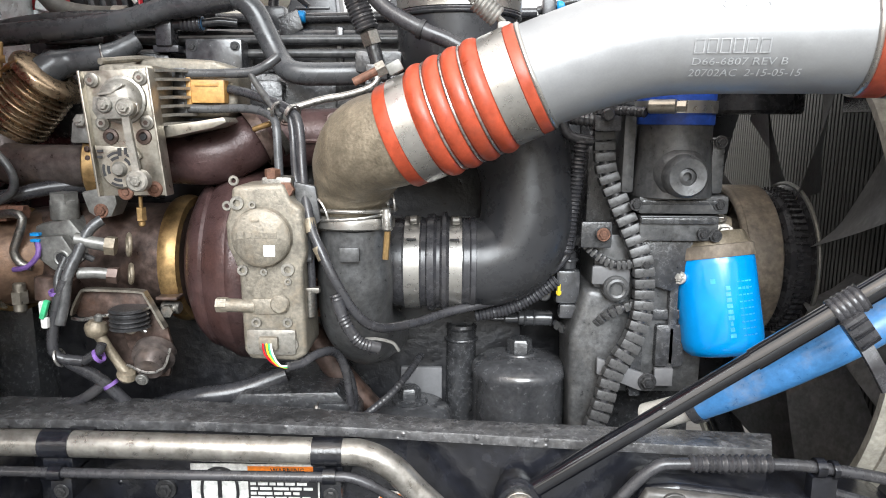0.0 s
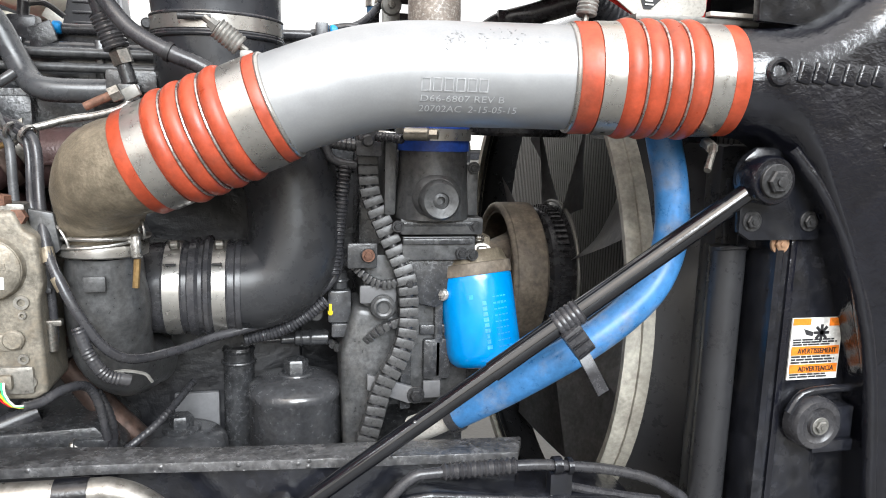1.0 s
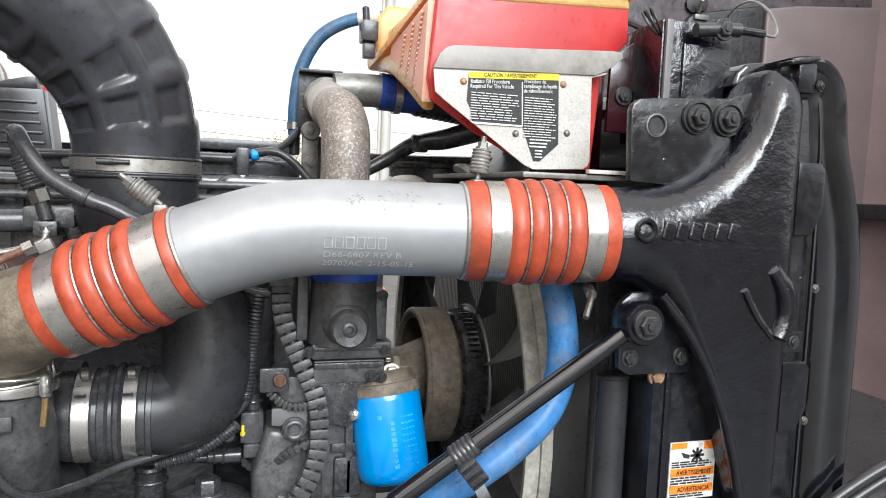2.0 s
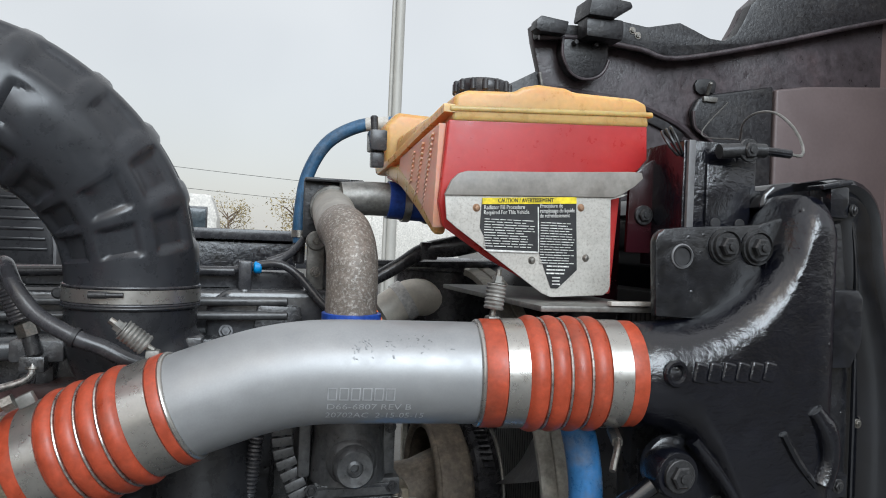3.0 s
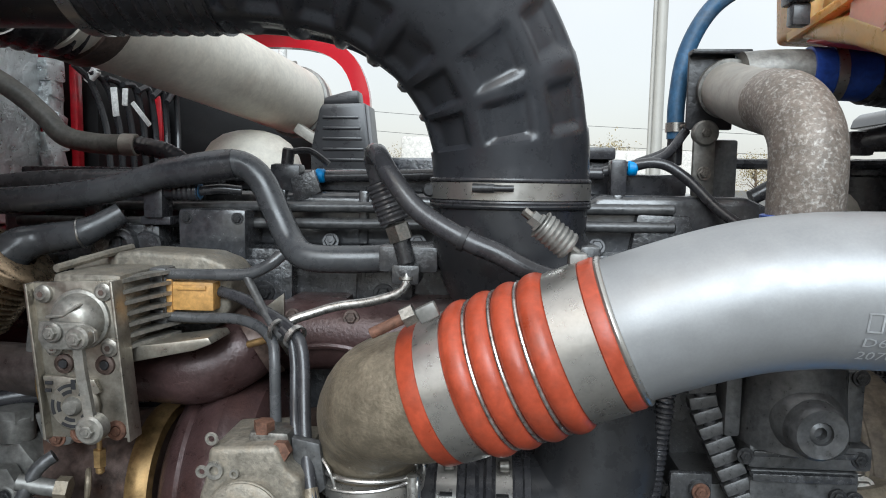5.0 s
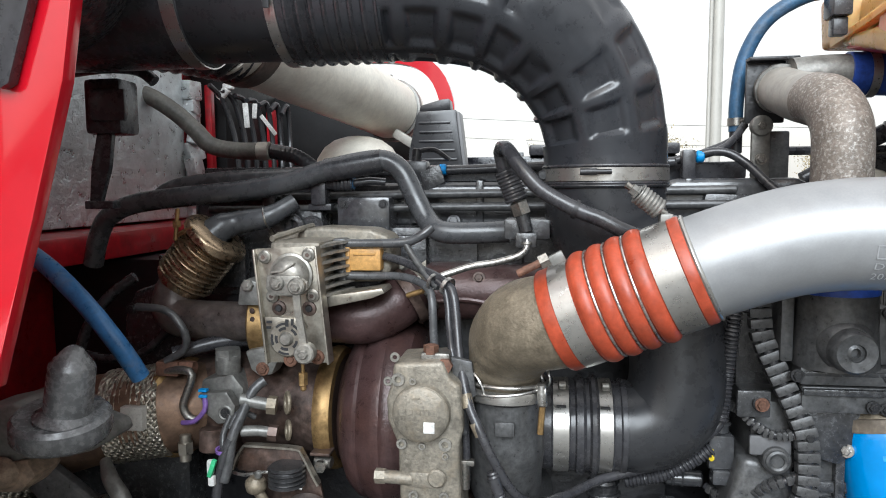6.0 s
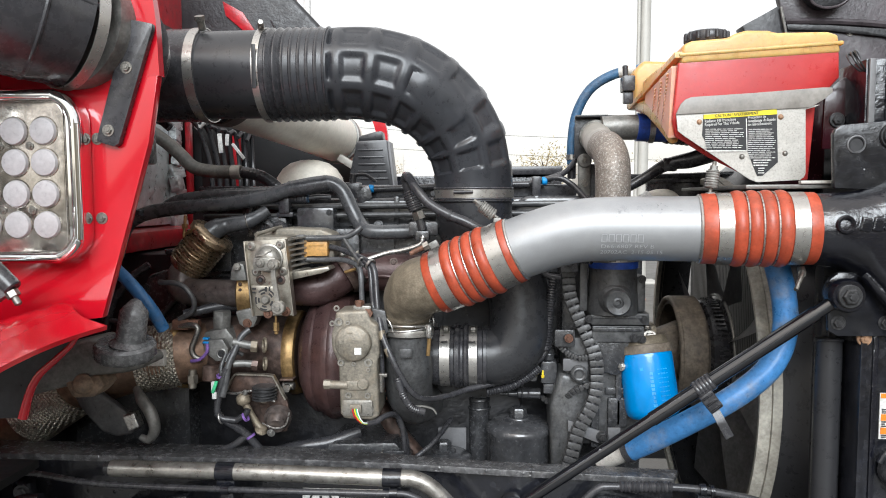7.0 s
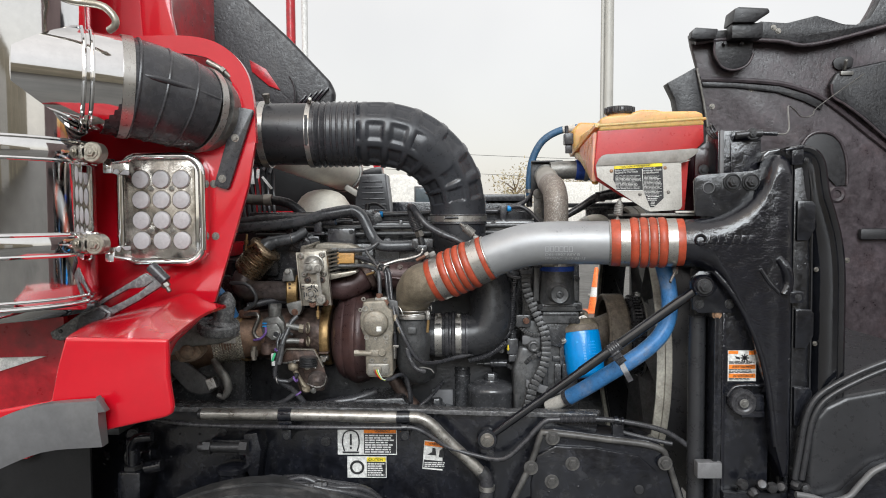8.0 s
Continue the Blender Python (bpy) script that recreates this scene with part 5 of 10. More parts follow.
    shift(t, 0.006, 0.012, -0.002)
    # fitting on top
    f = thing("oil_feed_fitting", "zinc and copper-coloured banjo fitting on the actuator top", "fitting", (-0.18, 0.76, 1.31))
    part("block", box(-0.20, -0.165, 0.745, 0.775, 1.315, 1.336, 0.004), BOLT, f)
    part("hex", lathe([(0, 0), (0.0090, 0), (0.0090, 0.010), (0, 0.012)], (-0.188, 0.752, 1.334), (0, 0, 1), 6), RBOLT, f, "rusty hex head")
    part("hex", lathe([(0, 0), (0.0090, 0), (0.0090, 0.010), (0, 0.012)], (-0.170, 0.745, 1.322), (0, -1, 0.1), 6), RBOLT, f, "rusty hex head")
    part("plate", prism([(-0.165, 1.330), (-0.140, 1.325), (-0.135, 1.285), (-0.150, 1.272), (-0.162, 1.295)], 0.752, 0.762, 0.002), GREYC, f)
    shift(f, -0.003, 0.004, -0.016)


actuator()


def harness_front():
    t = thing("black_wiring_harness", "black taped wiring harness hanging in front of the turbo outlet", "wiring harness", (-0.13, 0.75, 1.10))
    part("cable", sweep([(-0.270, 0.864, 1.421), (-0.245, 0.855, 1.416), (-0.215, 0.835, 1.407), (-0.188, 0.815, 1.398), (-0.172, 0.802, 1.386), (-0.167, 0.795, 1.365), (-0.164, 0.785, 1.345), (-0.160, 0.772, 1.315), (-0.154, 0.758, 1.29), (-0.146, 0.745, 1.262), (-0.135, 0.735, 1.24), (-0.118, 0.73, 1.205), (-0.095, 0.735, 1.165), (-0.07, 0.75, 1.145), (-0.03, 0.79, 1.140), (0.01, 0.83, 1.143), (0.06, 0.85, 1.150), (0.10, 0.855, 1.163), (0.14, 0.862, 1.188), (0.165, 0.866, 1.215), (0.17, 0.868, 1.25)], 0.0058, 12), RUBBER, t)
    part("cable", sweep([(-0.192, 0.812, 1.396), (-0.182, 0.806, 1.388), (-0.177, 0.80, 1.37), (-0.174, 0.79, 1.345), (-0.168, 0.77, 1.315), (-0.160, 0.765, 1.285), (-0.153, 0.76, 1.25), (-0.150, 0.758, 1.20), (-0.150, 0.758, 1.165)], 0.0045, 10), RUBBER, t)
    part("cable", sweep([(-0.240, 0.85, 1.441), (-0.228, 0.842, 1.425), (-0.212, 0.828, 1.406), (-0.197, 0.815, 1.392), (-0.190, 0.81, 1.388)], 0.0042, 10), GREYC, t, "grey cable")
    part("cable_tie", band((-0.178, 0.806, 1.390), (1, -0.6, -0.5), 0.010, 0.005, 0.002, 16), WIRE, t)
    part("cable_tie", band((-0.197, 0.815, 1.394), (1, -0.6, -0.3), 0.009, 0.004, 0.002, 16), WIRE, t)
    for p, d in (((-0.150, 0.750, 1.272), (0.3, -0.4, -1)), ((-0.138, 0.737, 1.243), (0.5, -0.2, -1))):
        part("tape", sweep([Vector(p), Vector(p) + Vector(d).normalized() * 0.016], 0.0068, 12), TAN, t, "pale tape wrap")
    part("white_tie", sweep([(-0.095, 0.735, 1.134), (-0.075, 0.736, 1.136), (-0.055, 0.738, 1.131), (-0.050, 0.737, 1.126), (-0.047, 0.737, 1.121)], 0.0020, 6), PIPEG, t)
    part("braided_sleeve", sweep([(-0.118, 0.728, 1.19), (-0.108, 0.726, 1.16), (-0.092, 0.728, 1.135), (-0.07, 0.735, 1.125)], 0.0065, 12, 0.002, ripple=(0.001, 0.004)), RUBBER, t)
    part("fork_clip", merge(cyl((-0.152, 0.755, 1.19), (-0.152, 0.755, 1.155), 0.006), box(-0.163, -0.140, 0.75, 0.76, 1.185, 1.192, 0.002)), BOLT, t)
    part("fork_clip", merge(cyl((-0.155, 0.755, 1.262), (-0.152, 0.755, 1.225), 0.005), box(-0.163, -0.148, 0.75, 0.76, 1.222, 1.228, 0.002)), DBOLT, t)


harness_front()


def intake_pipe():
    t = thing("intake_hose", "black rubber hump hose with two stainless clamps into the turbo", "hose", (-0.01, 0.985, 1.12))
    c = Vector((0.0015, 0.876, 1.1985))
    prof = [(0.052, -0.078), (0.0585, -0.076), (0.0590, -0.022), (0.0640, -0.020), (0.0650, -0.012), (0.0610, -0.008), (0.0610, -0.004), (0.0665, -0.001), (0.0675, 0.004), (0.0610, 0.008), (0.0590, 0.010), (0.0590, 0.034), (0.0615, 0.036), (0.0615, 0.042), (0.055, 0.044)]
    part("sleeve", lathe(prof, c, (1, 0, 0), 48), RUBBER, t)
    for x in (-0.038, 0.016):
        b = part("clamp", band((x, 0.876, 1.1985), (1, 0, 0), 0.0593, 0.0195, 0.0016, 48), STEEL, t, "bright stainless clamp")
        part("clamp_lip", merge(torus((x - 0.011, 0.876, 1.1985), (1, 0, 0), 0.0597, 0.0012, 48, 6), torus((x + 0.011, 0.876, 1.1985), (1, 0, 0), 0.0597, 0.0012, 48, 6)), RUBBER, b)
        part("clamp_slot", box(x - 0.006, x + 0.006, 0.8235, 0.8385, 1.2365, 1.238, 0), INK, b)
        part("clamp_ear", cyl((x - 0.004, 0.848, 1.258), (x + 0.008, 0.848, 1.259), 0.006), BOLT, b)
    u = thing("intake_pipe", "smooth black plastic intake pipe curving up from the turbo", "pipe", (0.11, 0.95, 1.12))
    part("bend", sweep([(0.036, 0.876, 1.1985), (0.062, 0.876, 1.2000), (0.092, 0.877, 1.213), (0.110, 0.880, 1.248), (0.111, 0.886, 1.302), (0.101, 0.892, 1.350), (0.076, 0.896, 1.393), (0.040, 0.899, 1.432), (0.020, 0.900, 1.470), (0.018, 0.900, 1.514)],
                       [0.0592, 0.0600, 0.0612, 0.0615, 0.061, 0.062, 0.066, 0.074, 0.0775, 0.078], 48, 0.006), INTAKE, u)
    part("rim", torus((0.018, 0.900, 1.512), (0, 0, 1), 0.0785, 0.003, 48), INTAKE, u)
    part("side_bracket", box(0.085, 0.105, 0.855, 0.90, 1.44, 1.475, 0.004), ENGINE, u)


intake_pipe()


def air_duct():
    t = thing("air_intake_duct", "large black moulded rubber intake elbow with raised ribs and bellows", "intake duct", (-0.1, 0.87, 1.52))
    P = [(-0.335, 0.842, 1.758), (-0.26, 0.845, 1.759), (-0.18, 0.850, 1.757), (-0.105, 0.860, 1.738), (-0.042, 0.875, 1.694), (-0.002, 0.890, 1.638), (0.014, 0.898, 1.585), (0.018, 0.900, 1.550), (0.018, 0.900, 1.518)]
    R = [0.0865, 0.087, 0.090, 0.089, 0.086, 0.083, 0.080, 0.0785, 0.0785]
    C, par = spline(P, 0.0034)
    n = len(C)

    def at(s):
        k = min(int(s), len(R) - 2)
        return R[k] + (R[k + 1] - R[k]) * (s - k)

    def step(u, half, soft):
        return max(0.0, min(1.0, (half + soft - abs(u)) / soft))

    # one moulding: a grid of raised hoops and lengthwise ribs round sunken panels, smooth at the ends and on one pad
    bm = bmesh.new()
    rings, run, m = [], 0.0, 128
    length = sum((C[i] - C[i - 1]).length for i in range(1, n))
    for i in range(n):
        d = (C[min(i + 1, n - 1)] - C[max(i - 1, 0)]).normalized()
        side = Vector((0, -1, 0)) - d * d.dot(Vector((0, -1, 0)))
        side.normalize()
        other = d.cross(side)
        if i:
            run += (C[i] - C[i - 1]).length
        hoop = step((run - 0.100 + 0.0295) % 0.059 - 0.0295, 0.0055, 0.0095)
        if run < 0.085 or run > length - 0.052:
            hoop = 1.0
        row = []
        for k in range(m):
            a = 2 * math.pi * k / m
            q = (a + math.pi / 8 + 0.39) % (math.pi / 4) - math.pi / 8
            rib = step(q, 0.07, 0.12)
            pad = step(((run - length * 0.575) / 0.052) ** 2 + ((a if a < math.pi else a - 2 * math.pi) / 0.55) ** 2, 0.5, 1.3)
            w = max(hoop, rib, pad)
            w = w * w * (3 - 2 * w)
            row.append(bm.verts.new(C[i] + (side * math.cos(a) + other * math.sin(a)) * (at(par[i]) - 0.0066 * (1 - w))))
        rings.append(row)
    for a, b in zip(rings, rings[1:]):
        for k in range(m):
            bm.faces.new((a[k], a[(k + 1) % m], b[(k + 1) % m], b[k]))
    part("elbow", bm, DUCT, t)
    # the maker's mark stands as plain raised blocks
    f = min(range(n), key=lambda k: abs(k / n - 0.575))
    d = (C[f + 1] - C[f - 1]).normalized()
    across = d.cross(Vector((0, -1, 0))).normalized()
    for k in range(6):
        a = 0.098 * (k - 2.5)
        out = Vector((0, -1, 0)) * math.cos(a) + across * math.sin(a)
        m = Matrix((across * math.cos(a) - Vector((0, -1, 0)) * math.sin(a), out, d)).transposed().to_4x4()
        part("raised_mark", moved(box(-0.0030, 0.0030, -0.0012, 0.0004, -0.0045, 0.0045, 0.0003), Matrix.Translation(C[f] + out * at(par[f])) @ m), DUCT, t)
    part("bellows", sweep([(-0.372, 0.842, 1.758), (-0.255, 0.845, 1.759)], 0.0835, 48, 0.0022, ripple=(0.0065, 0.0155)), RUBBER, t)
    part("neck", sweep([(-0.388, 0.842, 1.758), (-0.365, 0.842, 1.758)], 0.0875, 48), RUBBER, t)
    c2 = part("clamp", band((-0.380, 0.842, 1.758), (1, 0, 0.01), 0.0882, 0.013, 0.0018, 48), STEEL, t, "stainless worm clamp")
    clamp_screw((-0.380, 0.80, 1.842), (0.3, -1, 0.2), c2)
    part("clamp_slots", box(-0.384, -0.376, 0.7515, 0.7535, 1.72, 1.80, 0.001), INK, c2)
    c3 = part("lower_clamp", merge(band((0.018, 0.900, 1.526), (0, 0, 1), 0.0792, 0.016, 0.0018, 56)), STEEL, t, "stainless clamp")
    part("clamp_link", merge(sweep([(-0.018, 0.8165, 1.529), (0.001, 0.8150, 1.529)], 0.0042, 10), sweep([(-0.001, 0.8150, 1.529), (0.019, 0.8150, 1.529)], 0.003, 10), box(-0.007, 0.002, 0.813, 0.8185, 1.525, 1.533, 0.001)), DBOLT, c3)
    part("clamp_lip", merge(torus((0.018, 0.900, 1.5365), (0, 0, 1), 0.0795, 0.002, 56, 8), torus((0.018, 0.900, 1.5155), (0, 0, 1), 0.0795, 0.002, 56, 8)), RUBBER, c3)
    clamp_screw((-0.062, 0.885, 1.526), (0, 1, 0), c3, 0.007, 0.024, DBOLT)
    # rigid tube and the joint towards the cleaner
    u = thing("intake_tube", "glossy black rigid intake tube between two clamps", "pipe", (-0.45, 0.842, 1.67))
    part("tube", lathe([(0.075, -0.62), (0.080, -0.60), (0.080, -0.51), (0.084, -0.505), (0.084, -0.385), (0.078, -0.38)], (0, 0.842, 1.760), (1, 0, 0), 48), SHROUDBK, u)
    b = part("clamp", band((-0.506, 0.842, 1.760), (1, 0, 0.02), 0.0892, 0.018, 0.0018, 48), STEEL, u, "stainless clamp")
    part("fitting", merge(cyl((-0.493, 0.80, 1.838), (-0.493, 0.79, 1.856), 0.007), lathe([(0, 0), (0.010, 0), (0.010, 0.009), (0, 0.009)], (-0.493, 0.79, 1.853), (0, -0.5, 1), 6)), BOLT, u)
    part("rubber_collar", lathe([(0.082, -0.75), (0.089, -0.745), (0.089, -0.50), (0.082, -0.495)], (0, 0.842, 1.760), (1, 0, 0), 48), RUBBER, u)


air_duct()


# ---- exhaust gas valve, manifold and bellows ----
def egr_valve():
    t = thing("exhaust_gas_valve", "cast aluminium exhaust gas valve with lever on a stained steel plate", "valve", (-0.37, 0.85, 1.29))
    y = 0.790
    part("plate", prism([(-0.418, 1.437), (-0.338, 1.441), (-0.3245, 1.294), (-0.4045, 1.2925)], y, y + 0.004, 0.001), PLATE, t)
    for a, b in (((-0.338, 1.441), (-0.3245, 1.294)), ((-0.4175, 1.437), (-0.404, 1.2925))):
        part("plate_lip", prism([(a[0] - 0.0015, a[1]), (a[0] + 0.0015, a[1]), (b[0] + 0.0015, b[1]), (b[0] - 0.0015, b[1])], y - 0.010, y + 0.012, 0.001), PLATE, t)
    # motor dome behind a ring, its lower part covered by the crank plate
    cx, cz = -0.3715, 1.4045
    part("motor_cap", lathe([(0, -0.0225), (0.010, -0.022), (0.018, -0.019), (0.0225, -0.012), (0.0245, -0.004), (0.0275, -0.003), (0.0285, 0.002), (0.0285, 0.02), (0, 0.02)], (cx, y, cz), (0, 1, 0), 40), ALU2, t)
    part("cap_rib", prism([(cx - 0.019, cz + 0.004), (cx - 0.003, cz + 0.006), (cx + 0.012, cz + 0.016), (cx + 0.010, cz + 0.018), (cx - 0.004, cz + 0.0085), (cx - 0.019, cz + 0.007)], y - 0.0235, y - 0.010, 0.001), ALU2, t)
    arm = part("crank_arm", prism([(-0.392, 1.4075), (-0.352, 1.407), (-0.342, 1.400), (-0.341, 1.391), (-0.350, 1.3835), (-0.388, 1.3825), (-0.394, 1.392)], y - 0.030, y - 0.024, 0.0015), ALU2, t)
    part("stud_washer", cyl((-0.379, y - 0.030, 1.3985), (-0.379, y - 0.034, 1.3985), 0.0088, seg=24), ALU2, arm)
    bolt((-0.379, y - 0.034, 1.3985), (0, -1, 0), 0.0056, arm, ALU2, False)
    lv = part("lever", merge(sweep([(-0.3525, y - 0.037, 1.395), (-0.352, y - 0.035, 1.37), (-0.3485, y - 0.033, 1.34), (-0.3460, y - 0.031, 1.314)], 0, 4, 0.01, section=flat_section(0.0085, 0.005), up=(0, -1, 0)),
                             cyl((-0.3525, y - 0.041, 1.3955), (-0.3525, y - 0.029, 1.3955), 0.0105), cyl((-0.346, y - 0.038, 1.3135), (-0.346, y - 0.022, 1.3135), 0.0128)), ALU2, t, "bright lever arm")
    bolt((-0.3525, y - 0.041, 1.3955), (0, -1, 0), 0.0058, lv, ALU2, False)
    bolt((-0.346, y - 0.038, 1.3135), (0, -1, 0), 0.0058, lv, ALU2, False)
    # slotted valve hub and its side ear
    hx, hz = -0.378, 1.325
    hub = part("valve_hub", merge(cyl((hx, y - 0.007, hz), (hx, y, hz), 0.0235, seg=36), prism([(-0.407, 1.352), (-0.388, 1.352), (-0.380, 1.351), (-0.358, 1.350), (-0.352, 1.338), (-0.39, 1.318), (-0.402, 1.324)], y - 0.006, y, 0.0015)), PLATE, t)
    part("hub_centre", lathe([(0, -0.013), (0.0065, -0.013), (0.0075, -0.011), (0.009, -0.009), (0.009, 0)], (hx, y, hz), (0, 1, 0), 24), ALU2, hub)
    for k in range(5):
        a0 = 0.35 + k * 1.2566
        for rr, w in ((0.0135, 0.0034), (0.0193, 0.0030)):
            pts = [(hx + rr * math.cos(a0 + 0.18 * q), y - 0.0071, hz + rr * math.sin(a0 + 0.18 * q)) for q in range(5)]
            part("hub_slot", sweep(pts, 0, 4, 0.003, section=flat_section(w, 0.0008), up=(0, -1, 0)), INK, hub)
    for dx, dz, w, h in ((0.001, 0.020, 0.0042, 0.009), (0.008, 0.021, 0.0032, 0.008), (-0.022, 0.021, 0.007, 0.003), (-0.023, 0.014, 0.006, 0.003)):
        part("hub_slot", box(hx + dx - w / 2, hx + dx + w / 2, y - 0.0076, y - 0.0058, hz + dz - h / 2, hz + dz + h / 2, 0), INK, hub)
    for x, z in ((-0.406, 1.427), (-0.349, 1.430), (-0.397, 1.378), (-0.3445, 1.379)):
        b = part("screw_boss", lathe([(0, -0.006), (0.005, -0.006), (0.0062, -0.004), (0.0082, -0.003), (0.0088, 0)], (x, y, z), (0, 1, 0), 18), ALU2, t)
        part("screw_socket", cyl((x, y - 0.0062, z), (x, y - 0.0066, z), 0.0028, seg=6, bev=0.0001), RUST2, b)
    for x, z, m in ((-0.389, 1.3625, RUST2), (-0.350, 1.3625, RUST2), (-0.341, 1.301, RBOLT), (-0.376, 1.297, RBOLT)):
        part("plate_stud", lathe([(0.004, -0.0015), (0.0055, -0.003), (0.0088, -0.002), (0.0095, 0), (0, 0)], (x, y, z), (0, 1, 0), 20), m, t)
        part("stud_core", cyl((x, y - 0.001, z), (x, y - 0.0035, z), 0.0042, seg=14, bev=0.0006), INK if m is RUST2 else m, t)
    # finned motor body, its ribs leaning back
    part("body", merge(box(-0.402, -0.335, y + 0.004, 0.90, 1.372, 1.446, 0.008), prism([(-0.424, 1.405), (-0.428, 1.438), (-0.424, 1.452), (-0.36, 1.460), (-0.29, 1.457), (-0.268, 1.449), (-0.258, 1.438), (-0.262, 1.402), (-0.275, 1.386), (-0.345, 1.384)], 0.868, 0.93, 0.006, 3)), ALU, t)
    for k in range(7):
        z = 1.376 + k * 0.0105
        part("cooling_fin", sweep([(-0.341, 0.80, z), (-0.330, 0.825, z + 0.002), (-0.316, 0.862, z + 0.003)], 0, 4, 0.02, section=flat_section(0.014, 0.0035), up=(0, 0, 1)), ALU2, t)
    part("top_rib", sweep([(-0.40, 0.80, 1.449), (-0.385, 0.86, 1.457), (-0.38, 0.90, 1.460)], 0.004, 8), ALU, t)
    part("terminal_block", merge(box(-0.336, -0.318, 0.846, 0.875, 1.388, 1.446, 0.004), box(-0.330, -0.320, 0.842, 0.85, 1.395, 1.405, 0.002), box(-0.330, -0.320, 0.842, 0.85, 1.432, 1.442, 0.002)), GREYC, t)
    cn = part("connector", merge(box(-0.319, -0.272, 0.850, 0.878, 1.403, 1.432, 0.003), box(-0.321, -0.313, 0.848, 0.88, 1.400, 1.435, 0.002)), RELAY, t, "amber plastic connector")
    part("connector_latch", box(-0.309, -0.279, 0.848, 0.852, 1.424, 1.4285, 0.001), RELAY, cn)
    part("conduit", sweep([(-0.328, 0.852, 1.439), (-0.29, 0.852, 1.439), (-0.252, 0.85, 1.440), (-0.232, 0.85, 1.4425), (-0.214, 0.85, 1.452), (-0.205, 0.855, 1.460)], 0.0060, 14), HOSE, t, "dark grey conduit")
    part("conduit", sweep([(-0.328, 0.852, 1.397), (-0.29, 0.852, 1.396), (-0.252, 0.848, 1.397), (-0.225, 0.835, 1.394), (-0.203, 0.815, 1.385), (-0.197, 0.805, 1.37), (-0.195, 0.80, 1.34), (-0.193, 0.795, 1.305)], 0.0053, 14), HOSE, t, "dark grey conduit")
    part("heat_shield", prism([(-0.348, 1.374), (-0.30, 1.380), (-0.262, 1.386), (-0.258, 1.380), (-0.275, 1.373), (-0.335, 1.360)], 0.81, 0.86, 0.002), PLATE, t)
    part("drain_fitting", merge(cyl((-0.364, 0.80, 1.292), (-0.364, 0.80, 1.277), 0.0025), lathe([(0, 0), (0.006, 0), (0.006, 0.016), (0, 0.016)], (-0.364, 0.80, 1.278), (0, 0, -1), 6), cyl((-0.364, 0.80, 1.262), (-0.364, 0.80, 1.254), 0.004)), BRONZE, t)


egr_valve()


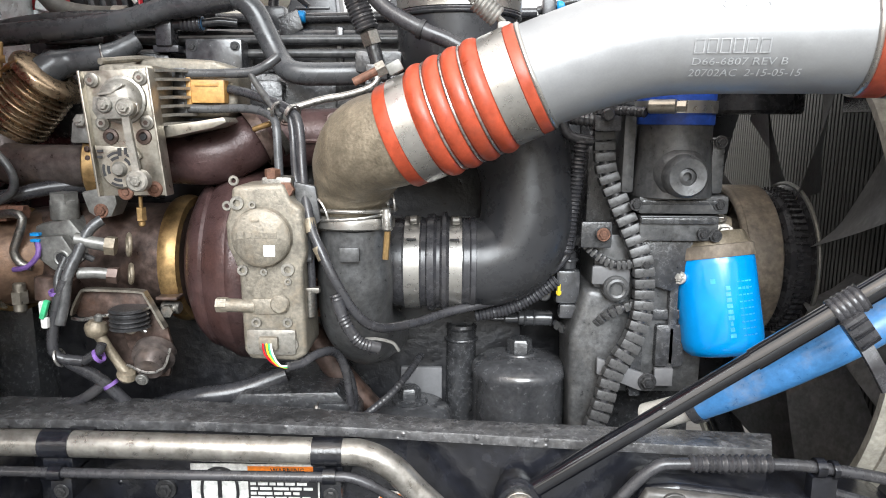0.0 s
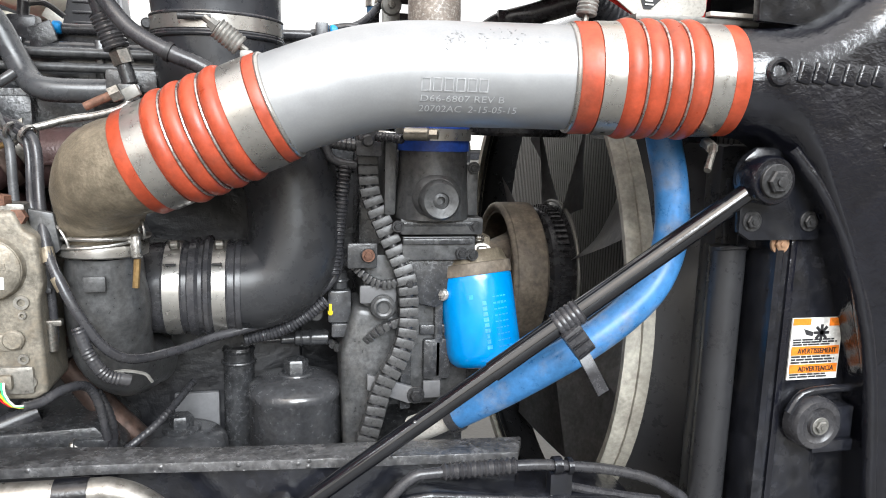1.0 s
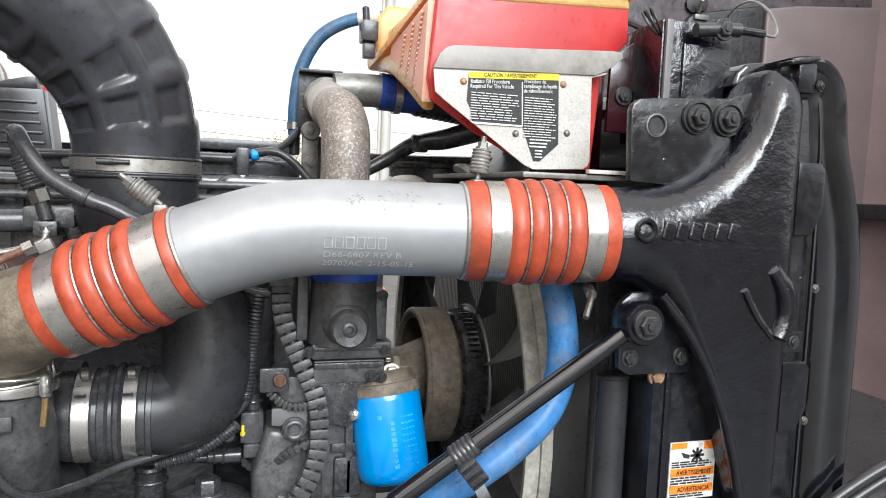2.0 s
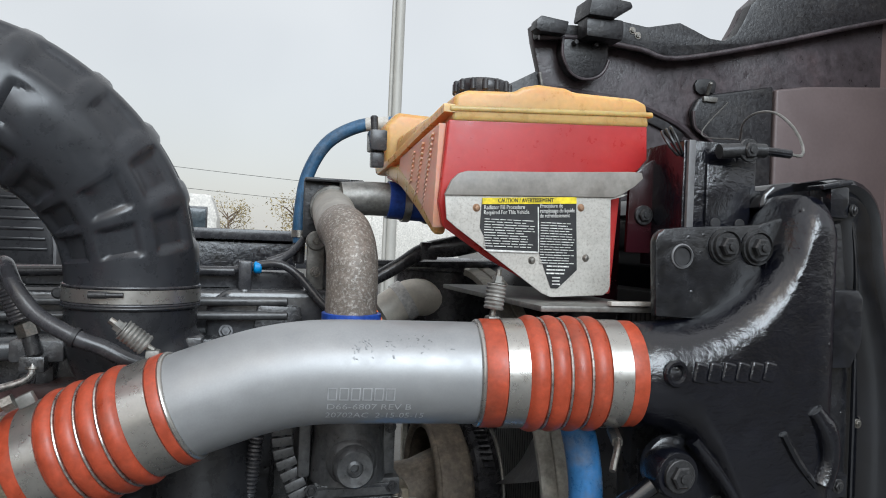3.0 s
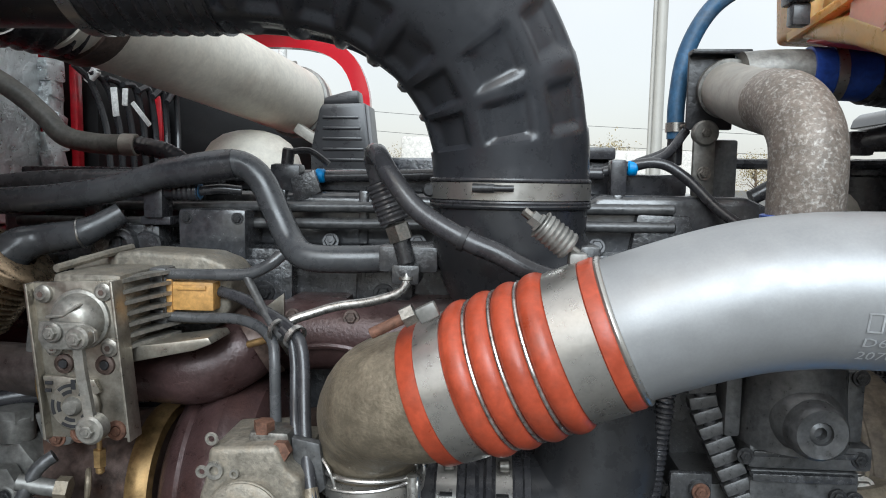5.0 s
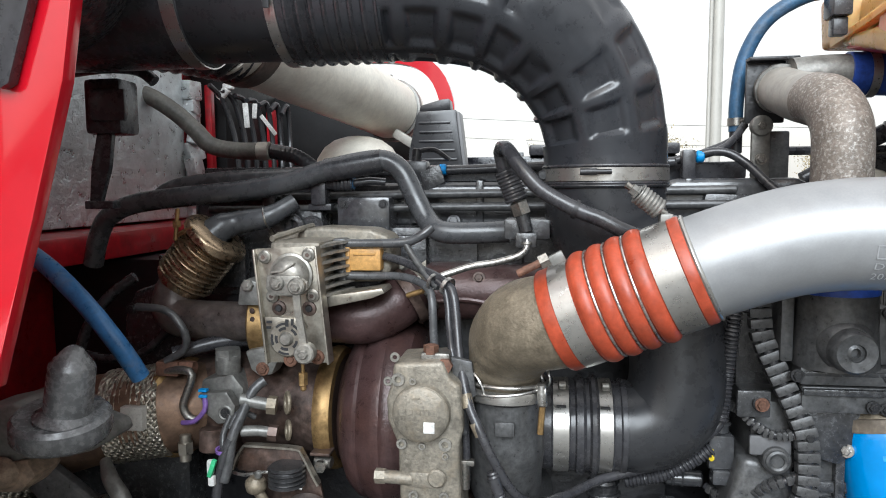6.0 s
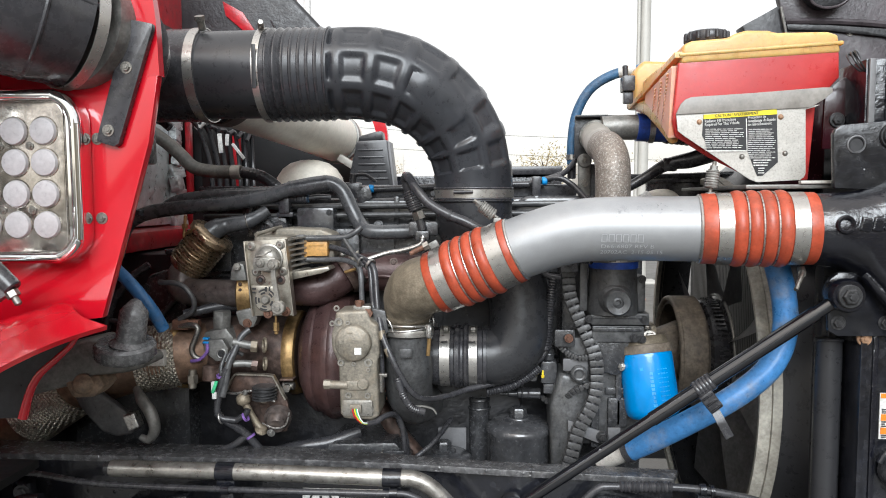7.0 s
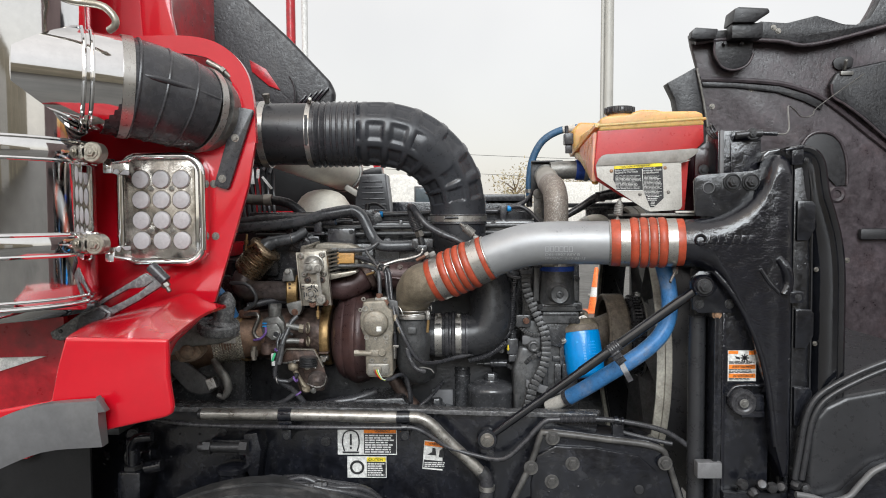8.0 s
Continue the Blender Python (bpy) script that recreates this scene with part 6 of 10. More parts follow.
def hot_pipes():
    t = thing("exhaust_gas_pipe", "brown heat-stained pipe with ribbed bellows and a gold flange", "pipe", (-0.5, 0.92, 1.28))
    part("pipe", sweep([(-0.586, 0.945, 1.392), (-0.600, 0.941, 1.374), (-0.610, 0.935, 1.352), (-0.609, 0.930, 1.335), (-0.597, 0.926, 1.324), (-0.572, 0.922, 1.319), (-0.536, 0.918, 1.319), (-0.44, 0.905, 1.320)], [0.029, 0.030, 0.0315, 0.0315, 0.0305, 0.0295, 0.029, 0.0285], 32, 0.005), HEATP, t)
    part("bellows", sweep([(-0.599, 0.945, 1.377), (-0.575, 0.945, 1.405), (-0.552, 0.945, 1.431)], 0.0395, 36, 0.0010, ripple=(0.0055, 0.0078)), BELLOW, t, "heat-tinted ribbed bellows")
    part("bellows_cuff", lathe([(0.028, -0.008), (0.036, -0.007), (0.041, 0.0), (0.041, 0.006), (0.034, 0.008)], (-0.602, 0.945, 1.3735), (0.65, -0.05, 0.76), 32), BELLOW, t)
    b = part("bellows_clamp", lathe([(0.022, 0.012), (0.038, 0.011), (0.047, 0.008), (0.050, 0.004), (0.050, -0.004), (0.045, -0.007), (0.038, -0.007)], (-0.546, 0.944, 1.438), (0.65, -0.05, 0.76), 40), BELLOW, t)
    part("clamp_stud", merge(cyl((-0.597, 0.920, 1.436), (-0.594, 0.925, 1.484), 0.0032), lathe([(0, 0), (0.0065, 0), (0.0065, 0.01), (0, 0.01)], (-0.5955, 0.923, 1.456), (0, 0, 1), 6), sweep([(-0.590, 0.918, 1.446), (-0.575, 0.908, 1.452), (-0.560, 0.903, 1.456)], 0.0035, 8)), BRONZE, b)
    part("upper_pipe", sweep([(-0.553, 0.945, 1.440), (-0.540, 0.950, 1.453), (-0.517, 0.960, 1.461), (-0.476, 0.965, 1.468), (-0.453, 0.975, 1.480), (-0.436, 0.985, 1.492)], [0.026, 0.022, 0.018, 0.0165, 0.014, 0.013], 20, 0.005), HOSE, t, "black upper pipe")
    part("wire_ring", torus((-0.474, 0.965, 1.4685), (1, 0.2, 0.25), 0.0172, 0.0014, 28, 6), WIRE, t, "bright wire ring")
    part("flange", lathe([(0.030, -0.016), (0.043, -0.016), (0.047, -0.013), (0.047, 0.013), (0.043, 0.016), (0.030, 0.016)], (-0.455, 0.905, 1.320), (1, 0.1, 0), 40), BRONZE, t, "gold heat-tinted flange")
    part("flange_ear", prism([(-0.478, 1.352), (-0.474, 1.378), (-0.462, 1.390), (-0.448, 1.385), (-0.442, 1.352)], 0.862, 0.90, 0.004), PIPEG, t)
    part("flange_ear", prism([(-0.466, 1.290), (-0.458, 1.264), (-0.446, 1.255), (-0.428, 1.258), (-0.42, 1.275), (-0.422, 1.30)], 0.855, 0.89, 0.004), PIPEG, t)
    bolt((-0.461, 0.862, 1.380), (0, -1, 0.2), 0.0085, t, ALU2, False)
    bolt((-0.441, 0.855, 1.266), (0, -1, 0), 0.0065, t, RBOLT)
    for z in (1.333, 1.318, 1.345):
        part("rivet", lathe([(0, -0.002), (0.003, -0.0015), (0.004, 0)], (-0.456, 0.8605, z), (0, 1, 0), 12), RUST2, t)
    part("ring_seam", torus((-0.432, 0.905, 1.320), (1, 0.1, 0), 0.040, 0.003, 36, 8), RUST2, t)
    part("manifold_clamp", band((-0.245, 0.905, 1.362), (0.8, 0.35, 0.5), 0.0385, 0.014, 0.003, 28), RUST2, t, "rusted clamp")
    part("clamp_pin", cyl((-0.238, 0.848, 1.371), (-0.213, 0.842, 1.379), 0.0036), BRONZE, t)
    u = thing("exhaust_manifold", "rusted iron exhaust manifold along the cylinder head", "manifold", (-0.15, 0.95, 1.30))
    part("crossover", sweep([(-0.42, 0.885, 1.33), (-0.36, 0.885, 1.332), (-0.30, 0.885, 1.336), (-0.262, 0.90, 1.352), (-0.235, 0.92, 1.375)], [0.032, 0.033, 0.037, 0.036, 0.030], 28, 0.006), RUST, u)
    part("seam", sweep([(-0.335, 0.8525, 1.326), (-0.30, 0.849, 1.331), (-0.27, 0.864, 1.345)], 0.0012, 6), RUST, u)
    part("log", sweep([(-0.28, 0.965, 1.355), (-0.15, 0.96, 1.360), (0.0, 0.96, 1.360), (0.16, 0.965, 1.355)], 0.040, 24), RUST, u)
    for x in (-0.20, -0.06, 0.08):
        part("port", box(x - 0.035, x + 0.035, 0.95, 1.04, 1.325, 1.398, 0.008), RUST, u)
    part("rib", sweep([(-0.21, 0.92, 1.352), (-0.17, 0.918, 1.356), (-0.13, 0.918, 1.35)], 0.004, 8), RUST, u)
    part("band", band((-0.235, 0.925, 1.368), (0.7, 0.4, 0.55), 0.036, 0.010, 0.002, 28), BOLT, u)
    for x, z in ((-0.215, 1.385), (-0.15, 1.385), (-0.145, 1.325), (0.02, 1.385), (-0.225, 1.35)):
        bolt((x, 0.928, z), (0, -1, 0.2), 0.0062, u, RUST2)
    part("heat_plate", prism([(-0.33, 1.40), (-0.265, 1.405), (-0.245, 1.395), (-0.225, 1.41), (-0.225, 1.38), (-0.30, 1.378)], 0.93, 0.934, 0.001), PLATE, u)


hot_pipes()


# ---- exhaust brake and down pipe ----
def exhaust_pipe():
    t = thing("exhaust_down_pipe", "brown cast exhaust pipe with woven metal wraps", "exhaust pipe", (-0.8, 0.94, 1.05))
    c = [(-0.56, 0.925, 1.192), (-0.62, 0.890, 1.190), (-0.68, 0.880, 1.182), (-0.77, 0.885, 1.158), (-0.85, 0.895, 1.118), (-0.95, 0.90, 1.05), (-1.05, 0.92, 0.96)]
    part("pipe", sweep(c, [0.064, 0.063, 0.064, 0.068, 0.064, 0.062, 0.062], 36, 0.01), EXPIPE, t)
    w = part("wrap", sweep([(-0.602, 0.898, 1.191), (-0.68, 0.880, 1.182)], 0.0665, 36, 0.003, ripple=(0.0022, 0.0075)), WOVEN, t, "woven metal heat wrap")
    part("wrap_tag", box(-0.632, -0.600, 0.818, 0.832, 1.184, 1.217, 0.002), SIGN, w, "pale square tag")
    part("wrap", sweep([(-0.828, 0.892, 1.130), (-0.88, 0.897, 1.098), (-0.94, 0.900, 1.058)], 0.068, 36, 0.003, ripple=(0.0022, 0.0075)), WOVEN, t, "woven metal heat wrap")
    part("wrap_collar", lathe([(0.066, -0.01), (0.0725, -0.006), (0.0735, 0.0), (0.0725, 0.006), (0.066, 0.01)], (-0.588, 0.905, 1.192), (1, -0.35, 0), 36), BRONZE, t)
    part("boss", merge(cyl((-0.79, 0.87, 1.125), (-0.792, 0.850, 1.12), 0.022), cyl((-0.79, 0.855, 1.121), (-0.792, 0.845, 1.119), 0.011)), EXH, t)
    arm = part("bracket_arm", prism([(-0.790, 1.128), (-0.772, 1.140), (-0.742, 1.134), (-0.705, 1.108), (-0.682, 1.090), (-0.660, 1.084), (-0.654, 1.060), (-0.672, 1.045), (-0.702, 1.040), (-0.732, 1.050), (-0.758, 1.078), (-0.778, 1.102)], 0.812, 0.832, 0.006, 3), GREYC, t, "grey cast bracket arm")
    part("chrome_end", rounded(prism([(-0.678, 1.089), (-0.654, 1.096), (-0.643, 1.067), (-0.666, 1.058)], 0.792, 0.816, 0.003), 0.002, 2), WIRE, arm, "bright worn steel end")
    part("bracket_hook", sweep([(-0.665, 0.83, 1.135), (-0.645, 0.81, 1.118), (-0.622, 0.80, 1.094), (-0.615, 0.80, 1.062), (-0.628, 0.80, 1.040), (-0.645, 0.80, 1.046)], [0.008, 0.011, 0.012, 0.011, 0.009, 0.006], 12), PIPEG, t)
    return t


exhaust_pipe()


def exhaust_brake():
    t = thing("exhaust_brake_valve", "heat-browned exhaust brake valve with springs, levers and sensors", "valve", (-0.45, 0.87, 1.08))
    part("body", merge(lathe([(0.06, -0.03), (0.074, -0.028), (0.076, 0.028), (0.06, 0.03)], (-0.515, 0.945, 1.190), (1, 0, 0), 36), box(-0.56, -0.49, 0.868, 0.91, 1.155, 1.225, 0.010)), RUST2, t)
    part("head", merge(prism([(-0.538, 1.245), (-0.49, 1.255), (-0.475, 1.235), (-0.47, 1.20), (-0.495, 1.185), (-0.54, 1.20)], 0.865, 0.92, 0.008), cyl((-0.505, 0.885, 1.25), (-0.505, 0.885, 1.278), 0.018), lathe([(0, 0), (0.019, 0), (0.019, 0.014), (0, 0.016)], (-0.505, 0.885, 1.272), (0, 0, 1), 6)), PIPEG, t)
    part("sensor_cover", merge(prism([(-0.53, 1.232), (-0.49, 1.235), (-0.478, 1.215), (-0.482, 1.192), (-0.505, 1.188), (-0.525, 1.205)], 0.845, 0.862, 0.004), torus((-0.493, 0.847, 1.205), (0, 1, 0), 0.009, 0.003, 20, 8)), PIPEG, t)
    bolt((-0.493, 0.846, 1.205), (0, -1, 0), 0.0058, t, DBOLT)
    part("copper_boss", merge(cyl((-0.535, 0.865, 1.160), (-0.485, 0.860, 1.160), 0.0155), cyl((-0.52, 0.86, 1.178), (-0.52, 0.858, 1.146), 0.018)), RUST2, t)
    part("fitting", merge(cyl((-0.558, 0.855, 1.17), (-0.558, 0.852, 1.13), 0.008), lathe([(0, 0), (0.011, 0), (0.011, 0.016), (0, 0.016)], (-0.558, 0.854, 1.158), (0, 0, -1), 6)), PLATE, t)
    part("steel_pipe", sweep([(-0.585, 0.86, 1.258), (-0.555, 0.852, 1.262), (-0.542, 0.850, 1.256), (-0.548, 0.849, 1.235), (-0.556, 0.848, 1.212), (-0.548, 0.848, 1.196), (-0.535, 0.85, 1.192)], 0.0058, 12), BOLT, t)
    part("elbow_block", merge(box(-0.60, -0.565, 0.855, 0.88, 1.250, 1.272, 0.005), lathe([(0, 0), (0.010, 0), (0.010, 0.02), (0, 0.02)], (-0.565, 0.865, 1.262), (1, 0, 0), 6)), RBOLT, t)
    part("purple_tie", sweep([(-0.555, 0.842, 1.19), (-0.535, 0.838, 1.194), (-0.52, 0.84, 1.21), (-0.522, 0.845, 1.225)], 0.0035, 8), PURPLE, t, "purple plastic tie")
    part("blue_ring", merge(box(-0.530, -0.518, 0.842, 0.850, 1.226, 1.230, 0.001), box(-0.530, -0.518, 0.842, 0.850, 1.234, 1.238, 0.001)), CLIPB, t, "blue plastic ring")
    # sensors on the outlet pipe
    for z, r, k in ((1.226, 0.0092, 0), (1.188, 0.0080, 1)):
        s = part("sensor", sweep([(-0.414, 0.824, z), (-0.434, 0.819, z + 0.004), (-0.456, 0.814, z + 0.010 - 0.006 * k)], r * 0.9, 14), PIPEG, t)
        part("sensor_nut", lathe([(0, 0), (r * 1.35, 0), (r * 1.35, 0.012), (0, 0.014)], (-0.411, 0.826, z - 0.001), (-1, -0.2, 0.12), 6), RUST2 if k else TAN, s)
        part("sensor_ring", torus((-0.402, 0.842, z - 0.002), (-1, -0.6, 0.1), r * 1.45, 0.0028, 24, 8), TAN, s)
    # spring lever assembly
    y = 0.835
    br = part("spring_bracket", merge(prism([(-0.476, 1.136), (-0.460, 1.166), (-0.384, 1.164), (-0.374, 1.150), (-0.357, 1.118), (-0.350, 1.082), (-0.358, 1.05), (-0.39, 1.045), (-0.41, 1.09), (-0.42, 1.128), (-0.45, 1.128), (-0.472, 1.129)], y, y + 0.006, 0.0015)), RUST2, t)
    part("bracket_edge", sweep([(-0.476, y - 0.004, 1.134), (-0.472, y - 0.004, 1.146), (-0.462, y - 0.004, 1.164), (-0.455, y - 0.004, 1.1675), (-0.42, y - 0.004, 1.167), (-0.386, y - 0.004, 1.1655), (-0.379, y - 0.004, 1.160), (-0.364, y - 0.004, 1.130), (-0.357, y - 0.004, 1.117)], 0, 4, 0.01, section=flat_section(0.003, 0.012), up=(0, -1, 0)), PLATE, br)
    part("back_plate", prism([(-0.474, 1.139), (-0.458, 1.162), (-0.392, 1.161), (-0.365, 1.117), (-0.361, 1.067), (-0.373, 1.055), (-0.427, 1.046), (-0.442, 1.097), (-0.469, 1.127)], y + 0.008, y + 0.012, 0.001), RUST2, br, "rusted back plate")
    part("spring", sweep([(-0.396, y - 0.018, 1.148), (-0.396, y - 0.018, 1.122)], 0.0215, 28, 0.0009, ripple=(0.0035, 0.0058)), DBOLT, br, "coiled steel spring")
    part("spring_arm", sweep([(-0.474, y - 0.010, 1.130), (-0.455, y - 0.018, 1.131), (-0.425, y - 0.022, 1.138), (-0.408, y - 0.022, 1.137), (-0.385, y - 0.022, 1.122), (-0.375, y - 0.02, 1.117)], 0.0024, 8), WIRE, br)
    part("link_rod", sweep([(-0.434, y - 0.024, 1.113), (-0.424, y - 0.024, 1.096), (-0.412, y - 0.024, 1.076), (-0.404, y - 0.024, 1.064)], [0.0075, 0.0060, 0.0060, 0.0075], 12), TAN, br)
    part("ball_joint", lathe([(0, -0.012), (0.010, -0.010), (0.0145, -0.002), (0.0145, 0.003), (0.010, 0.010), (0, 0.012)], (-0.437, y - 0.024, 1.121), (0.3, 0.1, 1), 20), TAN, br)
    part("joint_stud", cyl((-0.434, y - 0.024, 1.130), (-0.432, y - 0.024, 1.140), 0.005), PIPEG, br)
    part("ball_joint", lathe([(0, -0.009), (0.009, -0.007), (0.013, 0.0), (0.009, 0.007), (0, 0.009)], (-0.402, y - 0.024, 1.060), (0.5, -0.4, 1), 20), TAN, br)
    part("drum", lathe([(0, -0.034), (0.016, -0.033), (0.021, -0.024), (0.021, -0.014), (0.027, -0.012), (0.027, 0)], (-0.374, y, 1.084), (-0.1, 0.9, 0.45), 28), HEATP, br)
    part("drum_clip", sweep([(-0.398, y - 0.03, 1.076), (-0.372, y - 0.034, 1.067), (-0.352, y - 0.03, 1.072), (-0.346, y - 0.02, 1.095)], 0.0018, 6), WIRE, br)
    bolt((-0.402, y - 0.006, 1.118), (0, -1, 0), 0.0065, t, PLATE)
    bolt((-0.381, y - 0.03, 1.056), (0, -1, -0.3), 0.0055, t, PIPEG)
    # loom with ties
    h = thing("sensor_wiring", "black sensor wiring with purple ties and a white plug", "wiring harness", (-0.47, 0.82, 1.05))
    part("cable", sweep([(-0.455, 0.850, 1.236), (-0.468, 0.842, 1.225), (-0.480, 0.832, 1.195), (-0.490, 0.822, 1.168), (-0.494, 0.817, 1.135), (-0.500, 0.813, 1.110)], 0.0068, 12), GREYC, h, "shiny grey cable")
    part("cable", sweep([(-0.492, 0.820, 1.165), (-0.502, 0.815, 1.135), (-0.510, 0.812, 1.090), (-0.505, 0.812, 1.068), (-0.475, 0.815, 1.062)], 0.0068, 12), RUBBER, h)
    part("cable", sweep([(-0.50, 0.84, 1.19), (-0.507, 0.83, 1.165), (-0.503, 0.822, 1.15)], 0.0045, 10), LOOM, h)
    part("cable", sweep([(-0.47, 0.85, 1.185), (-0.488, 0.84, 1.195), (-0.498, 0.832, 1.175)], 0.004, 10), LOOM, h)
    part("cable", sweep([(-0.50, 0.815, 1.065), (-0.48, 0.82, 1.05), (-0.46, 0.83, 1.03), (-0.44, 0.84, 1.0), (-0.42, 0.85, 0.97)], 0.008, 10), RUBBER, h)
    part("cable", sweep([(-0.475, 0.815, 1.062), (-0.455, 0.815, 1.075), (-0.45, 0.815, 1.085)], 0.006, 10), RUBBER, h)
    part("cable", sweep([(-0.455, 0.83, 1.03), (-0.49, 0.83, 1.005), (-0.53, 0.83, 0.99)], 0.007, 10), RUBBER, h)
    for p, d in (((-0.503, 0.820, 1.150), (0, -0.2, 1)), ((-0.455, 0.815, 1.070), (1, 0, 0.6)), ((-0.452, 0.832, 1.025), (0.6, 0, -1))):
        part("purple_tie", band(p, d, 0.0078, 0.0045, 0.002, 16), PURPLE, h, "purple plastic tie")
    part("white_plug", merge(box(-0.518, -0.510, 0.802, 0.810, 1.122, 1.142, 0.003), box(-0.516, -0.507, 0.80, 0.808, 1.108, 1.122, 0.003)), WHITE, h, "white plastic plug")
    part("green_tape", moved(box(-0.003, 0.003, -0.004, 0.002, -0.012, 0.012, 0.001), pose(-0.510, 0.803, 1.132, 0, 20, 0)), GREEN, h, "green tape")
    part("tie_ring", torus((-0.503, 0.812, 1.068), (1, 0, 0.3), 0.011, 0.0018, 20, 6), WIRE, h)
    shift(h, 0.028, -0.022, 0.022)


exhaust_brake()


def low_left_pipes():
    t = thing("black_hose", "black hose curving below the turbocharger", "hose", (-0.35, 0.92, 0.95))
    part("hose", sweep([(-0.44, 0.90, 0.95), (-0.40, 0.88, 0.985), (-0.34, 0.87, 1.005), (-0.28, 0.88, 1.012), (-0.22, 0.90, 1.03)], 0.014, 14), RUBBER, t)
    part("hose", sweep([(-0.58, 0.87, 1.28), (-0.52, 0.90, 1.292), (-0.46, 0.93, 1.29), (-0.40, 0.96, 1.28)], 0.010, 12), RUBBER, t)
    u = thing("engine_mount_bracket", "dusty black cast bracket low on the engine side", "bracket", (-0.25, 0.88, 0.93))
    part("bracket", prism([(-0.36, 0.93), (-0.27, 1.02), (-0.14, 1.025), (-0.11, 0.99), (-0.11, 0.93)], 0.85, 0.98, 0.006), ENGINE, u)
    part("foot", box(-0.165, -0.115, 0.84, 0.87, 0.985, 1.012, 0.004), ENGINE, u)
    bolt((-0.165, 0.85, 0.998), (-1, -0.4, 0), 0.009, u, BOLT)
    v = thing("teal_connector", "small teal connector with orange seal on black wiring", "connector", (-0.12, 0.85, 0.98))
    part("wire", sweep([(-0.13, 0.83, 1.08), (-0.118, 0.83, 1.05), (-0.114, 0.83, 1.02), (-0.118, 0.83, 0.985)], 0.0055, 10, 0.002, ripple=(0.001, 0.006)), RUBBER, v)
    part("seal", box(-0.132, -0.108, 0.822, 0.836, 0.978, 0.984, 0.002), EXH, v)
    part("plug", cyl((-0.108, 0.825, 0.985), (-0.090, 0.82, 0.990), 0.0062), CLIPB, v, "teal plug")
    part("wire", sweep([(-0.10, 0.83, 1.0), (-0.07, 0.85, 1.02), (-0.05, 0.88, 1.035), (-0.03, 0.93, 1.05)], 0.0045, 10, 0.002, ripple=(0.001, 0.006)), RUBBER, v)
    w = thing("blue_fuel_hose", "blue rubber hose behind the red cowl panel", "hose", (-0.66, 0.80, 1.3))
    part("hose", sweep([(-0.78, 0.86, 1.42), (-0.72, 0.82, 1.402), (-0.66, 0.80, 1.360), (-0.615, 0.80, 1.305), (-0.60, 0.82, 1.26)], 0.0125, 14), BLUEH, w)
    part("grey_pipe", sweep([(-0.62, 0.85, 1.35), (-0.575, 0.85, 1.345), (-0.55, 0.85, 1.315), (-0.555, 0.855, 1.290), (-0.585, 0.86, 1.272)], 0.0055, 10), GREYC, w)


low_left_pipes()


def cab_rest():
    t = thing("hood_rest_bumper", "dusty black rubber hood rest on a cast bracket", "bumper", (-0.57, 0.66, 1.17))
    part("puck", lathe([(0, -0.027), (0.048, -0.026), (0.0515, -0.020), (0.0505, -0.004), (0.046, 0.001), (0, 0.003)], (-0.578, 0.633, 1.272), (0.10, -0.17, 1), 40), DRUBBER, t)
    part("post", lathe([(0.034, 0), (0.029, 0.004), (0.0245, 0.008), (0.0235, 0.058), (0.0215, 0.062), (0.009, 0.078), (0.004, 0.081), (0, 0.0815)], (-0.567, 0.628, 1.270), (0.22, -0.08, 1), 28), DRUBBER, t)
    part("bracket", prism([(-0.78, 1.225), (-0.715, 1.258), (-0.655, 1.272), (-0.600, 1.250), (-0.560, 1.236), (-0.556, 1.222), (-0.590, 1.212), (-0.645, 1.206), (-0.700, 1.186), (-0.78, 1.165)], 0.655, 0.735, 0.012, 3), PIPEG, t, "smooth grey cast bracket")
    part("bracket_web", prism([(-0.705, 1.195), (-0.640, 1.210), (-0.628, 1.190), (-0.650, 1.168), (-0.690, 1.165)], 0.652, 0.70, 0.008, 2), RUSTCAST, t, "brown rusted web")
    part("bolt_boss", lathe([(0, -0.014), (0.010, -0.013), (0.016, -0.008), (0.019, 0)], (-0.668, 0.652, 1.192), (0, 1, 0), 24), RUSTCAST, t)


cab_rest()


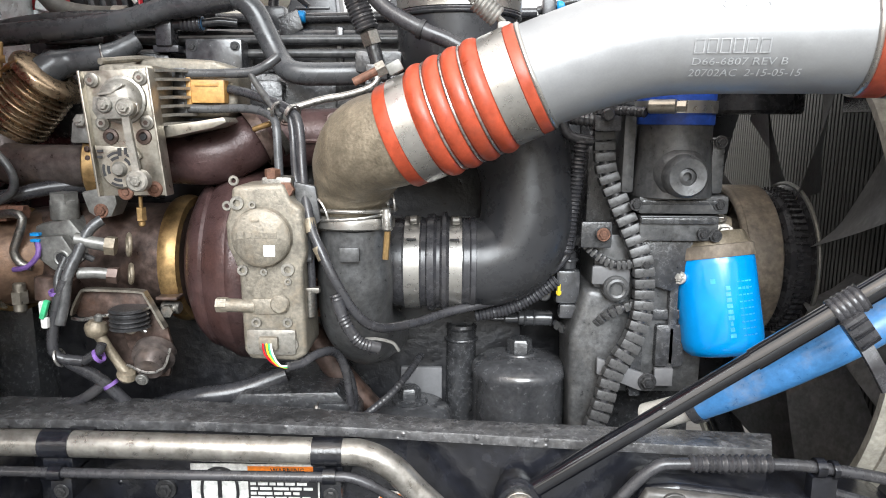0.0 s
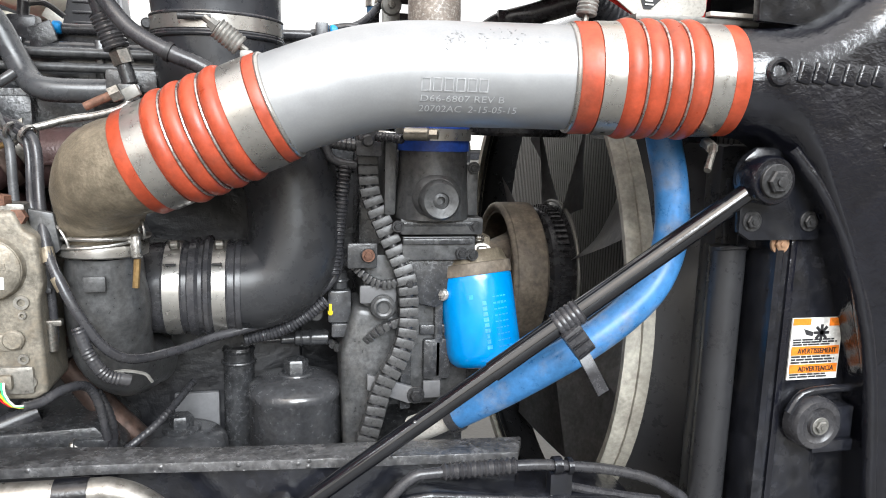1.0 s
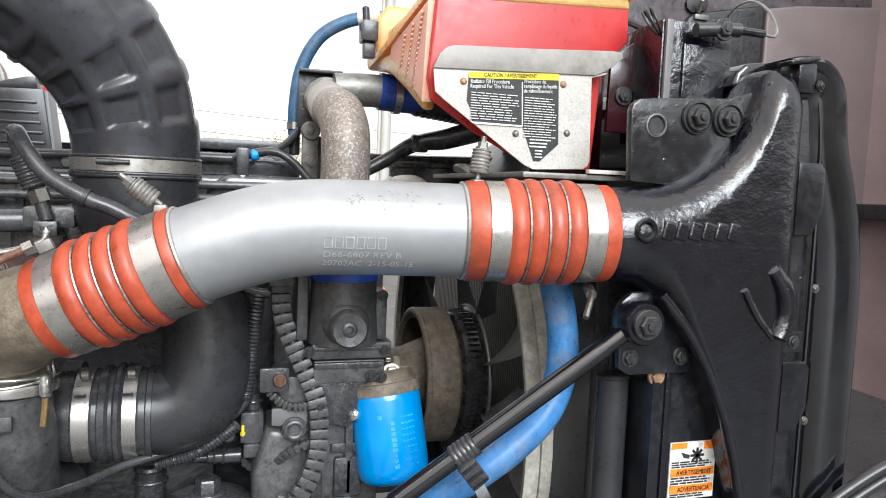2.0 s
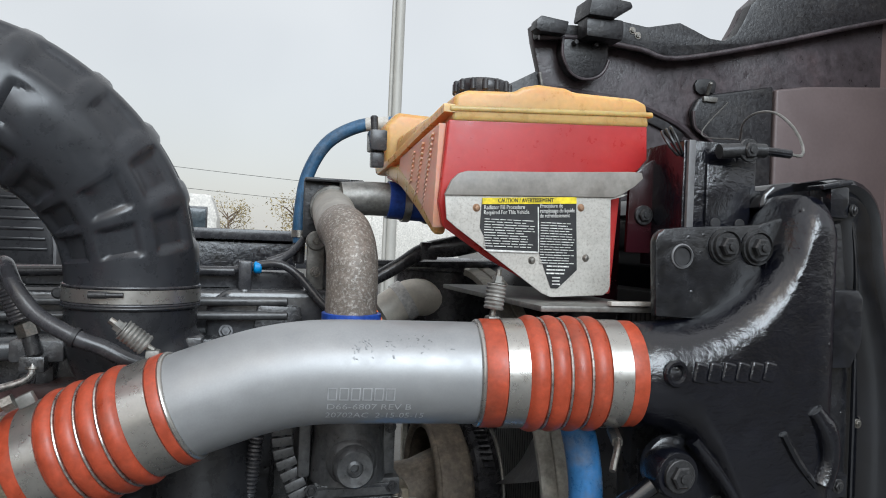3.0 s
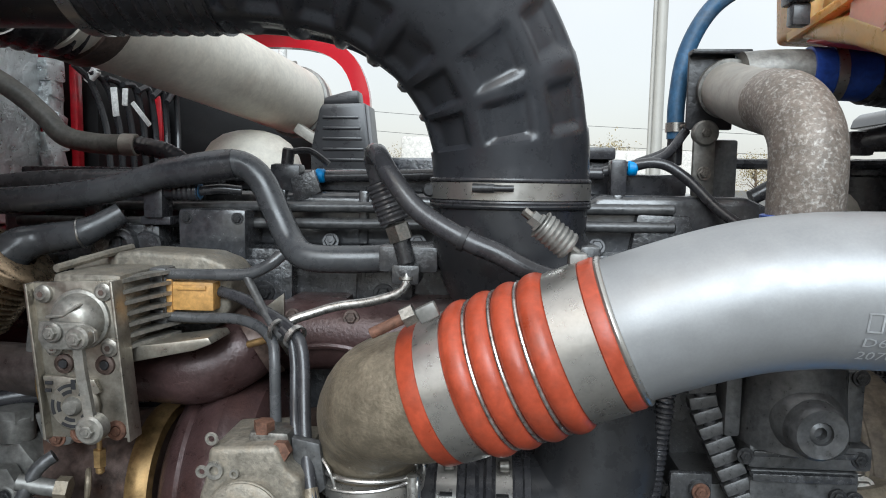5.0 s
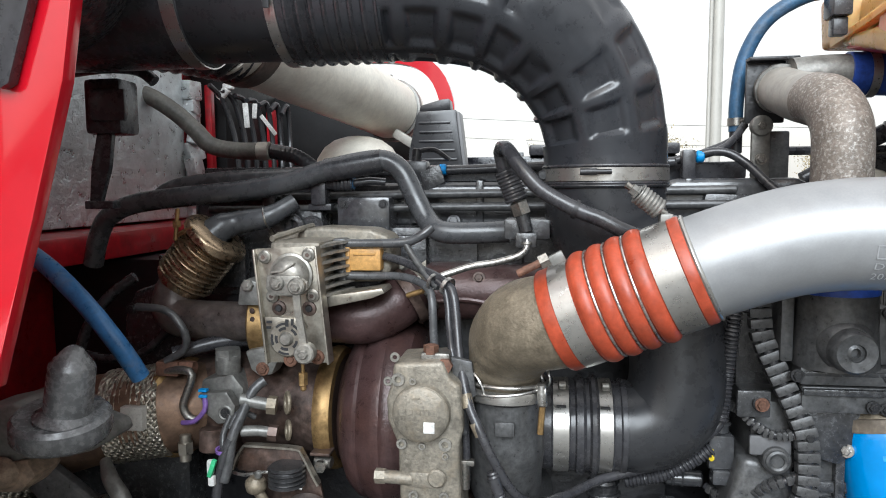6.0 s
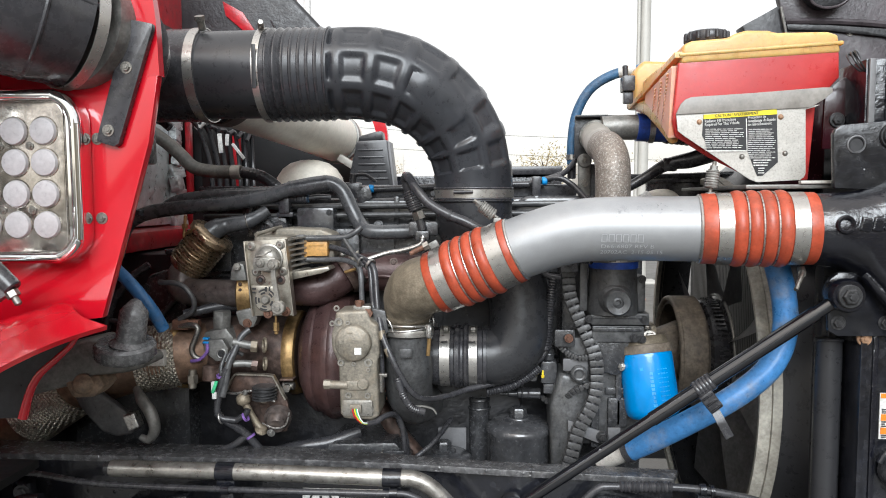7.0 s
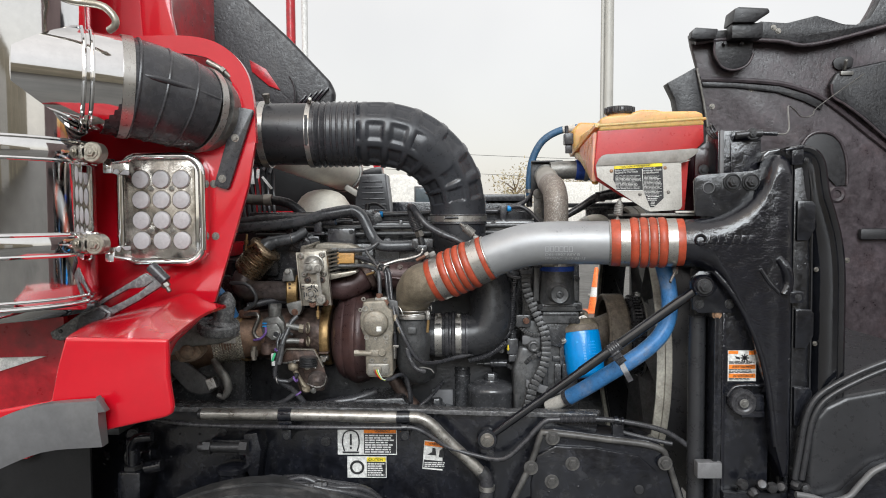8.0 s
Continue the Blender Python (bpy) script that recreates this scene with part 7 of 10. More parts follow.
# ---- front of the engine ----
def thermostat_housing():
    t = thing("thermostat_housing", "black cast thermostat housing with a threaded plug", "housing", (0.29, 0.9, 1.0))
    part("neck", lathe([(0.0, 0), (0.050, 0), (0.049, 0.02), (0.046, 0.055), (0.0455, 0.12), (0, 0.12)], (0.292, 0.862, 1.292), (0, 0, 1), 36), GREYC, t)
    part("front_face", merge(cyl((0.291, 0.812, 1.322), (0.291, 0.86, 1.322), 0.031, 0.037, 40, 0.006), box(0.262, 0.320, 0.822, 0.86, 1.290, 1.322, 0.006)), GREYC, t)
    b = part("plug_boss", merge(lathe([(0.010, -0.002), (0.0105, -0.010), (0.022, -0.012), (0.025, -0.008), (0.0275, 0.02), (0.0275, 0.04)], (0.291, 0.806, 1.320), (0, 1, 0), 36)), GREYC, t)
    part("plug", merge(lathe([(0, 0.002), (0.0105, 0.002), (0.0105, -0.006), (0.0055, -0.008), (0.0055, 0.0), (0, 0.0)], (0.291, 0.806, 1.320), (0, 1, 0), 24)), GREYC, b)
    part("flange", box(0.246, 0.359, 0.838, 0.96, 1.270, 1.294, 0.005), GREYC, t)
    part("lower_flange", box(0.250, 0.350, 0.842, 0.96, 1.235, 1.268, 0.004), GREYC, t)
    part("side_lug", box(0.335, 0.352, 0.845, 0.90, 1.295, 1.365, 0.005), GREYC, t)
    part("side_lug", box(0.226, 0.242, 0.85, 0.92, 1.295, 1.40, 0.005), GREYC, t)
    part("housing", box(0.20, 0.352, 0.872, 0.98, 1.02, 1.24, 0.010), GREYC, t)
    part("housing_boss", prism([(0.245, 1.235), (0.33, 1.235), (0.335, 1.19), (0.30, 1.165), (0.25, 1.18)], 0.855, 0.90, 0.006), ENGINE, t)
    part("rib", box(0.252, 0.268, 0.858, 0.90, 1.02, 1.24, 0.004), ENGINE, t)
    part("rib", box(0.30, 0.312, 0.862, 0.90, 1.05, 1.235, 0.004), ENGINE, t)
    part("rib", merge(box(0.25, 0.345, 0.836, 0.86, 1.258, 1.266, 0.002), box(0.25, 0.345, 0.836, 0.86, 1.282, 1.288, 0.002)), ENGINE, t)
    part("pulley_boss", merge(cyl((0.303, 0.885, 1.204), (0.303, 0.865, 1.204), 0.0145), torus((0.303, 0.867, 1.204), (0, 1, 0), 0.0095, 0.003, 20, 8)), GREYC, t)
    bolt((0.303, 0.870, 1.204), (0, -1, 0), 0.0055, t, INK, False)
    for x, z in ((0.243, 1.282), (0.347, 1.282), (0.343, 1.36), (0.260, 1.205), (0.330, 1.245), (0.345, 1.243)):
        bolt((x, 0.838, z), (0, -1, 0), 0.0055, t, DBOLT)
    part("lower_casting", merge(prism([(0.19, 1.17), (0.25, 1.16), (0.262, 1.09), (0.24, 1.03), (0.22, 0.96), (0.175, 0.95), (0.17, 1.10)], 0.86, 0.96, 0.012, 3), cyl((0.226, 0.87, 1.171), (0.226, 0.845, 1.171), 0.017), torus((0.226, 0.846, 1.171), (0, 1, 0), 0.011, 0.004, 20, 8)), GREYC, t)
    part("water_pump", merge(lathe([(0, -0.04), (0.05, -0.04), (0.06, -0.02), (0.06, 0.06), (0, 0.06)], (0.30, 0.93, 1.09), (0, 1, 0), 36), box(0.285, 0.325, 0.862, 0.92, 1.06, 1.12, 0.006), box(0.28, 0.335, 0.865, 0.92, 1.125, 1.14, 0.004)), ENGINE, t)
    part("drive_ring", torus((0.355, 0.93, 1.075), (0.9, -0.4, 0), 0.05, 0.004, 36, 8), ENGINE2, t)
    part("strap_arm", prism([(0.205, 1.078), (0.266, 1.058), (0.285, 1.044), (0.279, 1.033), (0.262, 1.034), (0.205, 1.056)], 0.845, 0.852, 0.002), GREYP, t)
    bolt((0.272, 0.845, 1.046), (0, -1, 0), 0.0085, t, DBOLT)
    part("grey_tab", box(0.285, 0.31, 0.858, 0.865, 1.035, 1.06, 0.002), GREYP, t)
    # sleeve and clamps
    s = thing("upper_coolant_sleeve", "blue silicone sleeve with steel worm clamp on the thermostat neck", "hose", (0.292, 0.862, 1.375))
    part("sleeve", lathe([(0.044, 0.0), (0.0475, 0.001), (0.048, 0.049), (0.044, 0.051)], (0.292, 0.862, 1.380), (0, 0, 1), 40), BLUEC, s)
    cb = part("clamp", band((0.292, 0.862, 1.402), (0, 0, 1), 0.0482, 0.015, 0.0018, 44), STEEL, s)
    clamp_screw((0.262, 0.816, 1.402), (1, -0.5, 0), cb, 0.0085, 0.034, PLATE)
    part("wire_end", sweep([(0.245, 0.825, 1.395), (0.225, 0.845, 1.397), (0.205, 0.865, 1.397)], 0.0055, 10, 0.002, ripple=(0.0012, 0.005)), RUBBER, s)


thermostat_housing()


def rust_pipe():
    t = thing("upper_coolant_pipe", "mottled oxidised steel coolant pipe rising behind the silver pipe", "pipe", (0.305, 0.93, 1.42))
    part("pipe", sweep([(0.291, 0.860, 1.42), (0.289, 0.852, 1.46), (0.287, 0.848, 1.50), (0.287, 0.848, 1.56), (0.2865, 0.858, 1.588), (0.284, 0.886, 1.611), (0.281, 0.925, 1.620)], [0.040, 0.036, 0.0335, 0.0335, 0.0335, 0.0335, 0.0335], 40, 0.006), MOTTLE, t)
    part("rear_pipe", sweep([(0.281, 0.920, 1.619), (0.283, 0.99, 1.632), (0.288, 1.075, 1.652)], 0.0332, 40, 0.006), PALEP, t, "pale smooth rear pipe")
    part("rear_flange", merge(lathe([(0.030, -0.006), (0.0365, -0.005), (0.0365, 0.006), (0.030, 0.006)], (0.2885, 1.082, 1.654), (0.06, 1, 0.22), 32), cyl((0.264, 1.078, 1.60), (0.264, 1.092, 1.60), 0.016), box(0.250, 0.278, 1.082, 1.092, 1.52, 1.61, 0.006)), PIPEG, t, "grey steel flange")
    part("flange_plate", merge(box(0.243, 0.300, 1.094, 1.102, 1.605, 1.702, 0.003), box(0.243, 0.315, 1.078, 1.102, 1.696, 1.702, 0.002)), HOODBK, t, "black folded plate")
    for z in (1.60, 1.55):
        bolt((0.264, 1.080, z), (0, -1, 0), 0.006, t, BOLT)
    part("sleeve", lathe([(0.034, 0), (0.0385, 0.001), (0.0385, 0.03), (0.034, 0.031)], (0.288, 0.850, 1.478), (0, -0.02, 1), 36), BLUEC, t, "blue sleeve")
    part("cross_pipe", sweep([(0.300, 1.07, 1.669), (0.34, 1.07, 1.672), (0.40, 1.07, 1.672), (0.45, 1.07, 1.67)], 0.0275, 28), PIPEG, t)
    part("cross_sleeve", sweep([(0.375, 1.07, 1.672), (0.45, 1.07, 1.669)], 0.031, 28, 0.004), BLUEC, t, "blue ribbed sleeve")
    part("sleeve_clamp", band((0.405, 1.07, 1.671), (1, 0, 0), 0.0325, 0.012, 0.002, 32), STEEL, t)
    part("hose", sweep([(0.44, 1.07, 1.668), (0.56, 1.10, 1.655), (0.64, 1.13, 1.62), (0.70, 1.15, 1.58)], 0.031, 24, 0.003, ripple=(0.002, 0.012)), RUBBER, t)
    b = part("bracket", merge(prism([(0.250, 1.48), (0.262, 1.48), (0.262, 1.70), (0.275, 1.712), (0.33, 1.712), (0.34, 1.70), (0.275, 1.70), (0.268, 1.69), (0.272, 1.48), (0.285, 1.47)], 1.10, 1.13, 0.002), box(0.235, 0.262, 1.12, 1.15, 1.685, 1.715, 0.004)), BLACK, t, "black steel bracket")
    part("cap", box(0.258, 0.300, 1.085, 1.10, 1.50, 1.60, 0.004), GREYC, b)
    shift(b, 0.014, 0.024, -0.006)
    part("tie_lug", merge(box(0.238, 0.275, 1.15, 1.17, 1.690, 1.715, 0.004), cyl((0.244, 1.145, 1.705), (0.262, 1.145, 1.707), 0.008)), RUBBER, b)
    u = thing("vent_hose", "blue rubber vent hose arched up to the surge tank", "hose", (0.25, 1.1, 1.55))
    part("hose", sweep([(0.212, 1.09, 1.585), (0.212, 1.09, 1.635), (0.222, 1.09, 1.70), (0.252, 1.085, 1.755), (0.30, 1.075, 1.785), (0.35, 1.06, 1.793), (0.405, 1.04, 1.795)], 0.0112, 20, 0.006), BLUED, u)
    part("printed_tag", sweep([(0.315, 1.071, 1.7895), (0.352, 1.0597, 1.793)], 0.0118, 20), SIGN, u, "pale printed tag")
    part("clamp", band((0.212, 1.09, 1.60), (0, 0, 1), 0.0115, 0.012, 0.002, 24), STEEL, u)
    clamp_screw((0.222, 1.078, 1.60), (1, 0, 0), u, 0.004, 0.016)
    part("stem", merge(cyl((0.212, 1.09, 1.55), (0.212, 1.09, 1.59), 0.010), sweep([(0.212, 1.085, 1.575), (0.19, 1.08, 1.563), (0.16, 1.075, 1.552)], 0.006, 10)), RUBBER, u)
    shift(u, 0.030, 0.050, 0.011)


rust_pipe()


def coolant_filter():
    t = thing("coolant_filter", "bright blue spin-on coolant filter under a cast head", "filter", (0.36, 0.86, 1.07))
    a, b = Vector((0.359, 0.885, 1.212)), Vector((0.374, 0.856, 1.082))
    d = (b - a).normalized()
    L = (b - a).length
    part("can", lathe([(0, 0.0), (0.046, 0.0), (0.0505, 0.002), (0.0525, 0.008), (0.0530, 0.014), (0.0530, L - 0.022), (0.0505, L - 0.010), (0.0445, L - 0.003), (0.034, L), (0, L + 0.001)], a, d, 48), FILTER, t)
    part("gasket_band", lathe([(0.046, -0.012), (0.0535, -0.010), (0.0540, 0.004), (0.0535, 0.006), (0.046, 0.006)], a, d, 48), BROWN, t)
    h = part("head", merge(cyl(a - d * 0.028, a - d * 0.008, 0.044, 0.050, 36), box(0.330, 0.385, 0.885, 0.94, 1.228, 1.262, 0.008), box(0.345, 0.38, 0.865, 0.90, 1.225, 1.245, 0.006)), TAN, t)
    bolt((0.366, 0.868, 1.240), (0, -1, 0.3), 0.0105, h, BOLT)
    bolt((0.340, 0.875, 1.250), (0, -1, 0.3), 0.0065, h, BOLT)
    bolt((0.360, 0.870, 1.262), (0, -0.5, 1), 0.0065, h, BOLT)
    bolt((0.309, 0.855, 1.185), (-0.8, -1, 0.3), 0.006, t, WIRE)
    # printed marks stand off the can by a hair
    R = 0.0533
    side = Vector((0, -1, 0)) - d * d.dot(Vector((0, -1, 0)))
    side.normalize()
    lat = side.cross(d).normalized()
    rng = random.Random(5)
    bm = bmesh.new()

    def mark(u, v, w, hgt):
        ang = v / R
        n = side * math.cos(ang) + lat * math.sin(ang)
        c = a + d * u + n * R
        q = Matrix((lat * math.cos(ang) - side * math.sin(ang), d, n)).transposed().to_4x4()
        merge(bm, moved(box(-w / 2, w / 2, -hgt / 2, hgt / 2, -0.0002, 0.0002, 0), Matrix.Translation(c) @ q))

    sgn = -1 if lat.x > 0 else 1
    for k in range(9):
        mark(0.045 + k * 0.0075, sgn * 0.003, 0.0028 + 0.0045 * rng.random(), 0.0052)
    for r in range(9):
        for k in range(4):
            mark(0.038 + r * 0.0085, -sgn * (0.012 + k * 0.0058), 0.0042, 0.0016 + 0.0035 * rng.random() * (r == 1))
    mark(0.035, sgn * 0.02, 0.006, 0.006)
    part("printed_mark", bm, mat("pale_blue_print", (0.03, 0.33, 0.74), 0.35), t)


coolant_filter()


def segmented_loom(pts, w, depth, pitch, label, parent_thing=None):
    t = parent_thing or thing("segmented_cable_guard", label, "cable guard", pts[-1])
    C, par = spline(pts, 0.002)
    run, nxt = 0.0, 0.0
    me = finish(box(-w / 2, w / 2, -depth / 2, depth / 2, -pitch * 0.42, pitch * 0.42, 0.0022, 2), "segment", LOOM)
    for i in range(1, len(C)):
        run += (C[i] - C[i - 1]).length
        if run >= nxt:
            nxt += pitch
            d = (C[i] - C[i - 1]).normalized()
            side = Vector((0, -1, 0)) - d * d.dot(Vector((0, -1, 0)))
            side.normalize()
            lat = side.cross(d)
            m = Matrix.Translation(C[i]) @ Matrix((lat, -side, d)).transposed().to_4x4()
            ob = new("segment", me)
            ob.parent = t
            ob.matrix_basis = ROOTS[t.name].inverted() @ m
    part("cable_core", sweep(pts, min(w, depth) * 0.42, 10, 0.01), RUBBER, t)
    return t


segmented_loom([(0.203, 0.868, 1.425), (0.204, 0.868, 1.385), (0.207, 0.866, 1.335), (0.213, 0.864, 1.312), (0.229, 0.858, 1.275), (0.247, 0.850, 1.235), (0.257, 0.844, 1.205), (0.2595, 0.842, 1.17), (0.257, 0.838, 1.138), (0.246, 0.834, 1.105), (0.230, 0.832, 1.078), (0.219, 0.832, 1.05), (0.210, 0.830, 1.015), (0.196, 0.830, 0.975)],
               0.0265, 0.016, 0.0142, "dusty grey segmented cable guard snaking down the engine front")
segmented_loom([(0.248, 0.846, 1.206), (0.222, 0.850, 1.203), (0.202, 0.862, 1.212), (0.186, 0.875, 1.226), (0.176, 0.888, 1.227), (0.170, 0.893, 1.218)], 0.012, 0.012, 0.0068, "thin grey segmented cable guard branch")
segmented_loom([(0.250, 0.846, 1.152), (0.225, 0.848, 1.142), (0.205, 0.865, 1.122), (0.188, 0.89, 1.105), (0.172, 0.91, 1.098), (0.160, 0.925, 1.102)], 0.012, 0.012, 0.0095, "dark segmented cable guard branch to a connector")


def loom_plugs():
    t = thing("loom_connectors", "black connectors and clips where the cable guards meet", "connector", (0.16, 0.85, 1.10))
    part("upper_clip", merge(box(0.188, 0.222, 0.845, 0.885, 1.372, 1.392, 0.004), box(0.192, 0.218, 0.85, 0.88, 1.392, 1.43, 0.004), cyl((0.203, 0.846, 1.392), (0.203, 0.836, 1.392), 0.008)), RUBBER, t)
    part("branch", sweep([(0.19, 0.86, 1.385), (0.165, 0.86, 1.388), (0.14, 0.86, 1.392)], 0.0075, 10, 0.002, ripple=(0.0012, 0.006)), RUBBER, t)
    part("branch", sweep([(0.19, 0.86, 1.36), (0.168, 0.86, 1.363), (0.155, 0.86, 1.372), (0.148, 0.86, 1.40)], 0.0065, 10), RUBBER, t)
    part("corrugated_tube", sweep([(0.176, 0.86, 1.36), (0.172, 0.86, 1.32), (0.166, 0.86, 1.26), (0.160, 0.858, 1.215)], 0.0072, 14, 0.001, ripple=(0.0022, 0.0052)), RUBBER, t)
    part("corrugated_tube", sweep([(0.045, 0.865, 1.128), (0.09, 0.86, 1.140), (0.125, 0.858, 1.160), (0.150, 0.856, 1.180)], 0.0068, 14, 0.001, ripple=(0.0020, 0.0048)), RUBBER, t)
    part("sensor_body", merge(box(0.143, 0.176, 0.842, 0.872, 1.140, 1.186, 0.005), cyl((0.160, 0.857, 1.186), (0.160, 0.857, 1.212), 0.0115), torus((0.160, 0.857, 1.199), (0, 0, 1), 0.012, 0.0025, 20, 8), box(0.148, 0.172, 0.838, 0.86, 1.12, 1.14, 0.004)), ENGINE2, t)
    part("yellow_lock", merge(box(0.145, 0.149, 0.840, 0.846, 1.152, 1.168, 0.001), box(0.1435, 0.1505, 0.841, 0.846, 1.153, 1.158, 0.001)), YELLOW, t, "yellow locking tab")
    part("inline_plug", merge(cyl((0.095, 0.855, 1.128), (0.145, 0.853, 1.128), 0.0115), cyl((0.075, 0.855, 1.126), (0.10, 0.855, 1.127), 0.007), torus((0.105, 0.855, 1.128), (1, 0, 0), 0.0115, 0.002, 20, 8), torus((0.118, 0.855, 1.128), (1, 0, 0), 0.0115, 0.002, 20, 8), cyl((0.055, 0.856, 1.125), (0.078, 0.856, 1.126), 0.003)), ENGINE2, t)
    part("clip", merge(box(0.178, 0.218, 0.85, 0.858, 1.224, 1.258, 0.003), cyl((0.205, 0.852, 1.243), (0.205, 0.842, 1.243), 0.010)), ENGINE, t)
    bolt((0.205, 0.842, 1.243), (0, -1, 0), 0.006, t, RBOLT)
    part("clip_plate", box(0.195, 0.245, 0.853, 0.860, 1.175, 1.20, 0.004), GREYP, t)
    part("cable_clip", merge(cyl((0.128, 0.852, 1.152), (0.128, 0.842, 1.152), 0.009), box(0.118, 0.135, 0.845, 0.855, 1.145, 1.158, 0.003)), GREYC, t)
    for name in t.children:
        if name.name.split(".")[0] in ("sensor_body", "yellow_lock", "cable_clip"):
            shift(name, 0.011, 0.045, 0.0)
        elif name.name.split(".")[0] == "inline_plug":
            shift(name, 0.014, 0.090, -0.024)


loom_plugs()


def filter_caps():
    t = thing("oil_filter_cap", "dusty black oil filter housing cap with hex top", "filter cap", (0.117, 0.96, 0.90))
    part("cap", lathe([(0.064, 0), (0.066, 0.01), (0.0665, 0.104), (0.068, 0.106), (0.068, 0.113), (0.065, 0.119), (0.052, 0.127), (0.032, 0.132), (0.026, 0.133), (0, 0.133)], (0.111, 0.925, 0.925), (0, 0, 1), 48), ENGINE2, t)
    part("hex_top", lathe([(0, 0), (0.0175, 0), (0.0175, 0.020), (0.0155, 0.023), (0, 0.023)], (0.111, 0.925, 1.056), (0, 0, 1), 6), ENGINE, t)
    part("collar", torus((0.111, 0.925, 1.058), (0, 0, 1), 0.0225, 0.0028, 32, 8), ENGINE2, t)
    u = thing("fuel_filter_cap", "low dusty black filter cap with bolted top", "filter cap", (-0.052, 0.96, 0.90))
    part("cap", lathe([(0.060, 0), (0.062, 0.062), (0.060, 0.072), (0.052, 0.080), (0.030, 0.086), (0, 0.087)], (-0.046, 0.915, 0.90), (0, 0, 1), 44), ENGINE2, u)
    part("hex_top", lathe([(0, 0), (0.0165, 0), (0.0165, 0.014), (0.014, 0.018), (0, 0.018)], (-0.046, 0.915, 0.990), (0, 0, 1), 6), ENGINE, u)
    part("collar", lathe([(0, 0), (0.026, 0), (0.026, 0.003), (0.023, 0.005), (0, 0.005)], (-0.046, 0.915, 0.987), (0, 0, 1), 28), ENGINE, u)
    v = thing("oil_drain_pillar", "black cast pillar beside the filter caps", "pillar", (0.028, 0.98, 0.88))
    part("pillar", merge(cyl((0.028, 0.98, 0.88), (0.028, 0.98, 1.08), 0.024, 0.022, 28), torus((0.028, 0.98, 1.08), (0, 0, 1), 0.018, 0.006, 28, 8), torus((0.028, 0.98, 1.062), (0, 0, 1), 0.023, 0.003, 28, 8)), ENGINE, v)
    part("bore", cyl((0.028, 0.98, 1.0805), (0.028, 0.98, 1.082), 0.009), INK, v)
    part("pale_pad", box(-0.063, 0.000, 0.966, 0.976, 0.962, 1.019, 0.004), GREYP, v)


filter_caps()


# ---- fan, shroud and radiator ----
def fan_drive():
    t = thing("crank_pulley", "dusty brown crankshaft pulley with dished hub", "pulley", (0.54, 1.20, 1.0))
    c = (-0.006, 1.20, 1.145)
    part("rim", lathe([(0.112, 0.495), (0.130, 0.495), (0.132, 0.498), (0.132, 0.550), (0.128, 0.553), (0.112, 0.551)], c, (1, 0, 0), 56), BROWN, t)
    part("rim_lip", torus((0.489, 1.20, 1.145), (1, 0, 0), 0.125, 0.0075, 56, 10), BROWN, t)
    part("dish", lathe([(0.0, 0.40), (0.045, 0.40), (0.05, 0.42), (0.055, 0.47), (0.075, 0.52), (0.114, 0.545), (0.114, 0.560), (0, 0.560)], c, (1, 0, 0), 48), BROWN, t)
    part("snout", lathe([(0, 0.36), (0.07, 0.36), (0.07, 0.40), (0.05, 0.41), (0, 0.41)], c, (1, 0, 0), 40), BROWN, t)
    u = thing("cooling_fan", "grey plastic engine cooling fan behind the pulley", "fan", (0.62, 1.20, 0.8))
    part("clutch", lathe([(0, 0.560), (0.112, 0.560), (0.122, 0.566), (0.122, 0.60), (0.135, 0.604), (0.135, 0.61), (0.08, 0.62), (0, 0.62)], c, (1, 0, 0), 48), RUBBER, u)
    fin = finish(box(-0.010, 0.010, -0.002, 0.002, 0.122, 0.1285, 0), "clutch_fin", RUBBER)
    for k in range(64):
        ob = new("clutch_fin", fin)
        ob.parent = u
        ob.matrix_basis = ROOTS[u.name].inverted() @ Matrix.Translation((0.580, 1.20, 1.145)) @ pose(0, 0, 0, 360 * k / 64, 0, 0)
    part("clutch_edge", torus((0.600, 1.20, 1.145), (1, 0, 0), 0.135, 0.004, 56, 8), PIPEG, u)
    for k in range(8):
        bm = bmesh.new()
        grid = []
        for i in range(7):
            r = 0.12 + 0.27 * i / 6
            row = []
            for j in range(5):
                s = (j / 4 - 0.5)
                ang = (s + 0.10 * (i / 6) ** 2) * (0.46 + 0.06 * i / 6)
                row.append(bm.verts.new((0.625 + s * 0.07 * (1 - 0.3 * i / 6) + 0.008 * math.cos(3 * s), r * math.sin(ang), r * math.cos(ang))))
            grid.append(row)
        for a, b in zip(grid, grid[1:]):
            for j in range(4):
                bm.faces.new((a[j], a[j + 1], b[j + 1], b[j]))
        bmesh.ops.solidify(bm, geom=list(bm.faces), thickness=0.004)
        part("blade", moved(bm, Matrix.Translation((0, 1.20, 1.145)) @ pose(0, 0, 0, 45 * k + 12, 0, 0)), FANM, u)


fan_drive()


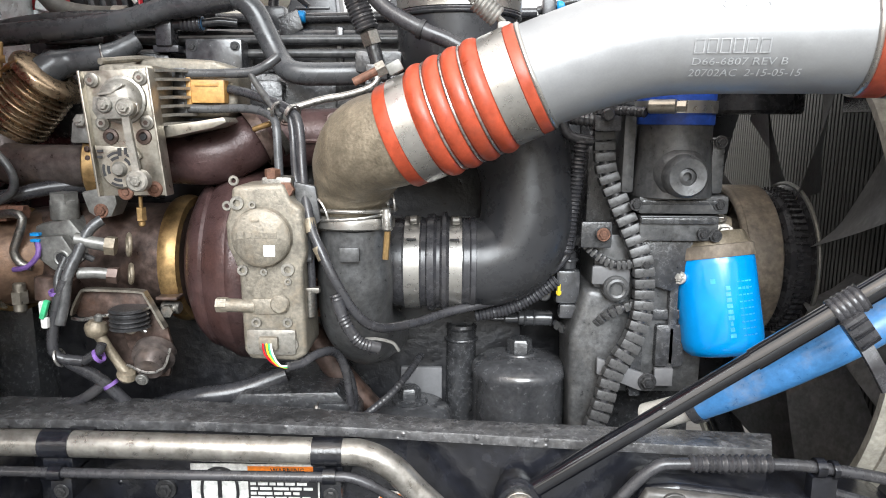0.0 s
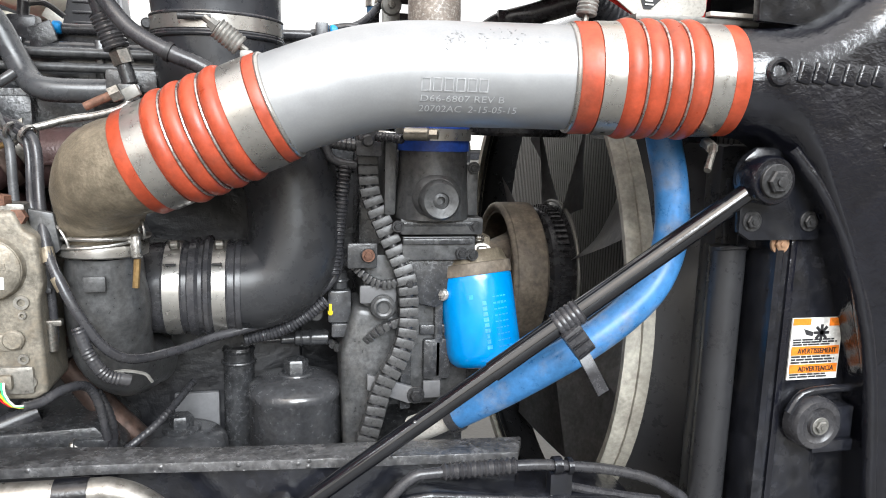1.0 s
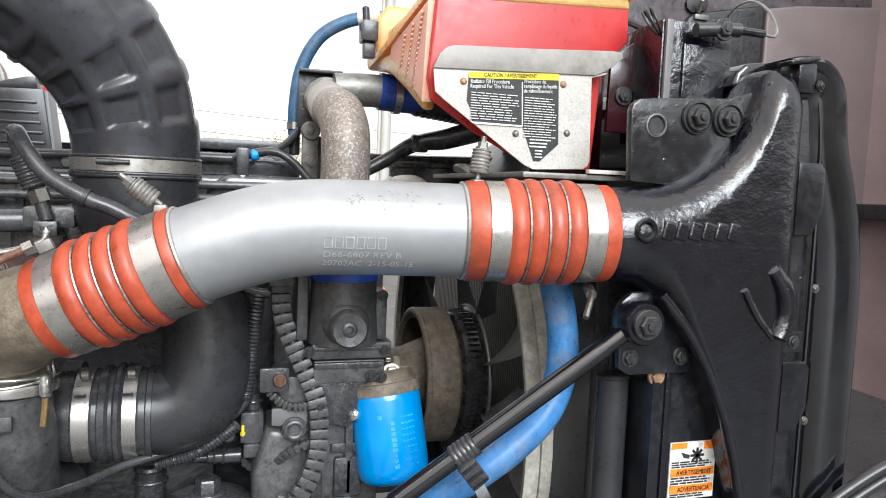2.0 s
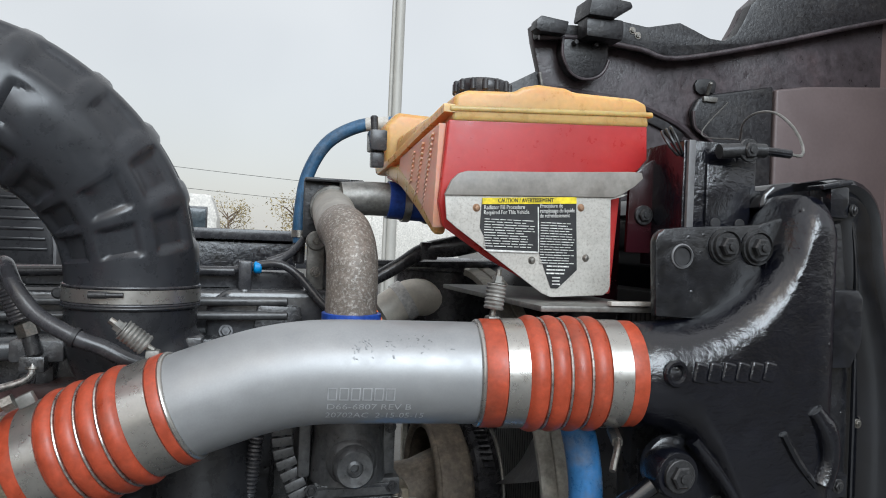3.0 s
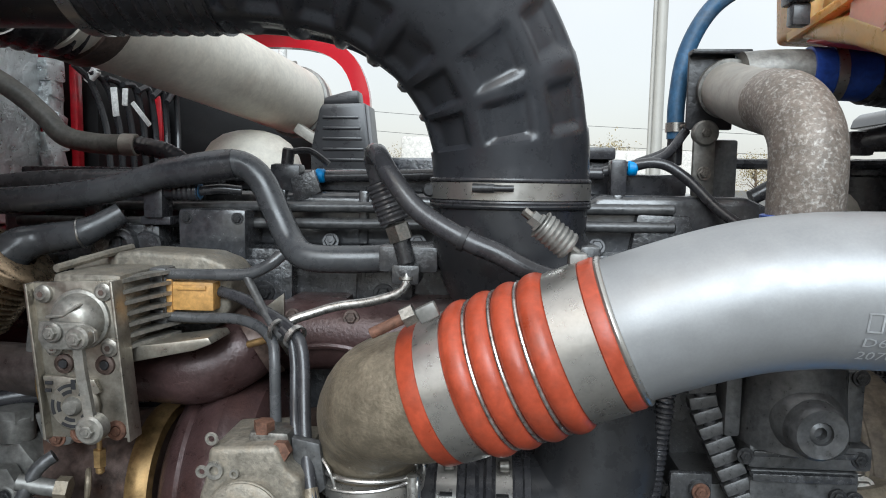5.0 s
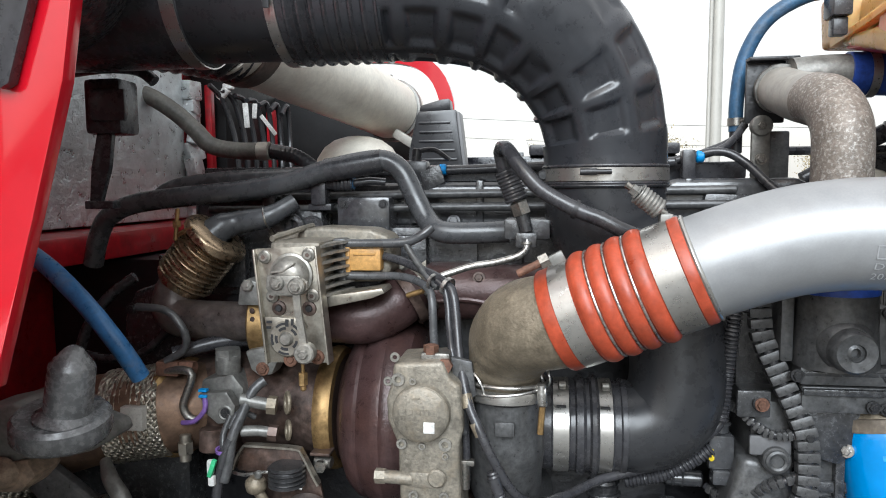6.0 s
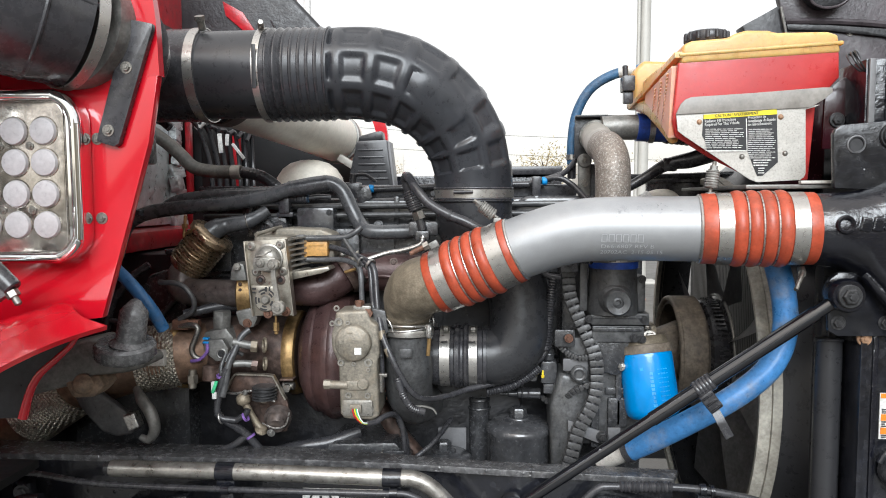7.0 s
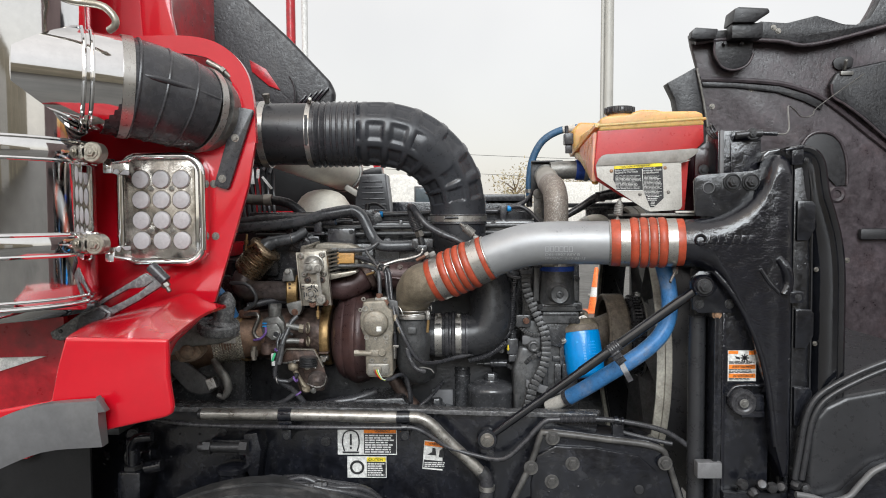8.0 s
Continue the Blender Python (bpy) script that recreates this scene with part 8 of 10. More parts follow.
def shroud():
    t = thing("fan_shroud", "black plastic fan shroud with a weathered pale rim", "shroud", (0.62, 1.2, 0.7))
    c = (0.0, 1.20, 1.135)
    part("rim", merge(lathe([(0.412, 0.548), (0.424, 0.546), (0.428, 0.552), (0.428, 0.566), (0.418, 0.568), (0.412, 0.566)], c, (1, 0, 0), 72), lathe([(0.420, 0.566), (0.430, 0.568), (0.432, 0.584), (0.424, 0.588), (0.418, 0.586)], c, (1, 0, 0), 72)), SHROUDM, t, "weathered pale rim")
    part("cone", lathe([(0.416, 0.560), (0.424, 0.575), (0.44, 0.61), (0.48, 0.66), (0.47, 0.66), (0.43, 0.612), (0.41, 0.575)], c, (1, 0, 0), 72), SHROUDBK, t)
    part("panel", box(0.615, 0.74, 0.700, 0.735, 0.66, 1.40, 0.010), SHROUDBK, t)
    part("radiator_core", box(0.762, 0.82, 0.74, 2.00, 0.62, 1.54, 0.004), FENDBK, t)
    slat = finish(box(-0.0012, 0.0012, -0.0040, 0.0040, -0.43, 0.43, 0), "core_fin", COREM)
    for k in range(90):
        ob = new("core_fin", slat)
        ob.parent = t
        ob.matrix_basis = ROOTS[t.name].inverted() @ Matrix.Translation((0.7615, 0.78 + 0.0132 * k, 1.08))
    for x in (0.628, 0.650, 0.672, 0.694, 0.716):
        part("panel_rib", box(x - 0.004, x + 0.004, 0.696, 0.702, 0.70, 1.36, 0.003), SHROUDBK, t)


shroud()


def strut():
    t = thing("support_rod", "glossy black diagonal support rod from chassis to radiator", "rod", (0.09, 0.70, 0.95))
    a, b = Vector((0.091, 0.700, 0.960)), Vector((0.602, 0.600, 1.364))
    d = (b - a).normalized()
    part("rod", sweep([a + d * 0.02, b - d * 0.02], 0.0104, 20, 0.02), GLOSS2, t)
    part("rod_sleeve", sweep([a + d * 0.30, b - d * 0.05], 0.0120, 20, 0.02), GLOSS2, t)
    for p, m in ((a, BLACK), (b, GLOSS)):
        e = part("eye", merge(lathe([(0.012, -0.016), (0.024, -0.016), (0.0265, -0.012), (0.0265, 0.012), (0.024, 0.016), (0.012, 0.016)], p, (0, 1, 0), 32)), m, t)
        part("bush", lathe([(0, -0.018), (0.010, -0.018), (0.017, -0.016), (0.018, 0.01), (0, 0.01)], p, (0, 1, 0), 28), RUBBER, e)
        bolt(p + Vector((0, -0.018, 0)), (0, -1, 0), 0.0125, t, BOLT if p == a else DBOLT)
    part("stand", merge(cyl((0.091, 0.716, 0.960), (0.091, 0.738, 0.960), 0.020), box(0.075, 0.11, 0.70, 0.738, 0.905, 0.935, 0.004)), BLACK, t)
    bolt((0.10, 0.70, 0.918), (0, -1, 0), 0.007, t, DBOLT)
    # tie that holds the blue hose
    p = a.lerp(b, 0.612)
    k = thing("hose_tie", "black ladder-strap tie holding the blue hose to the rod", "cable tie", p)
    part("strap", merge(sweep([p - d * 0.016, p + d * 0.016], 0.0140, 20, 0.002, ripple=(0.0012, 0.006)), moved(box(-0.012, 0.012, -0.010, 0.002, -0.017, 0.017, 0.003), Matrix.Translation(p + Vector((0.006, -0.012, -0.022))) @ pose(0, 0, 0, 0, -38, 0))), RUBBER, k)
    for q in range(3):
        part("ladder_bar", moved(box(-0.010, 0.010, -0.013, -0.009, -0.0015, 0.0015, 0.001), Matrix.Translation(p + Vector((0.006, -0.013, -0.022))) @ pose(0, 0, 0, 0, -38, 0) @ Matrix.Translation((0, 0, -0.012 + q * 0.012))), BLACK, k)
    part("tail", sweep([p + Vector((0.012, -0.014, -0.035)), p + Vector((0.022, -0.022, -0.055)), p + Vector((0.034, -0.026, -0.078))], 0, 4, 0.006, section=flat_section(0.014, 0.004), up=(0, -1, 0.2)), RUBBER, k)


strut()


def lower_hose():
    t = thing("coolant_hose", "blue silicone coolant hose curving down from the radiator", "hose", (0.45, 0.69, 1.05))
    P = [(0.530, 0.715, 1.47), (0.540, 0.71, 1.41), (0.552, 0.705, 1.355), (0.556, 0.70, 1.305), (0.548, 0.695, 1.262), (0.527, 0.69, 1.225), (0.495, 0.69, 1.193), (0.455, 0.692, 1.163), (0.410, 0.703, 1.131), (0.358, 0.733, 1.088), (0.305, 0.772, 1.044)]
    part("hose", sweep(P, 0.0205, 28, 0.006), BLUEH, t)
    f = part("end_fitting", merge(cyl((0.308, 0.770, 1.046), (0.262, 0.806, 1.012), 0.0165, 0.0190, 24)), SIGN, t, "white printed fitting")
    part("collar", band((0.310, 0.768, 1.048), (0.66, -0.5, 0.5), 0.021, 0.012, 0.002, 28), RUBBER, f)


lower_hose()


def radiator_tank():
    t = thing("charge_cooler_tank", "glossy wet black cast charge air cooler end tank with raised marks", "radiator tank", (0.75, 0.66, 1.0))
    # sections from the round neck to the tall end of the casting: x, top, bottom, half depth, squareness
    S = [(0.540, 1.5185, 1.4115, 0.0535, 2.0), (0.567, 1.5195, 1.4105, 0.0545, 2.0), (0.573, 1.5225, 1.4075, 0.0575, 2.0), (0.598, 1.5235, 1.405, 0.058, 2.1), (0.628, 1.526, 1.392, 0.058, 2.3), (0.650, 1.531, 1.368, 0.058, 2.6), (0.675, 1.541, 1.332, 0.058, 3.0),
         (0.700, 1.556, 1.288, 0.058, 3.4), (0.722, 1.578, 1.238, 0.058, 3.8), (0.740, 1.604, 1.185, 0.058, 4.2), (0.753, 1.634, 1.13, 0.058, 4.6), (0.763, 1.662, 1.06, 0.058, 5.0), (0.775, 1.676, 0.96, 0.058, 5.5), (0.792, 1.676, 0.90, 0.056, 5.5), (0.803, 1.668, 0.90, 0.050, 5.0), (0.807, 1.655, 0.92, 0.040, 4.0)]
    rings = []
    for x, top, low, half, e in S:
        # a broad roll along the top, a tighter one below
        k = min(1.0, (e - 2.0) / 1.2)
        h = (top - low) / 2
        rt, rb = half + (0.046 - half) * k, half + (0.016 - half) * k
        rt, rb = min(rt, h, half), min(rb, h, half)
        ring = []
        for cy, cz, r, a0 in ((half - rt, top - rt, rt, 0), (rt - half, top - rt, rt, 90), (rb - half, low + rb, rb, 180), (half - rb, low + rb, rb, 270)):
            for q in range(14):
                a = radians(a0 + 90 * q / 13)
                ring.append((x, 0.636 + cy + r * math.cos(a) * 0.999 + q * 1e-6, cz + r * math.sin(a)))
        rings.append(ring)
    part("casting", loft(rings), GLOSS, t)
    part("edge_rib", sweep([(0.63, 0.600, 1.398), (0.668, 0.592, 1.352), (0.700, 0.588, 1.298), (0.732, 0.586, 1.22), (0.756, 0.586, 1.13), (0.776, 0.586, 0.98)], 0.009, 14), GLOSS, t)
    # the maker's name stands as six plain raised blocks
    for k in range(6):
        x = 0.6195 + k * 0.0178
        b = part("raised_mark", moved(rounded(box(-0.0078, 0.0078, -0.004, 0.004, -0.0110, 0.0110, 0), 0.003, 3), pose(x, 0.5795, 1.4745, 0, 12, 0)), GLOSS, t)
    part("raised_mark", lathe([(0.008, 0), (0.010, -0.003), (0.013, -0.003), (0.015, 0)], (0.590, 0.578, 1.474), (0, 1, 0), 24), GLOSS, t)
    part("boss_ridge", sweep([(0.772, 0.580, 1.430), (0.790, 0.578, 1.405), (0.796, 0.580, 1.372), (0.786, 0.580, 1.345)], [0.010, 0.013, 0.012, 0.013], 14), GLOSS, t)
    part("web_rib", sweep([(0.730, 0.578, 1.405), (0.752, 0.578, 1.372), (0.778, 0.580, 1.345)], 0.005, 8), GLOSS, t)
    # bracket with two bolts
    u = thing("tank_bracket", "black steel bracket with two large bolts on the radiator tank", "bracket", (0.68, 0.63, 1.55))
    part("plate", prism([(0.592, 1.530), (0.588, 1.614), (0.591, 1.622), (0.599, 1.628), (0.614, 1.630), (0.727, 1.638), (0.765, 1.650), (0.765, 1.56), (0.735, 1.535), (0.69, 1.525)], 0.622, 0.634, 0.003), BRACK, u)
    for x in (0.678, 0.722):
        bolt((x, 0.618, 1.611), (0, -1, 0), 0.0112, u, DBOLT, True, "bolt", 0.9)
        part("spacer", lathe([(0.011, -0.003), (0.0165, -0.004), (0.0175, -0.007), (0.0180, -0.003), (0.0205, -0.003), (0.0215, 0.0)], (x, 0.621, 1.611), (0, 1, 0), 24), DBOLT, u)
    part("hole_rim", lathe([(0, -0.0005), (0.0105, -0.0005), (0.0105, -0.0025), (0.0122, -0.0030), (0.0130, 0)], (0.6225, 0.622, 1.598), (0, 1, 0), 24), INK, u)
    # grey ring that puts the glint on the hole's rim into colour
    part("hole_ring", torus((0.6225, 0.6215, 1.598), (0, 1, 0), 0.0128, 0.0016, 24, 8), GREYP, u)
    v = thing("hood_stay_bracket", "black folded steel bracket with cable pin above the radiator", "bracket", (0.71, 0.69, 1.60))
    part("plate", merge(box(0.680, 0.774, 0.688, 0.694, 1.58, 1.742, 0.002), box(0.668, 0.682, 0.690, 0.78, 1.585, 1.742, 0.002)), GLOSS, v)
    part("fold", box(0.671, 0.681, 0.684, 0.690, 1.585, 1.742, 0.002), GREYP, v)
    part("pad", box(0.698, 0.764, 0.684, 0.689, 1.612, 1.714, 0.004), GLOSS, v)
    part("side_plate", prism([(0.632, 1.60), (0.634, 1.70), (0.684, 1.735), (0.690, 1.73), (0.692, 1.60)], 0.756, 0.763, 0.002), MAROON, v)
    part("rear_panel", prism([(0.575, 1.50), (0.575, 1.62), (0.60, 1.70), (0.69, 1.72), (0.69, 1.50)], 0.86, 0.90, 0.02, 3), MAROON, v, "dark maroon panel")
    pin = part("cable_pin", sweep([(0.705, 0.672, 1.728), (0.735, 0.668, 1.731), (0.765, 0.664, 1.732)], 0.009, 14), DBOLT, v)
    part("cable_sleeve", sweep([(0.765, 0.664, 1.732), (0.80, 0.66, 1.730)], 0.0055, 10), BLACK, pin)
    part("steel_cable", sweep([(0.80, 0.66, 1.730), (0.822, 0.665, 1.730), (0.838, 0.68, 1.745), (0.85, 0.71, 1.775), (0.88, 0.78, 1.81), (0.93, 0.88, 1.83), (0.99, 0.98, 1.835), (1.05, 1.06, 1.825), (1.15, 1.2, 1.85), (1.40, 1.65, 1.95), (1.768, 2.01, 2.14)], 0.0020, 6, 0.02), PIPEG, pin)
    bolt((0.742, 0.664, 1.731), (0, -1, 0), 0.010, v, DBOLT)
    bolt((0.680, 0.754, 1.712), (0, -1, 0), 0.0075, v, DBOLT)
    part("cable_coil", merge(*[torus((0.655 + 0.004 * k, 0.70, 1.738 + 0.002 * k), (0.5 + 0.2 * k, -0.6, 0.5), 0.018, 0.0018, 24, 6) for k in range(3)]), DBOLT, v)
    bolt((0.655, 0.754, 1.650), (0, -1, 0), 0.009, v, DBOLT)
    for x, z in ((0.712, 1.640), (0.748, 1.640)):
        part("rivet_hole", cyl((x, 0.6845, z), (x, 0.682, z), 0.0075), INK, v)
    # strut plate
    w = thing("rod_anchor_plate", "black steel plate that anchors the support rod", "plate", (0.63, 0.62, 1.29))
    part("plate", prism([(0.585, 1.305), (0.582, 1.375), (0.598, 1.398), (0.630, 1.400), (0.672, 1.355), (0.690, 1.325), (0.688, 1.296), (0.60, 1.296)], 0.612, 0.622, 0.004), BLACK, w)
    part("dome", lathe([(0.016, -0.003), (0.028, -0.002), (0.032, 0.0), (0.032, 0.01)], (0.611, 0.612, 1.366), (0, 1, 0), 36), BLACK, w)
    bolt((0.600, 0.612, 1.318), (0, -1, 0), 0.008, w, DBOLT)
    bolt((0.672, 0.612, 1.318), (0, -1, 0), 0.008, w, DBOLT)
    bolt((0.646, 0.622, 1.291), (0, -1, 0), 0.008, w, EXH, True)


radiator_tank()


def radiator_post():
    t = thing("radiator_support_post", "black channel post beside the radiator with hoses of dust", "post", (0.70, 0.64, 0.7))
    part("channel", merge(box(0.648, 0.775, 0.624, 0.69, 0.66, 1.33, 0.004), box(0.640, 0.650, 0.618, 0.69, 0.66, 1.30, 0.002)), BLACK, t)
    part("side_tank", merge(sweep([(0.615, 0.672, 0.68), (0.615, 0.672, 1.28)], 0.021, 24), torus((0.615, 0.668, 1.277), (0, 0.3, 1), 0.018, 0.003, 24, 8)), SHROUDBK, t)
    part("face_strip", box(0.660, 0.668, 0.620, 0.625, 0.68, 1.30, 0.001), GLOSS, t)
    part("end_bracket", merge(box(0.60, 0.66, 0.61, 0.64, 0.89, 0.93, 0.004)), GREYP, t)
    y = 0.6215
    rng = random.Random(11)
    u = thing("warning_label", "white and orange fan warning label in three languages", "label", (0.708, y, 1.12))
    part("sheet", box(0.674, 0.742, y, y + 0.002, 1.128, 1.203, 0), WHITE, u)
    part("orange_header", box(0.675, 0.698, y - 0.001, y + 0.001, 1.195, 1.2025, 0), LORANGE, u)
    part("orange_header", box(0.724, 0.741, y - 0.001, y + 0.001, 1.193, 1.2025, 0), LORANGE, u)
    part("pictogram", merge(prism([(0.690, 1.190), (0.703, 1.186), (0.702, 1.181), (0.694, 1.183)], y - 0.001, y, 0), *[moved(box(-0.010, 0.010, -0.0006, 0.0006, -0.0016, 0.0016, 0), pose(0.714, y - 0.0004, 1.185, 0, a, 0)) for a in (0, 45, 90, 135)]), INK, u)
    for z in (1.1635, 1.1415):
        part("orange_strip", box(0.676, 0.740, y - 0.001, y + 0.001, z - 0.0052, z + 0.0052, 0), LORANGE, u)
    lettering("AVERTISSEMENT", 0.0062, upright(0.684, y - 0.0014, 1.1605), INK, u, None, 0.052)
    lettering("ADVERTENCIA", 0.0062, upright(0.687, y - 0.0014, 1.1385), INK, u, None, 0.048)
    bars(text_block(0.677, 0.739, 1.1695, 1.1785, 3, rng) + text_block(0.677, 0.739, 1.1475, 1.158, 3, rng) + text_block(0.677, 0.739, 1.130, 1.1360, 2, rng), y - 0.0006, INK, u)
    m = thing("rubber_mount", "black round rubber mount with a centre bolt on the post", "mount", (0.71, 0.60, 1.05))
    part("plate", merge(box(0.700, 0.755, 0.598, 0.626, 1.045, 1.060, 0.003), box(0.715, 0.755, 0.602, 0.626, 1.06, 1.10, 0.003), sweep([(0.668, 0.605, 1.095), (0.678, 0.605, 1.112), (0.695, 0.605, 1.120), (0.755, 0.605, 1.122)], 0.005, 10)), BLACK, m)
    part("puck", lathe([(0, -0.010), (0.013, -0.010), (0.014, -0.006), (0.018, -0.006), (0.022, -0.009), (0.029, -0.008), (0.032, -0.004), (0.033, 0.012), (0, 0.012)], (0.705, 0.606, 1.080), (0, 1, 0), 40), RUBBER, m)
    bolt((0.705, 0.596, 1.080), (0, -1, 0), 0.0075, m, PIPEG)


radiator_post()


def radiator_surround():
    t = thing("radiator_side_panel", "black painted radiator side panel with slots and clips", "panel", (0.9, 0.72, 0.7))
    part("panel", box(0.826, 0.874, 0.622, 0.70, 0.66, 1.655, 0.006), BRACK, t)
    part("edge_bead", sweep([(0.852, 0.618, 1.672), (0.862, 0.616, 1.60), (0.866, 0.616, 1.52), (0.868, 0.616, 1.30), (0.868, 0.616, 0.70)], 0.0028, 8), GLOSS2, t)
    part("inner_panel", box(0.812, 0.824, 0.640, 0.70, 0.66, 1.685, 0.004), BLACK, t)
    part("rail", sweep([(0.818, 0.622, 0.68), (0.818, 0.622, 1.20), (0.816, 0.622, 1.675)], 0.006, 12), BLACK, t)
    for z in (1.52, 1.26, 1.07):
        part("stamped_slot", prism([(0.830, z - 0.05), (0.830, z + 0.045), (0.866, z + 0.045), (0.874, z + 0.035), (0.874, z - 0.02), (0.858, z - 0.05)], 0.612, 0.626, 0.004), BLACK, t)
    for z in (1.335,):
        c = part("clip", box(0.808, 0.842, 0.596, 0.624, z - 0.014, z + 0.014, 0.003), BLACK, t)
        bolt((0.828, 0.596, z), (0, -1, 0), 0.006, c, DBOLT)
    for z in (1.55, 1.40, 1.22):
        bolt((0.882, 0.622, z), (0, -1, 0), 0.004, t, BOLT)
    u = thing("grille_surround", "glossy black rounded grille surround with a pale top edge", "grille surround", (0.91, 1.2, 0.7))
    prof = [(0.838, 1.684), (0.856, 1.686), (0.876, 1.677), (0.889, 1.655), (0.893, 1.612), (0.890, 1.594), (0.903, 1.565), (0.918, 1.532), (0.940, 1.454), (0.946, 1.30), (0.946, 0.70), (0.894, 0.70), (0.894, 1.52), (0.872, 1.60), (0.838, 1.66)]
    part("shell", prism(prof, 0.640, 1.75, 0.010, 4), GLOSS2, u)
    edge = [(0.815, 1.676), (0.838, 1.681), (0.858, 1.678), (0.874, 1.664), (0.882, 1.640), (0.886, 1.606), (0.893, 1.572), (0.906, 1.532), (0.922, 1.470), (0.930, 1.40), (0.932, 1.30), (0.932, 1.0), (0.932, 0.70)]
    fold = [(0.018, -0.060), (0.019, -0.006), (0.016, 0.006), (0.010, 0.010), (0.004, 0.007), (0.000, 0.003)]
    fold += [(-0.004 - 0.050 * math.sin(radians(a)), 0.008 - 0.050 * (1 - math.cos(radians(a)))) for a in range(0, 91, 10)]
    skin = sweep([(x, 0.618, z) for x, z in edge], 0, 4, 0.012, section=[(-b, a) for b, a in fold], up=(0, -1, 0))
    part("rounded_edge", skin, GLOSS2, u)
    part("top_edge", prism([(0.762, 1.660), (0.768, 1.680), (0.782, 1.692), (0.815, 1.697), (0.846, 1.694), (0.866, 1.684), (0.872, 1.660)], 0.665, 1.75, 0.006, 3), GLOSS2, u, "black top edge that mirrors the sky")
    part("corner_latch", merge(box(0.812, 0.840, 0.606, 0.640, 1.650, 1.688, 0.004), moved(box(-0.028, 0.016, -0.012, 0.014, -0.003, 0.003, 0.002), pose(0.822, 0.612, 1.690, 0, -12, 0))), BLACK, u)
    bolt((0.846, 0.606, 1.660), (0.4, -1, 0), 0.005, u, DBOLT)


radiator_surround()


def front_corner():
    t = thing("front_cross_member", "dusty black front cross member and bumper bracket", "cross member", (1.05, 0.60, 0.6))
    part("hood_hinge_arm", sweep([(1.30, 1.2, 0.98), (1.7, 1.3, 0.92), (2.2, 1.35, 0.90), (2.52, 1.35, 0.95)], 0.03, 12, 0.05), BLACK, t)
    part("body", prism([(0.86, 0.90), (0.866, 1.00), (0.878, 1.045), (0.90, 1.072), (0.95, 1.097), (1.04, 1.114), (1.40, 1.13), (1.40, 0.70), (0.86, 0.70)], 0.60, 1.80, 0.035, 5), SHROUDBK, t)
    part("skirt", prism([(0.80, 0.70), (0.812, 0.872), (0.85, 0.866), (0.887, 0.856), (0.933, 0.868), (0.966, 0.904), (1.006, 0.938), (1.12, 0.975), (1.12, 0.70)], 0.56, 0.60, 0.008), BLACK, t)
    part("skirt_lip", sweep([(0.812, 0.558, 0.874), (0.85, 0.556, 0.868), (0.887, 0.555, 0.858), (0.933, 0.555, 0.870), (0.966, 0.556, 0.906), (1.006, 0.556, 0.940), (1.12, 0.558, 0.977)], 0.0075, 10, 0.01), FLAPM, t, "pale worn lip")
    u = thing("air_line", "pair of black air lines arching to the front bumper", "air line", (0.9, 0.60, 0.9))
    for k in (0, 1):
        part("line", sweep([(0.822 + 0.016 * k, 0.585, 0.90), (0.834 + 0.016 * k, 0.585, 0.98), (0.842 + 0.016 * k, 0.585, 1.032), (0.857 + 0.016 * k, 0.585, 1.078 - 0.008 * k), (0.886 + 0.014 * k, 0.585, 1.112 - 0.012 * k), (0.950 + 0.008 * k, 0.58, 1.152 - 0.016 * k), (1.03, 0.575, 1.188 - 0.018 * k), (1.12, 0.575, 1.215 - 0.018 * k), (1.3, 0.59, 1.21)], 0.0075, 12), SHROUDBK, u)
    v = thing("greasy_linkage", "greasy black fittings at the foot of the radiator", "linkage", (0.81, 0.62, 0.85))
    rng = random.Random(2)
    for k in range(7):
        x, z = 0.70 + 0.025 * k, 0.865 + 0.02 * rng.random()
        part("fitting", lathe([(0, 0), (0.012, 0), (0.014, 0.01), (0.010, 0.018), (0, 0.02)], (x, 0.60, z), (rng.gauss(0, 0.6), -1, rng.gauss(0, 0.5)), 8), DBOLT, v)
    part("bar", box(0.66, 0.90, 0.60, 0.63, 0.838, 0.860, 0.004), BLACK, v)


front_corner()


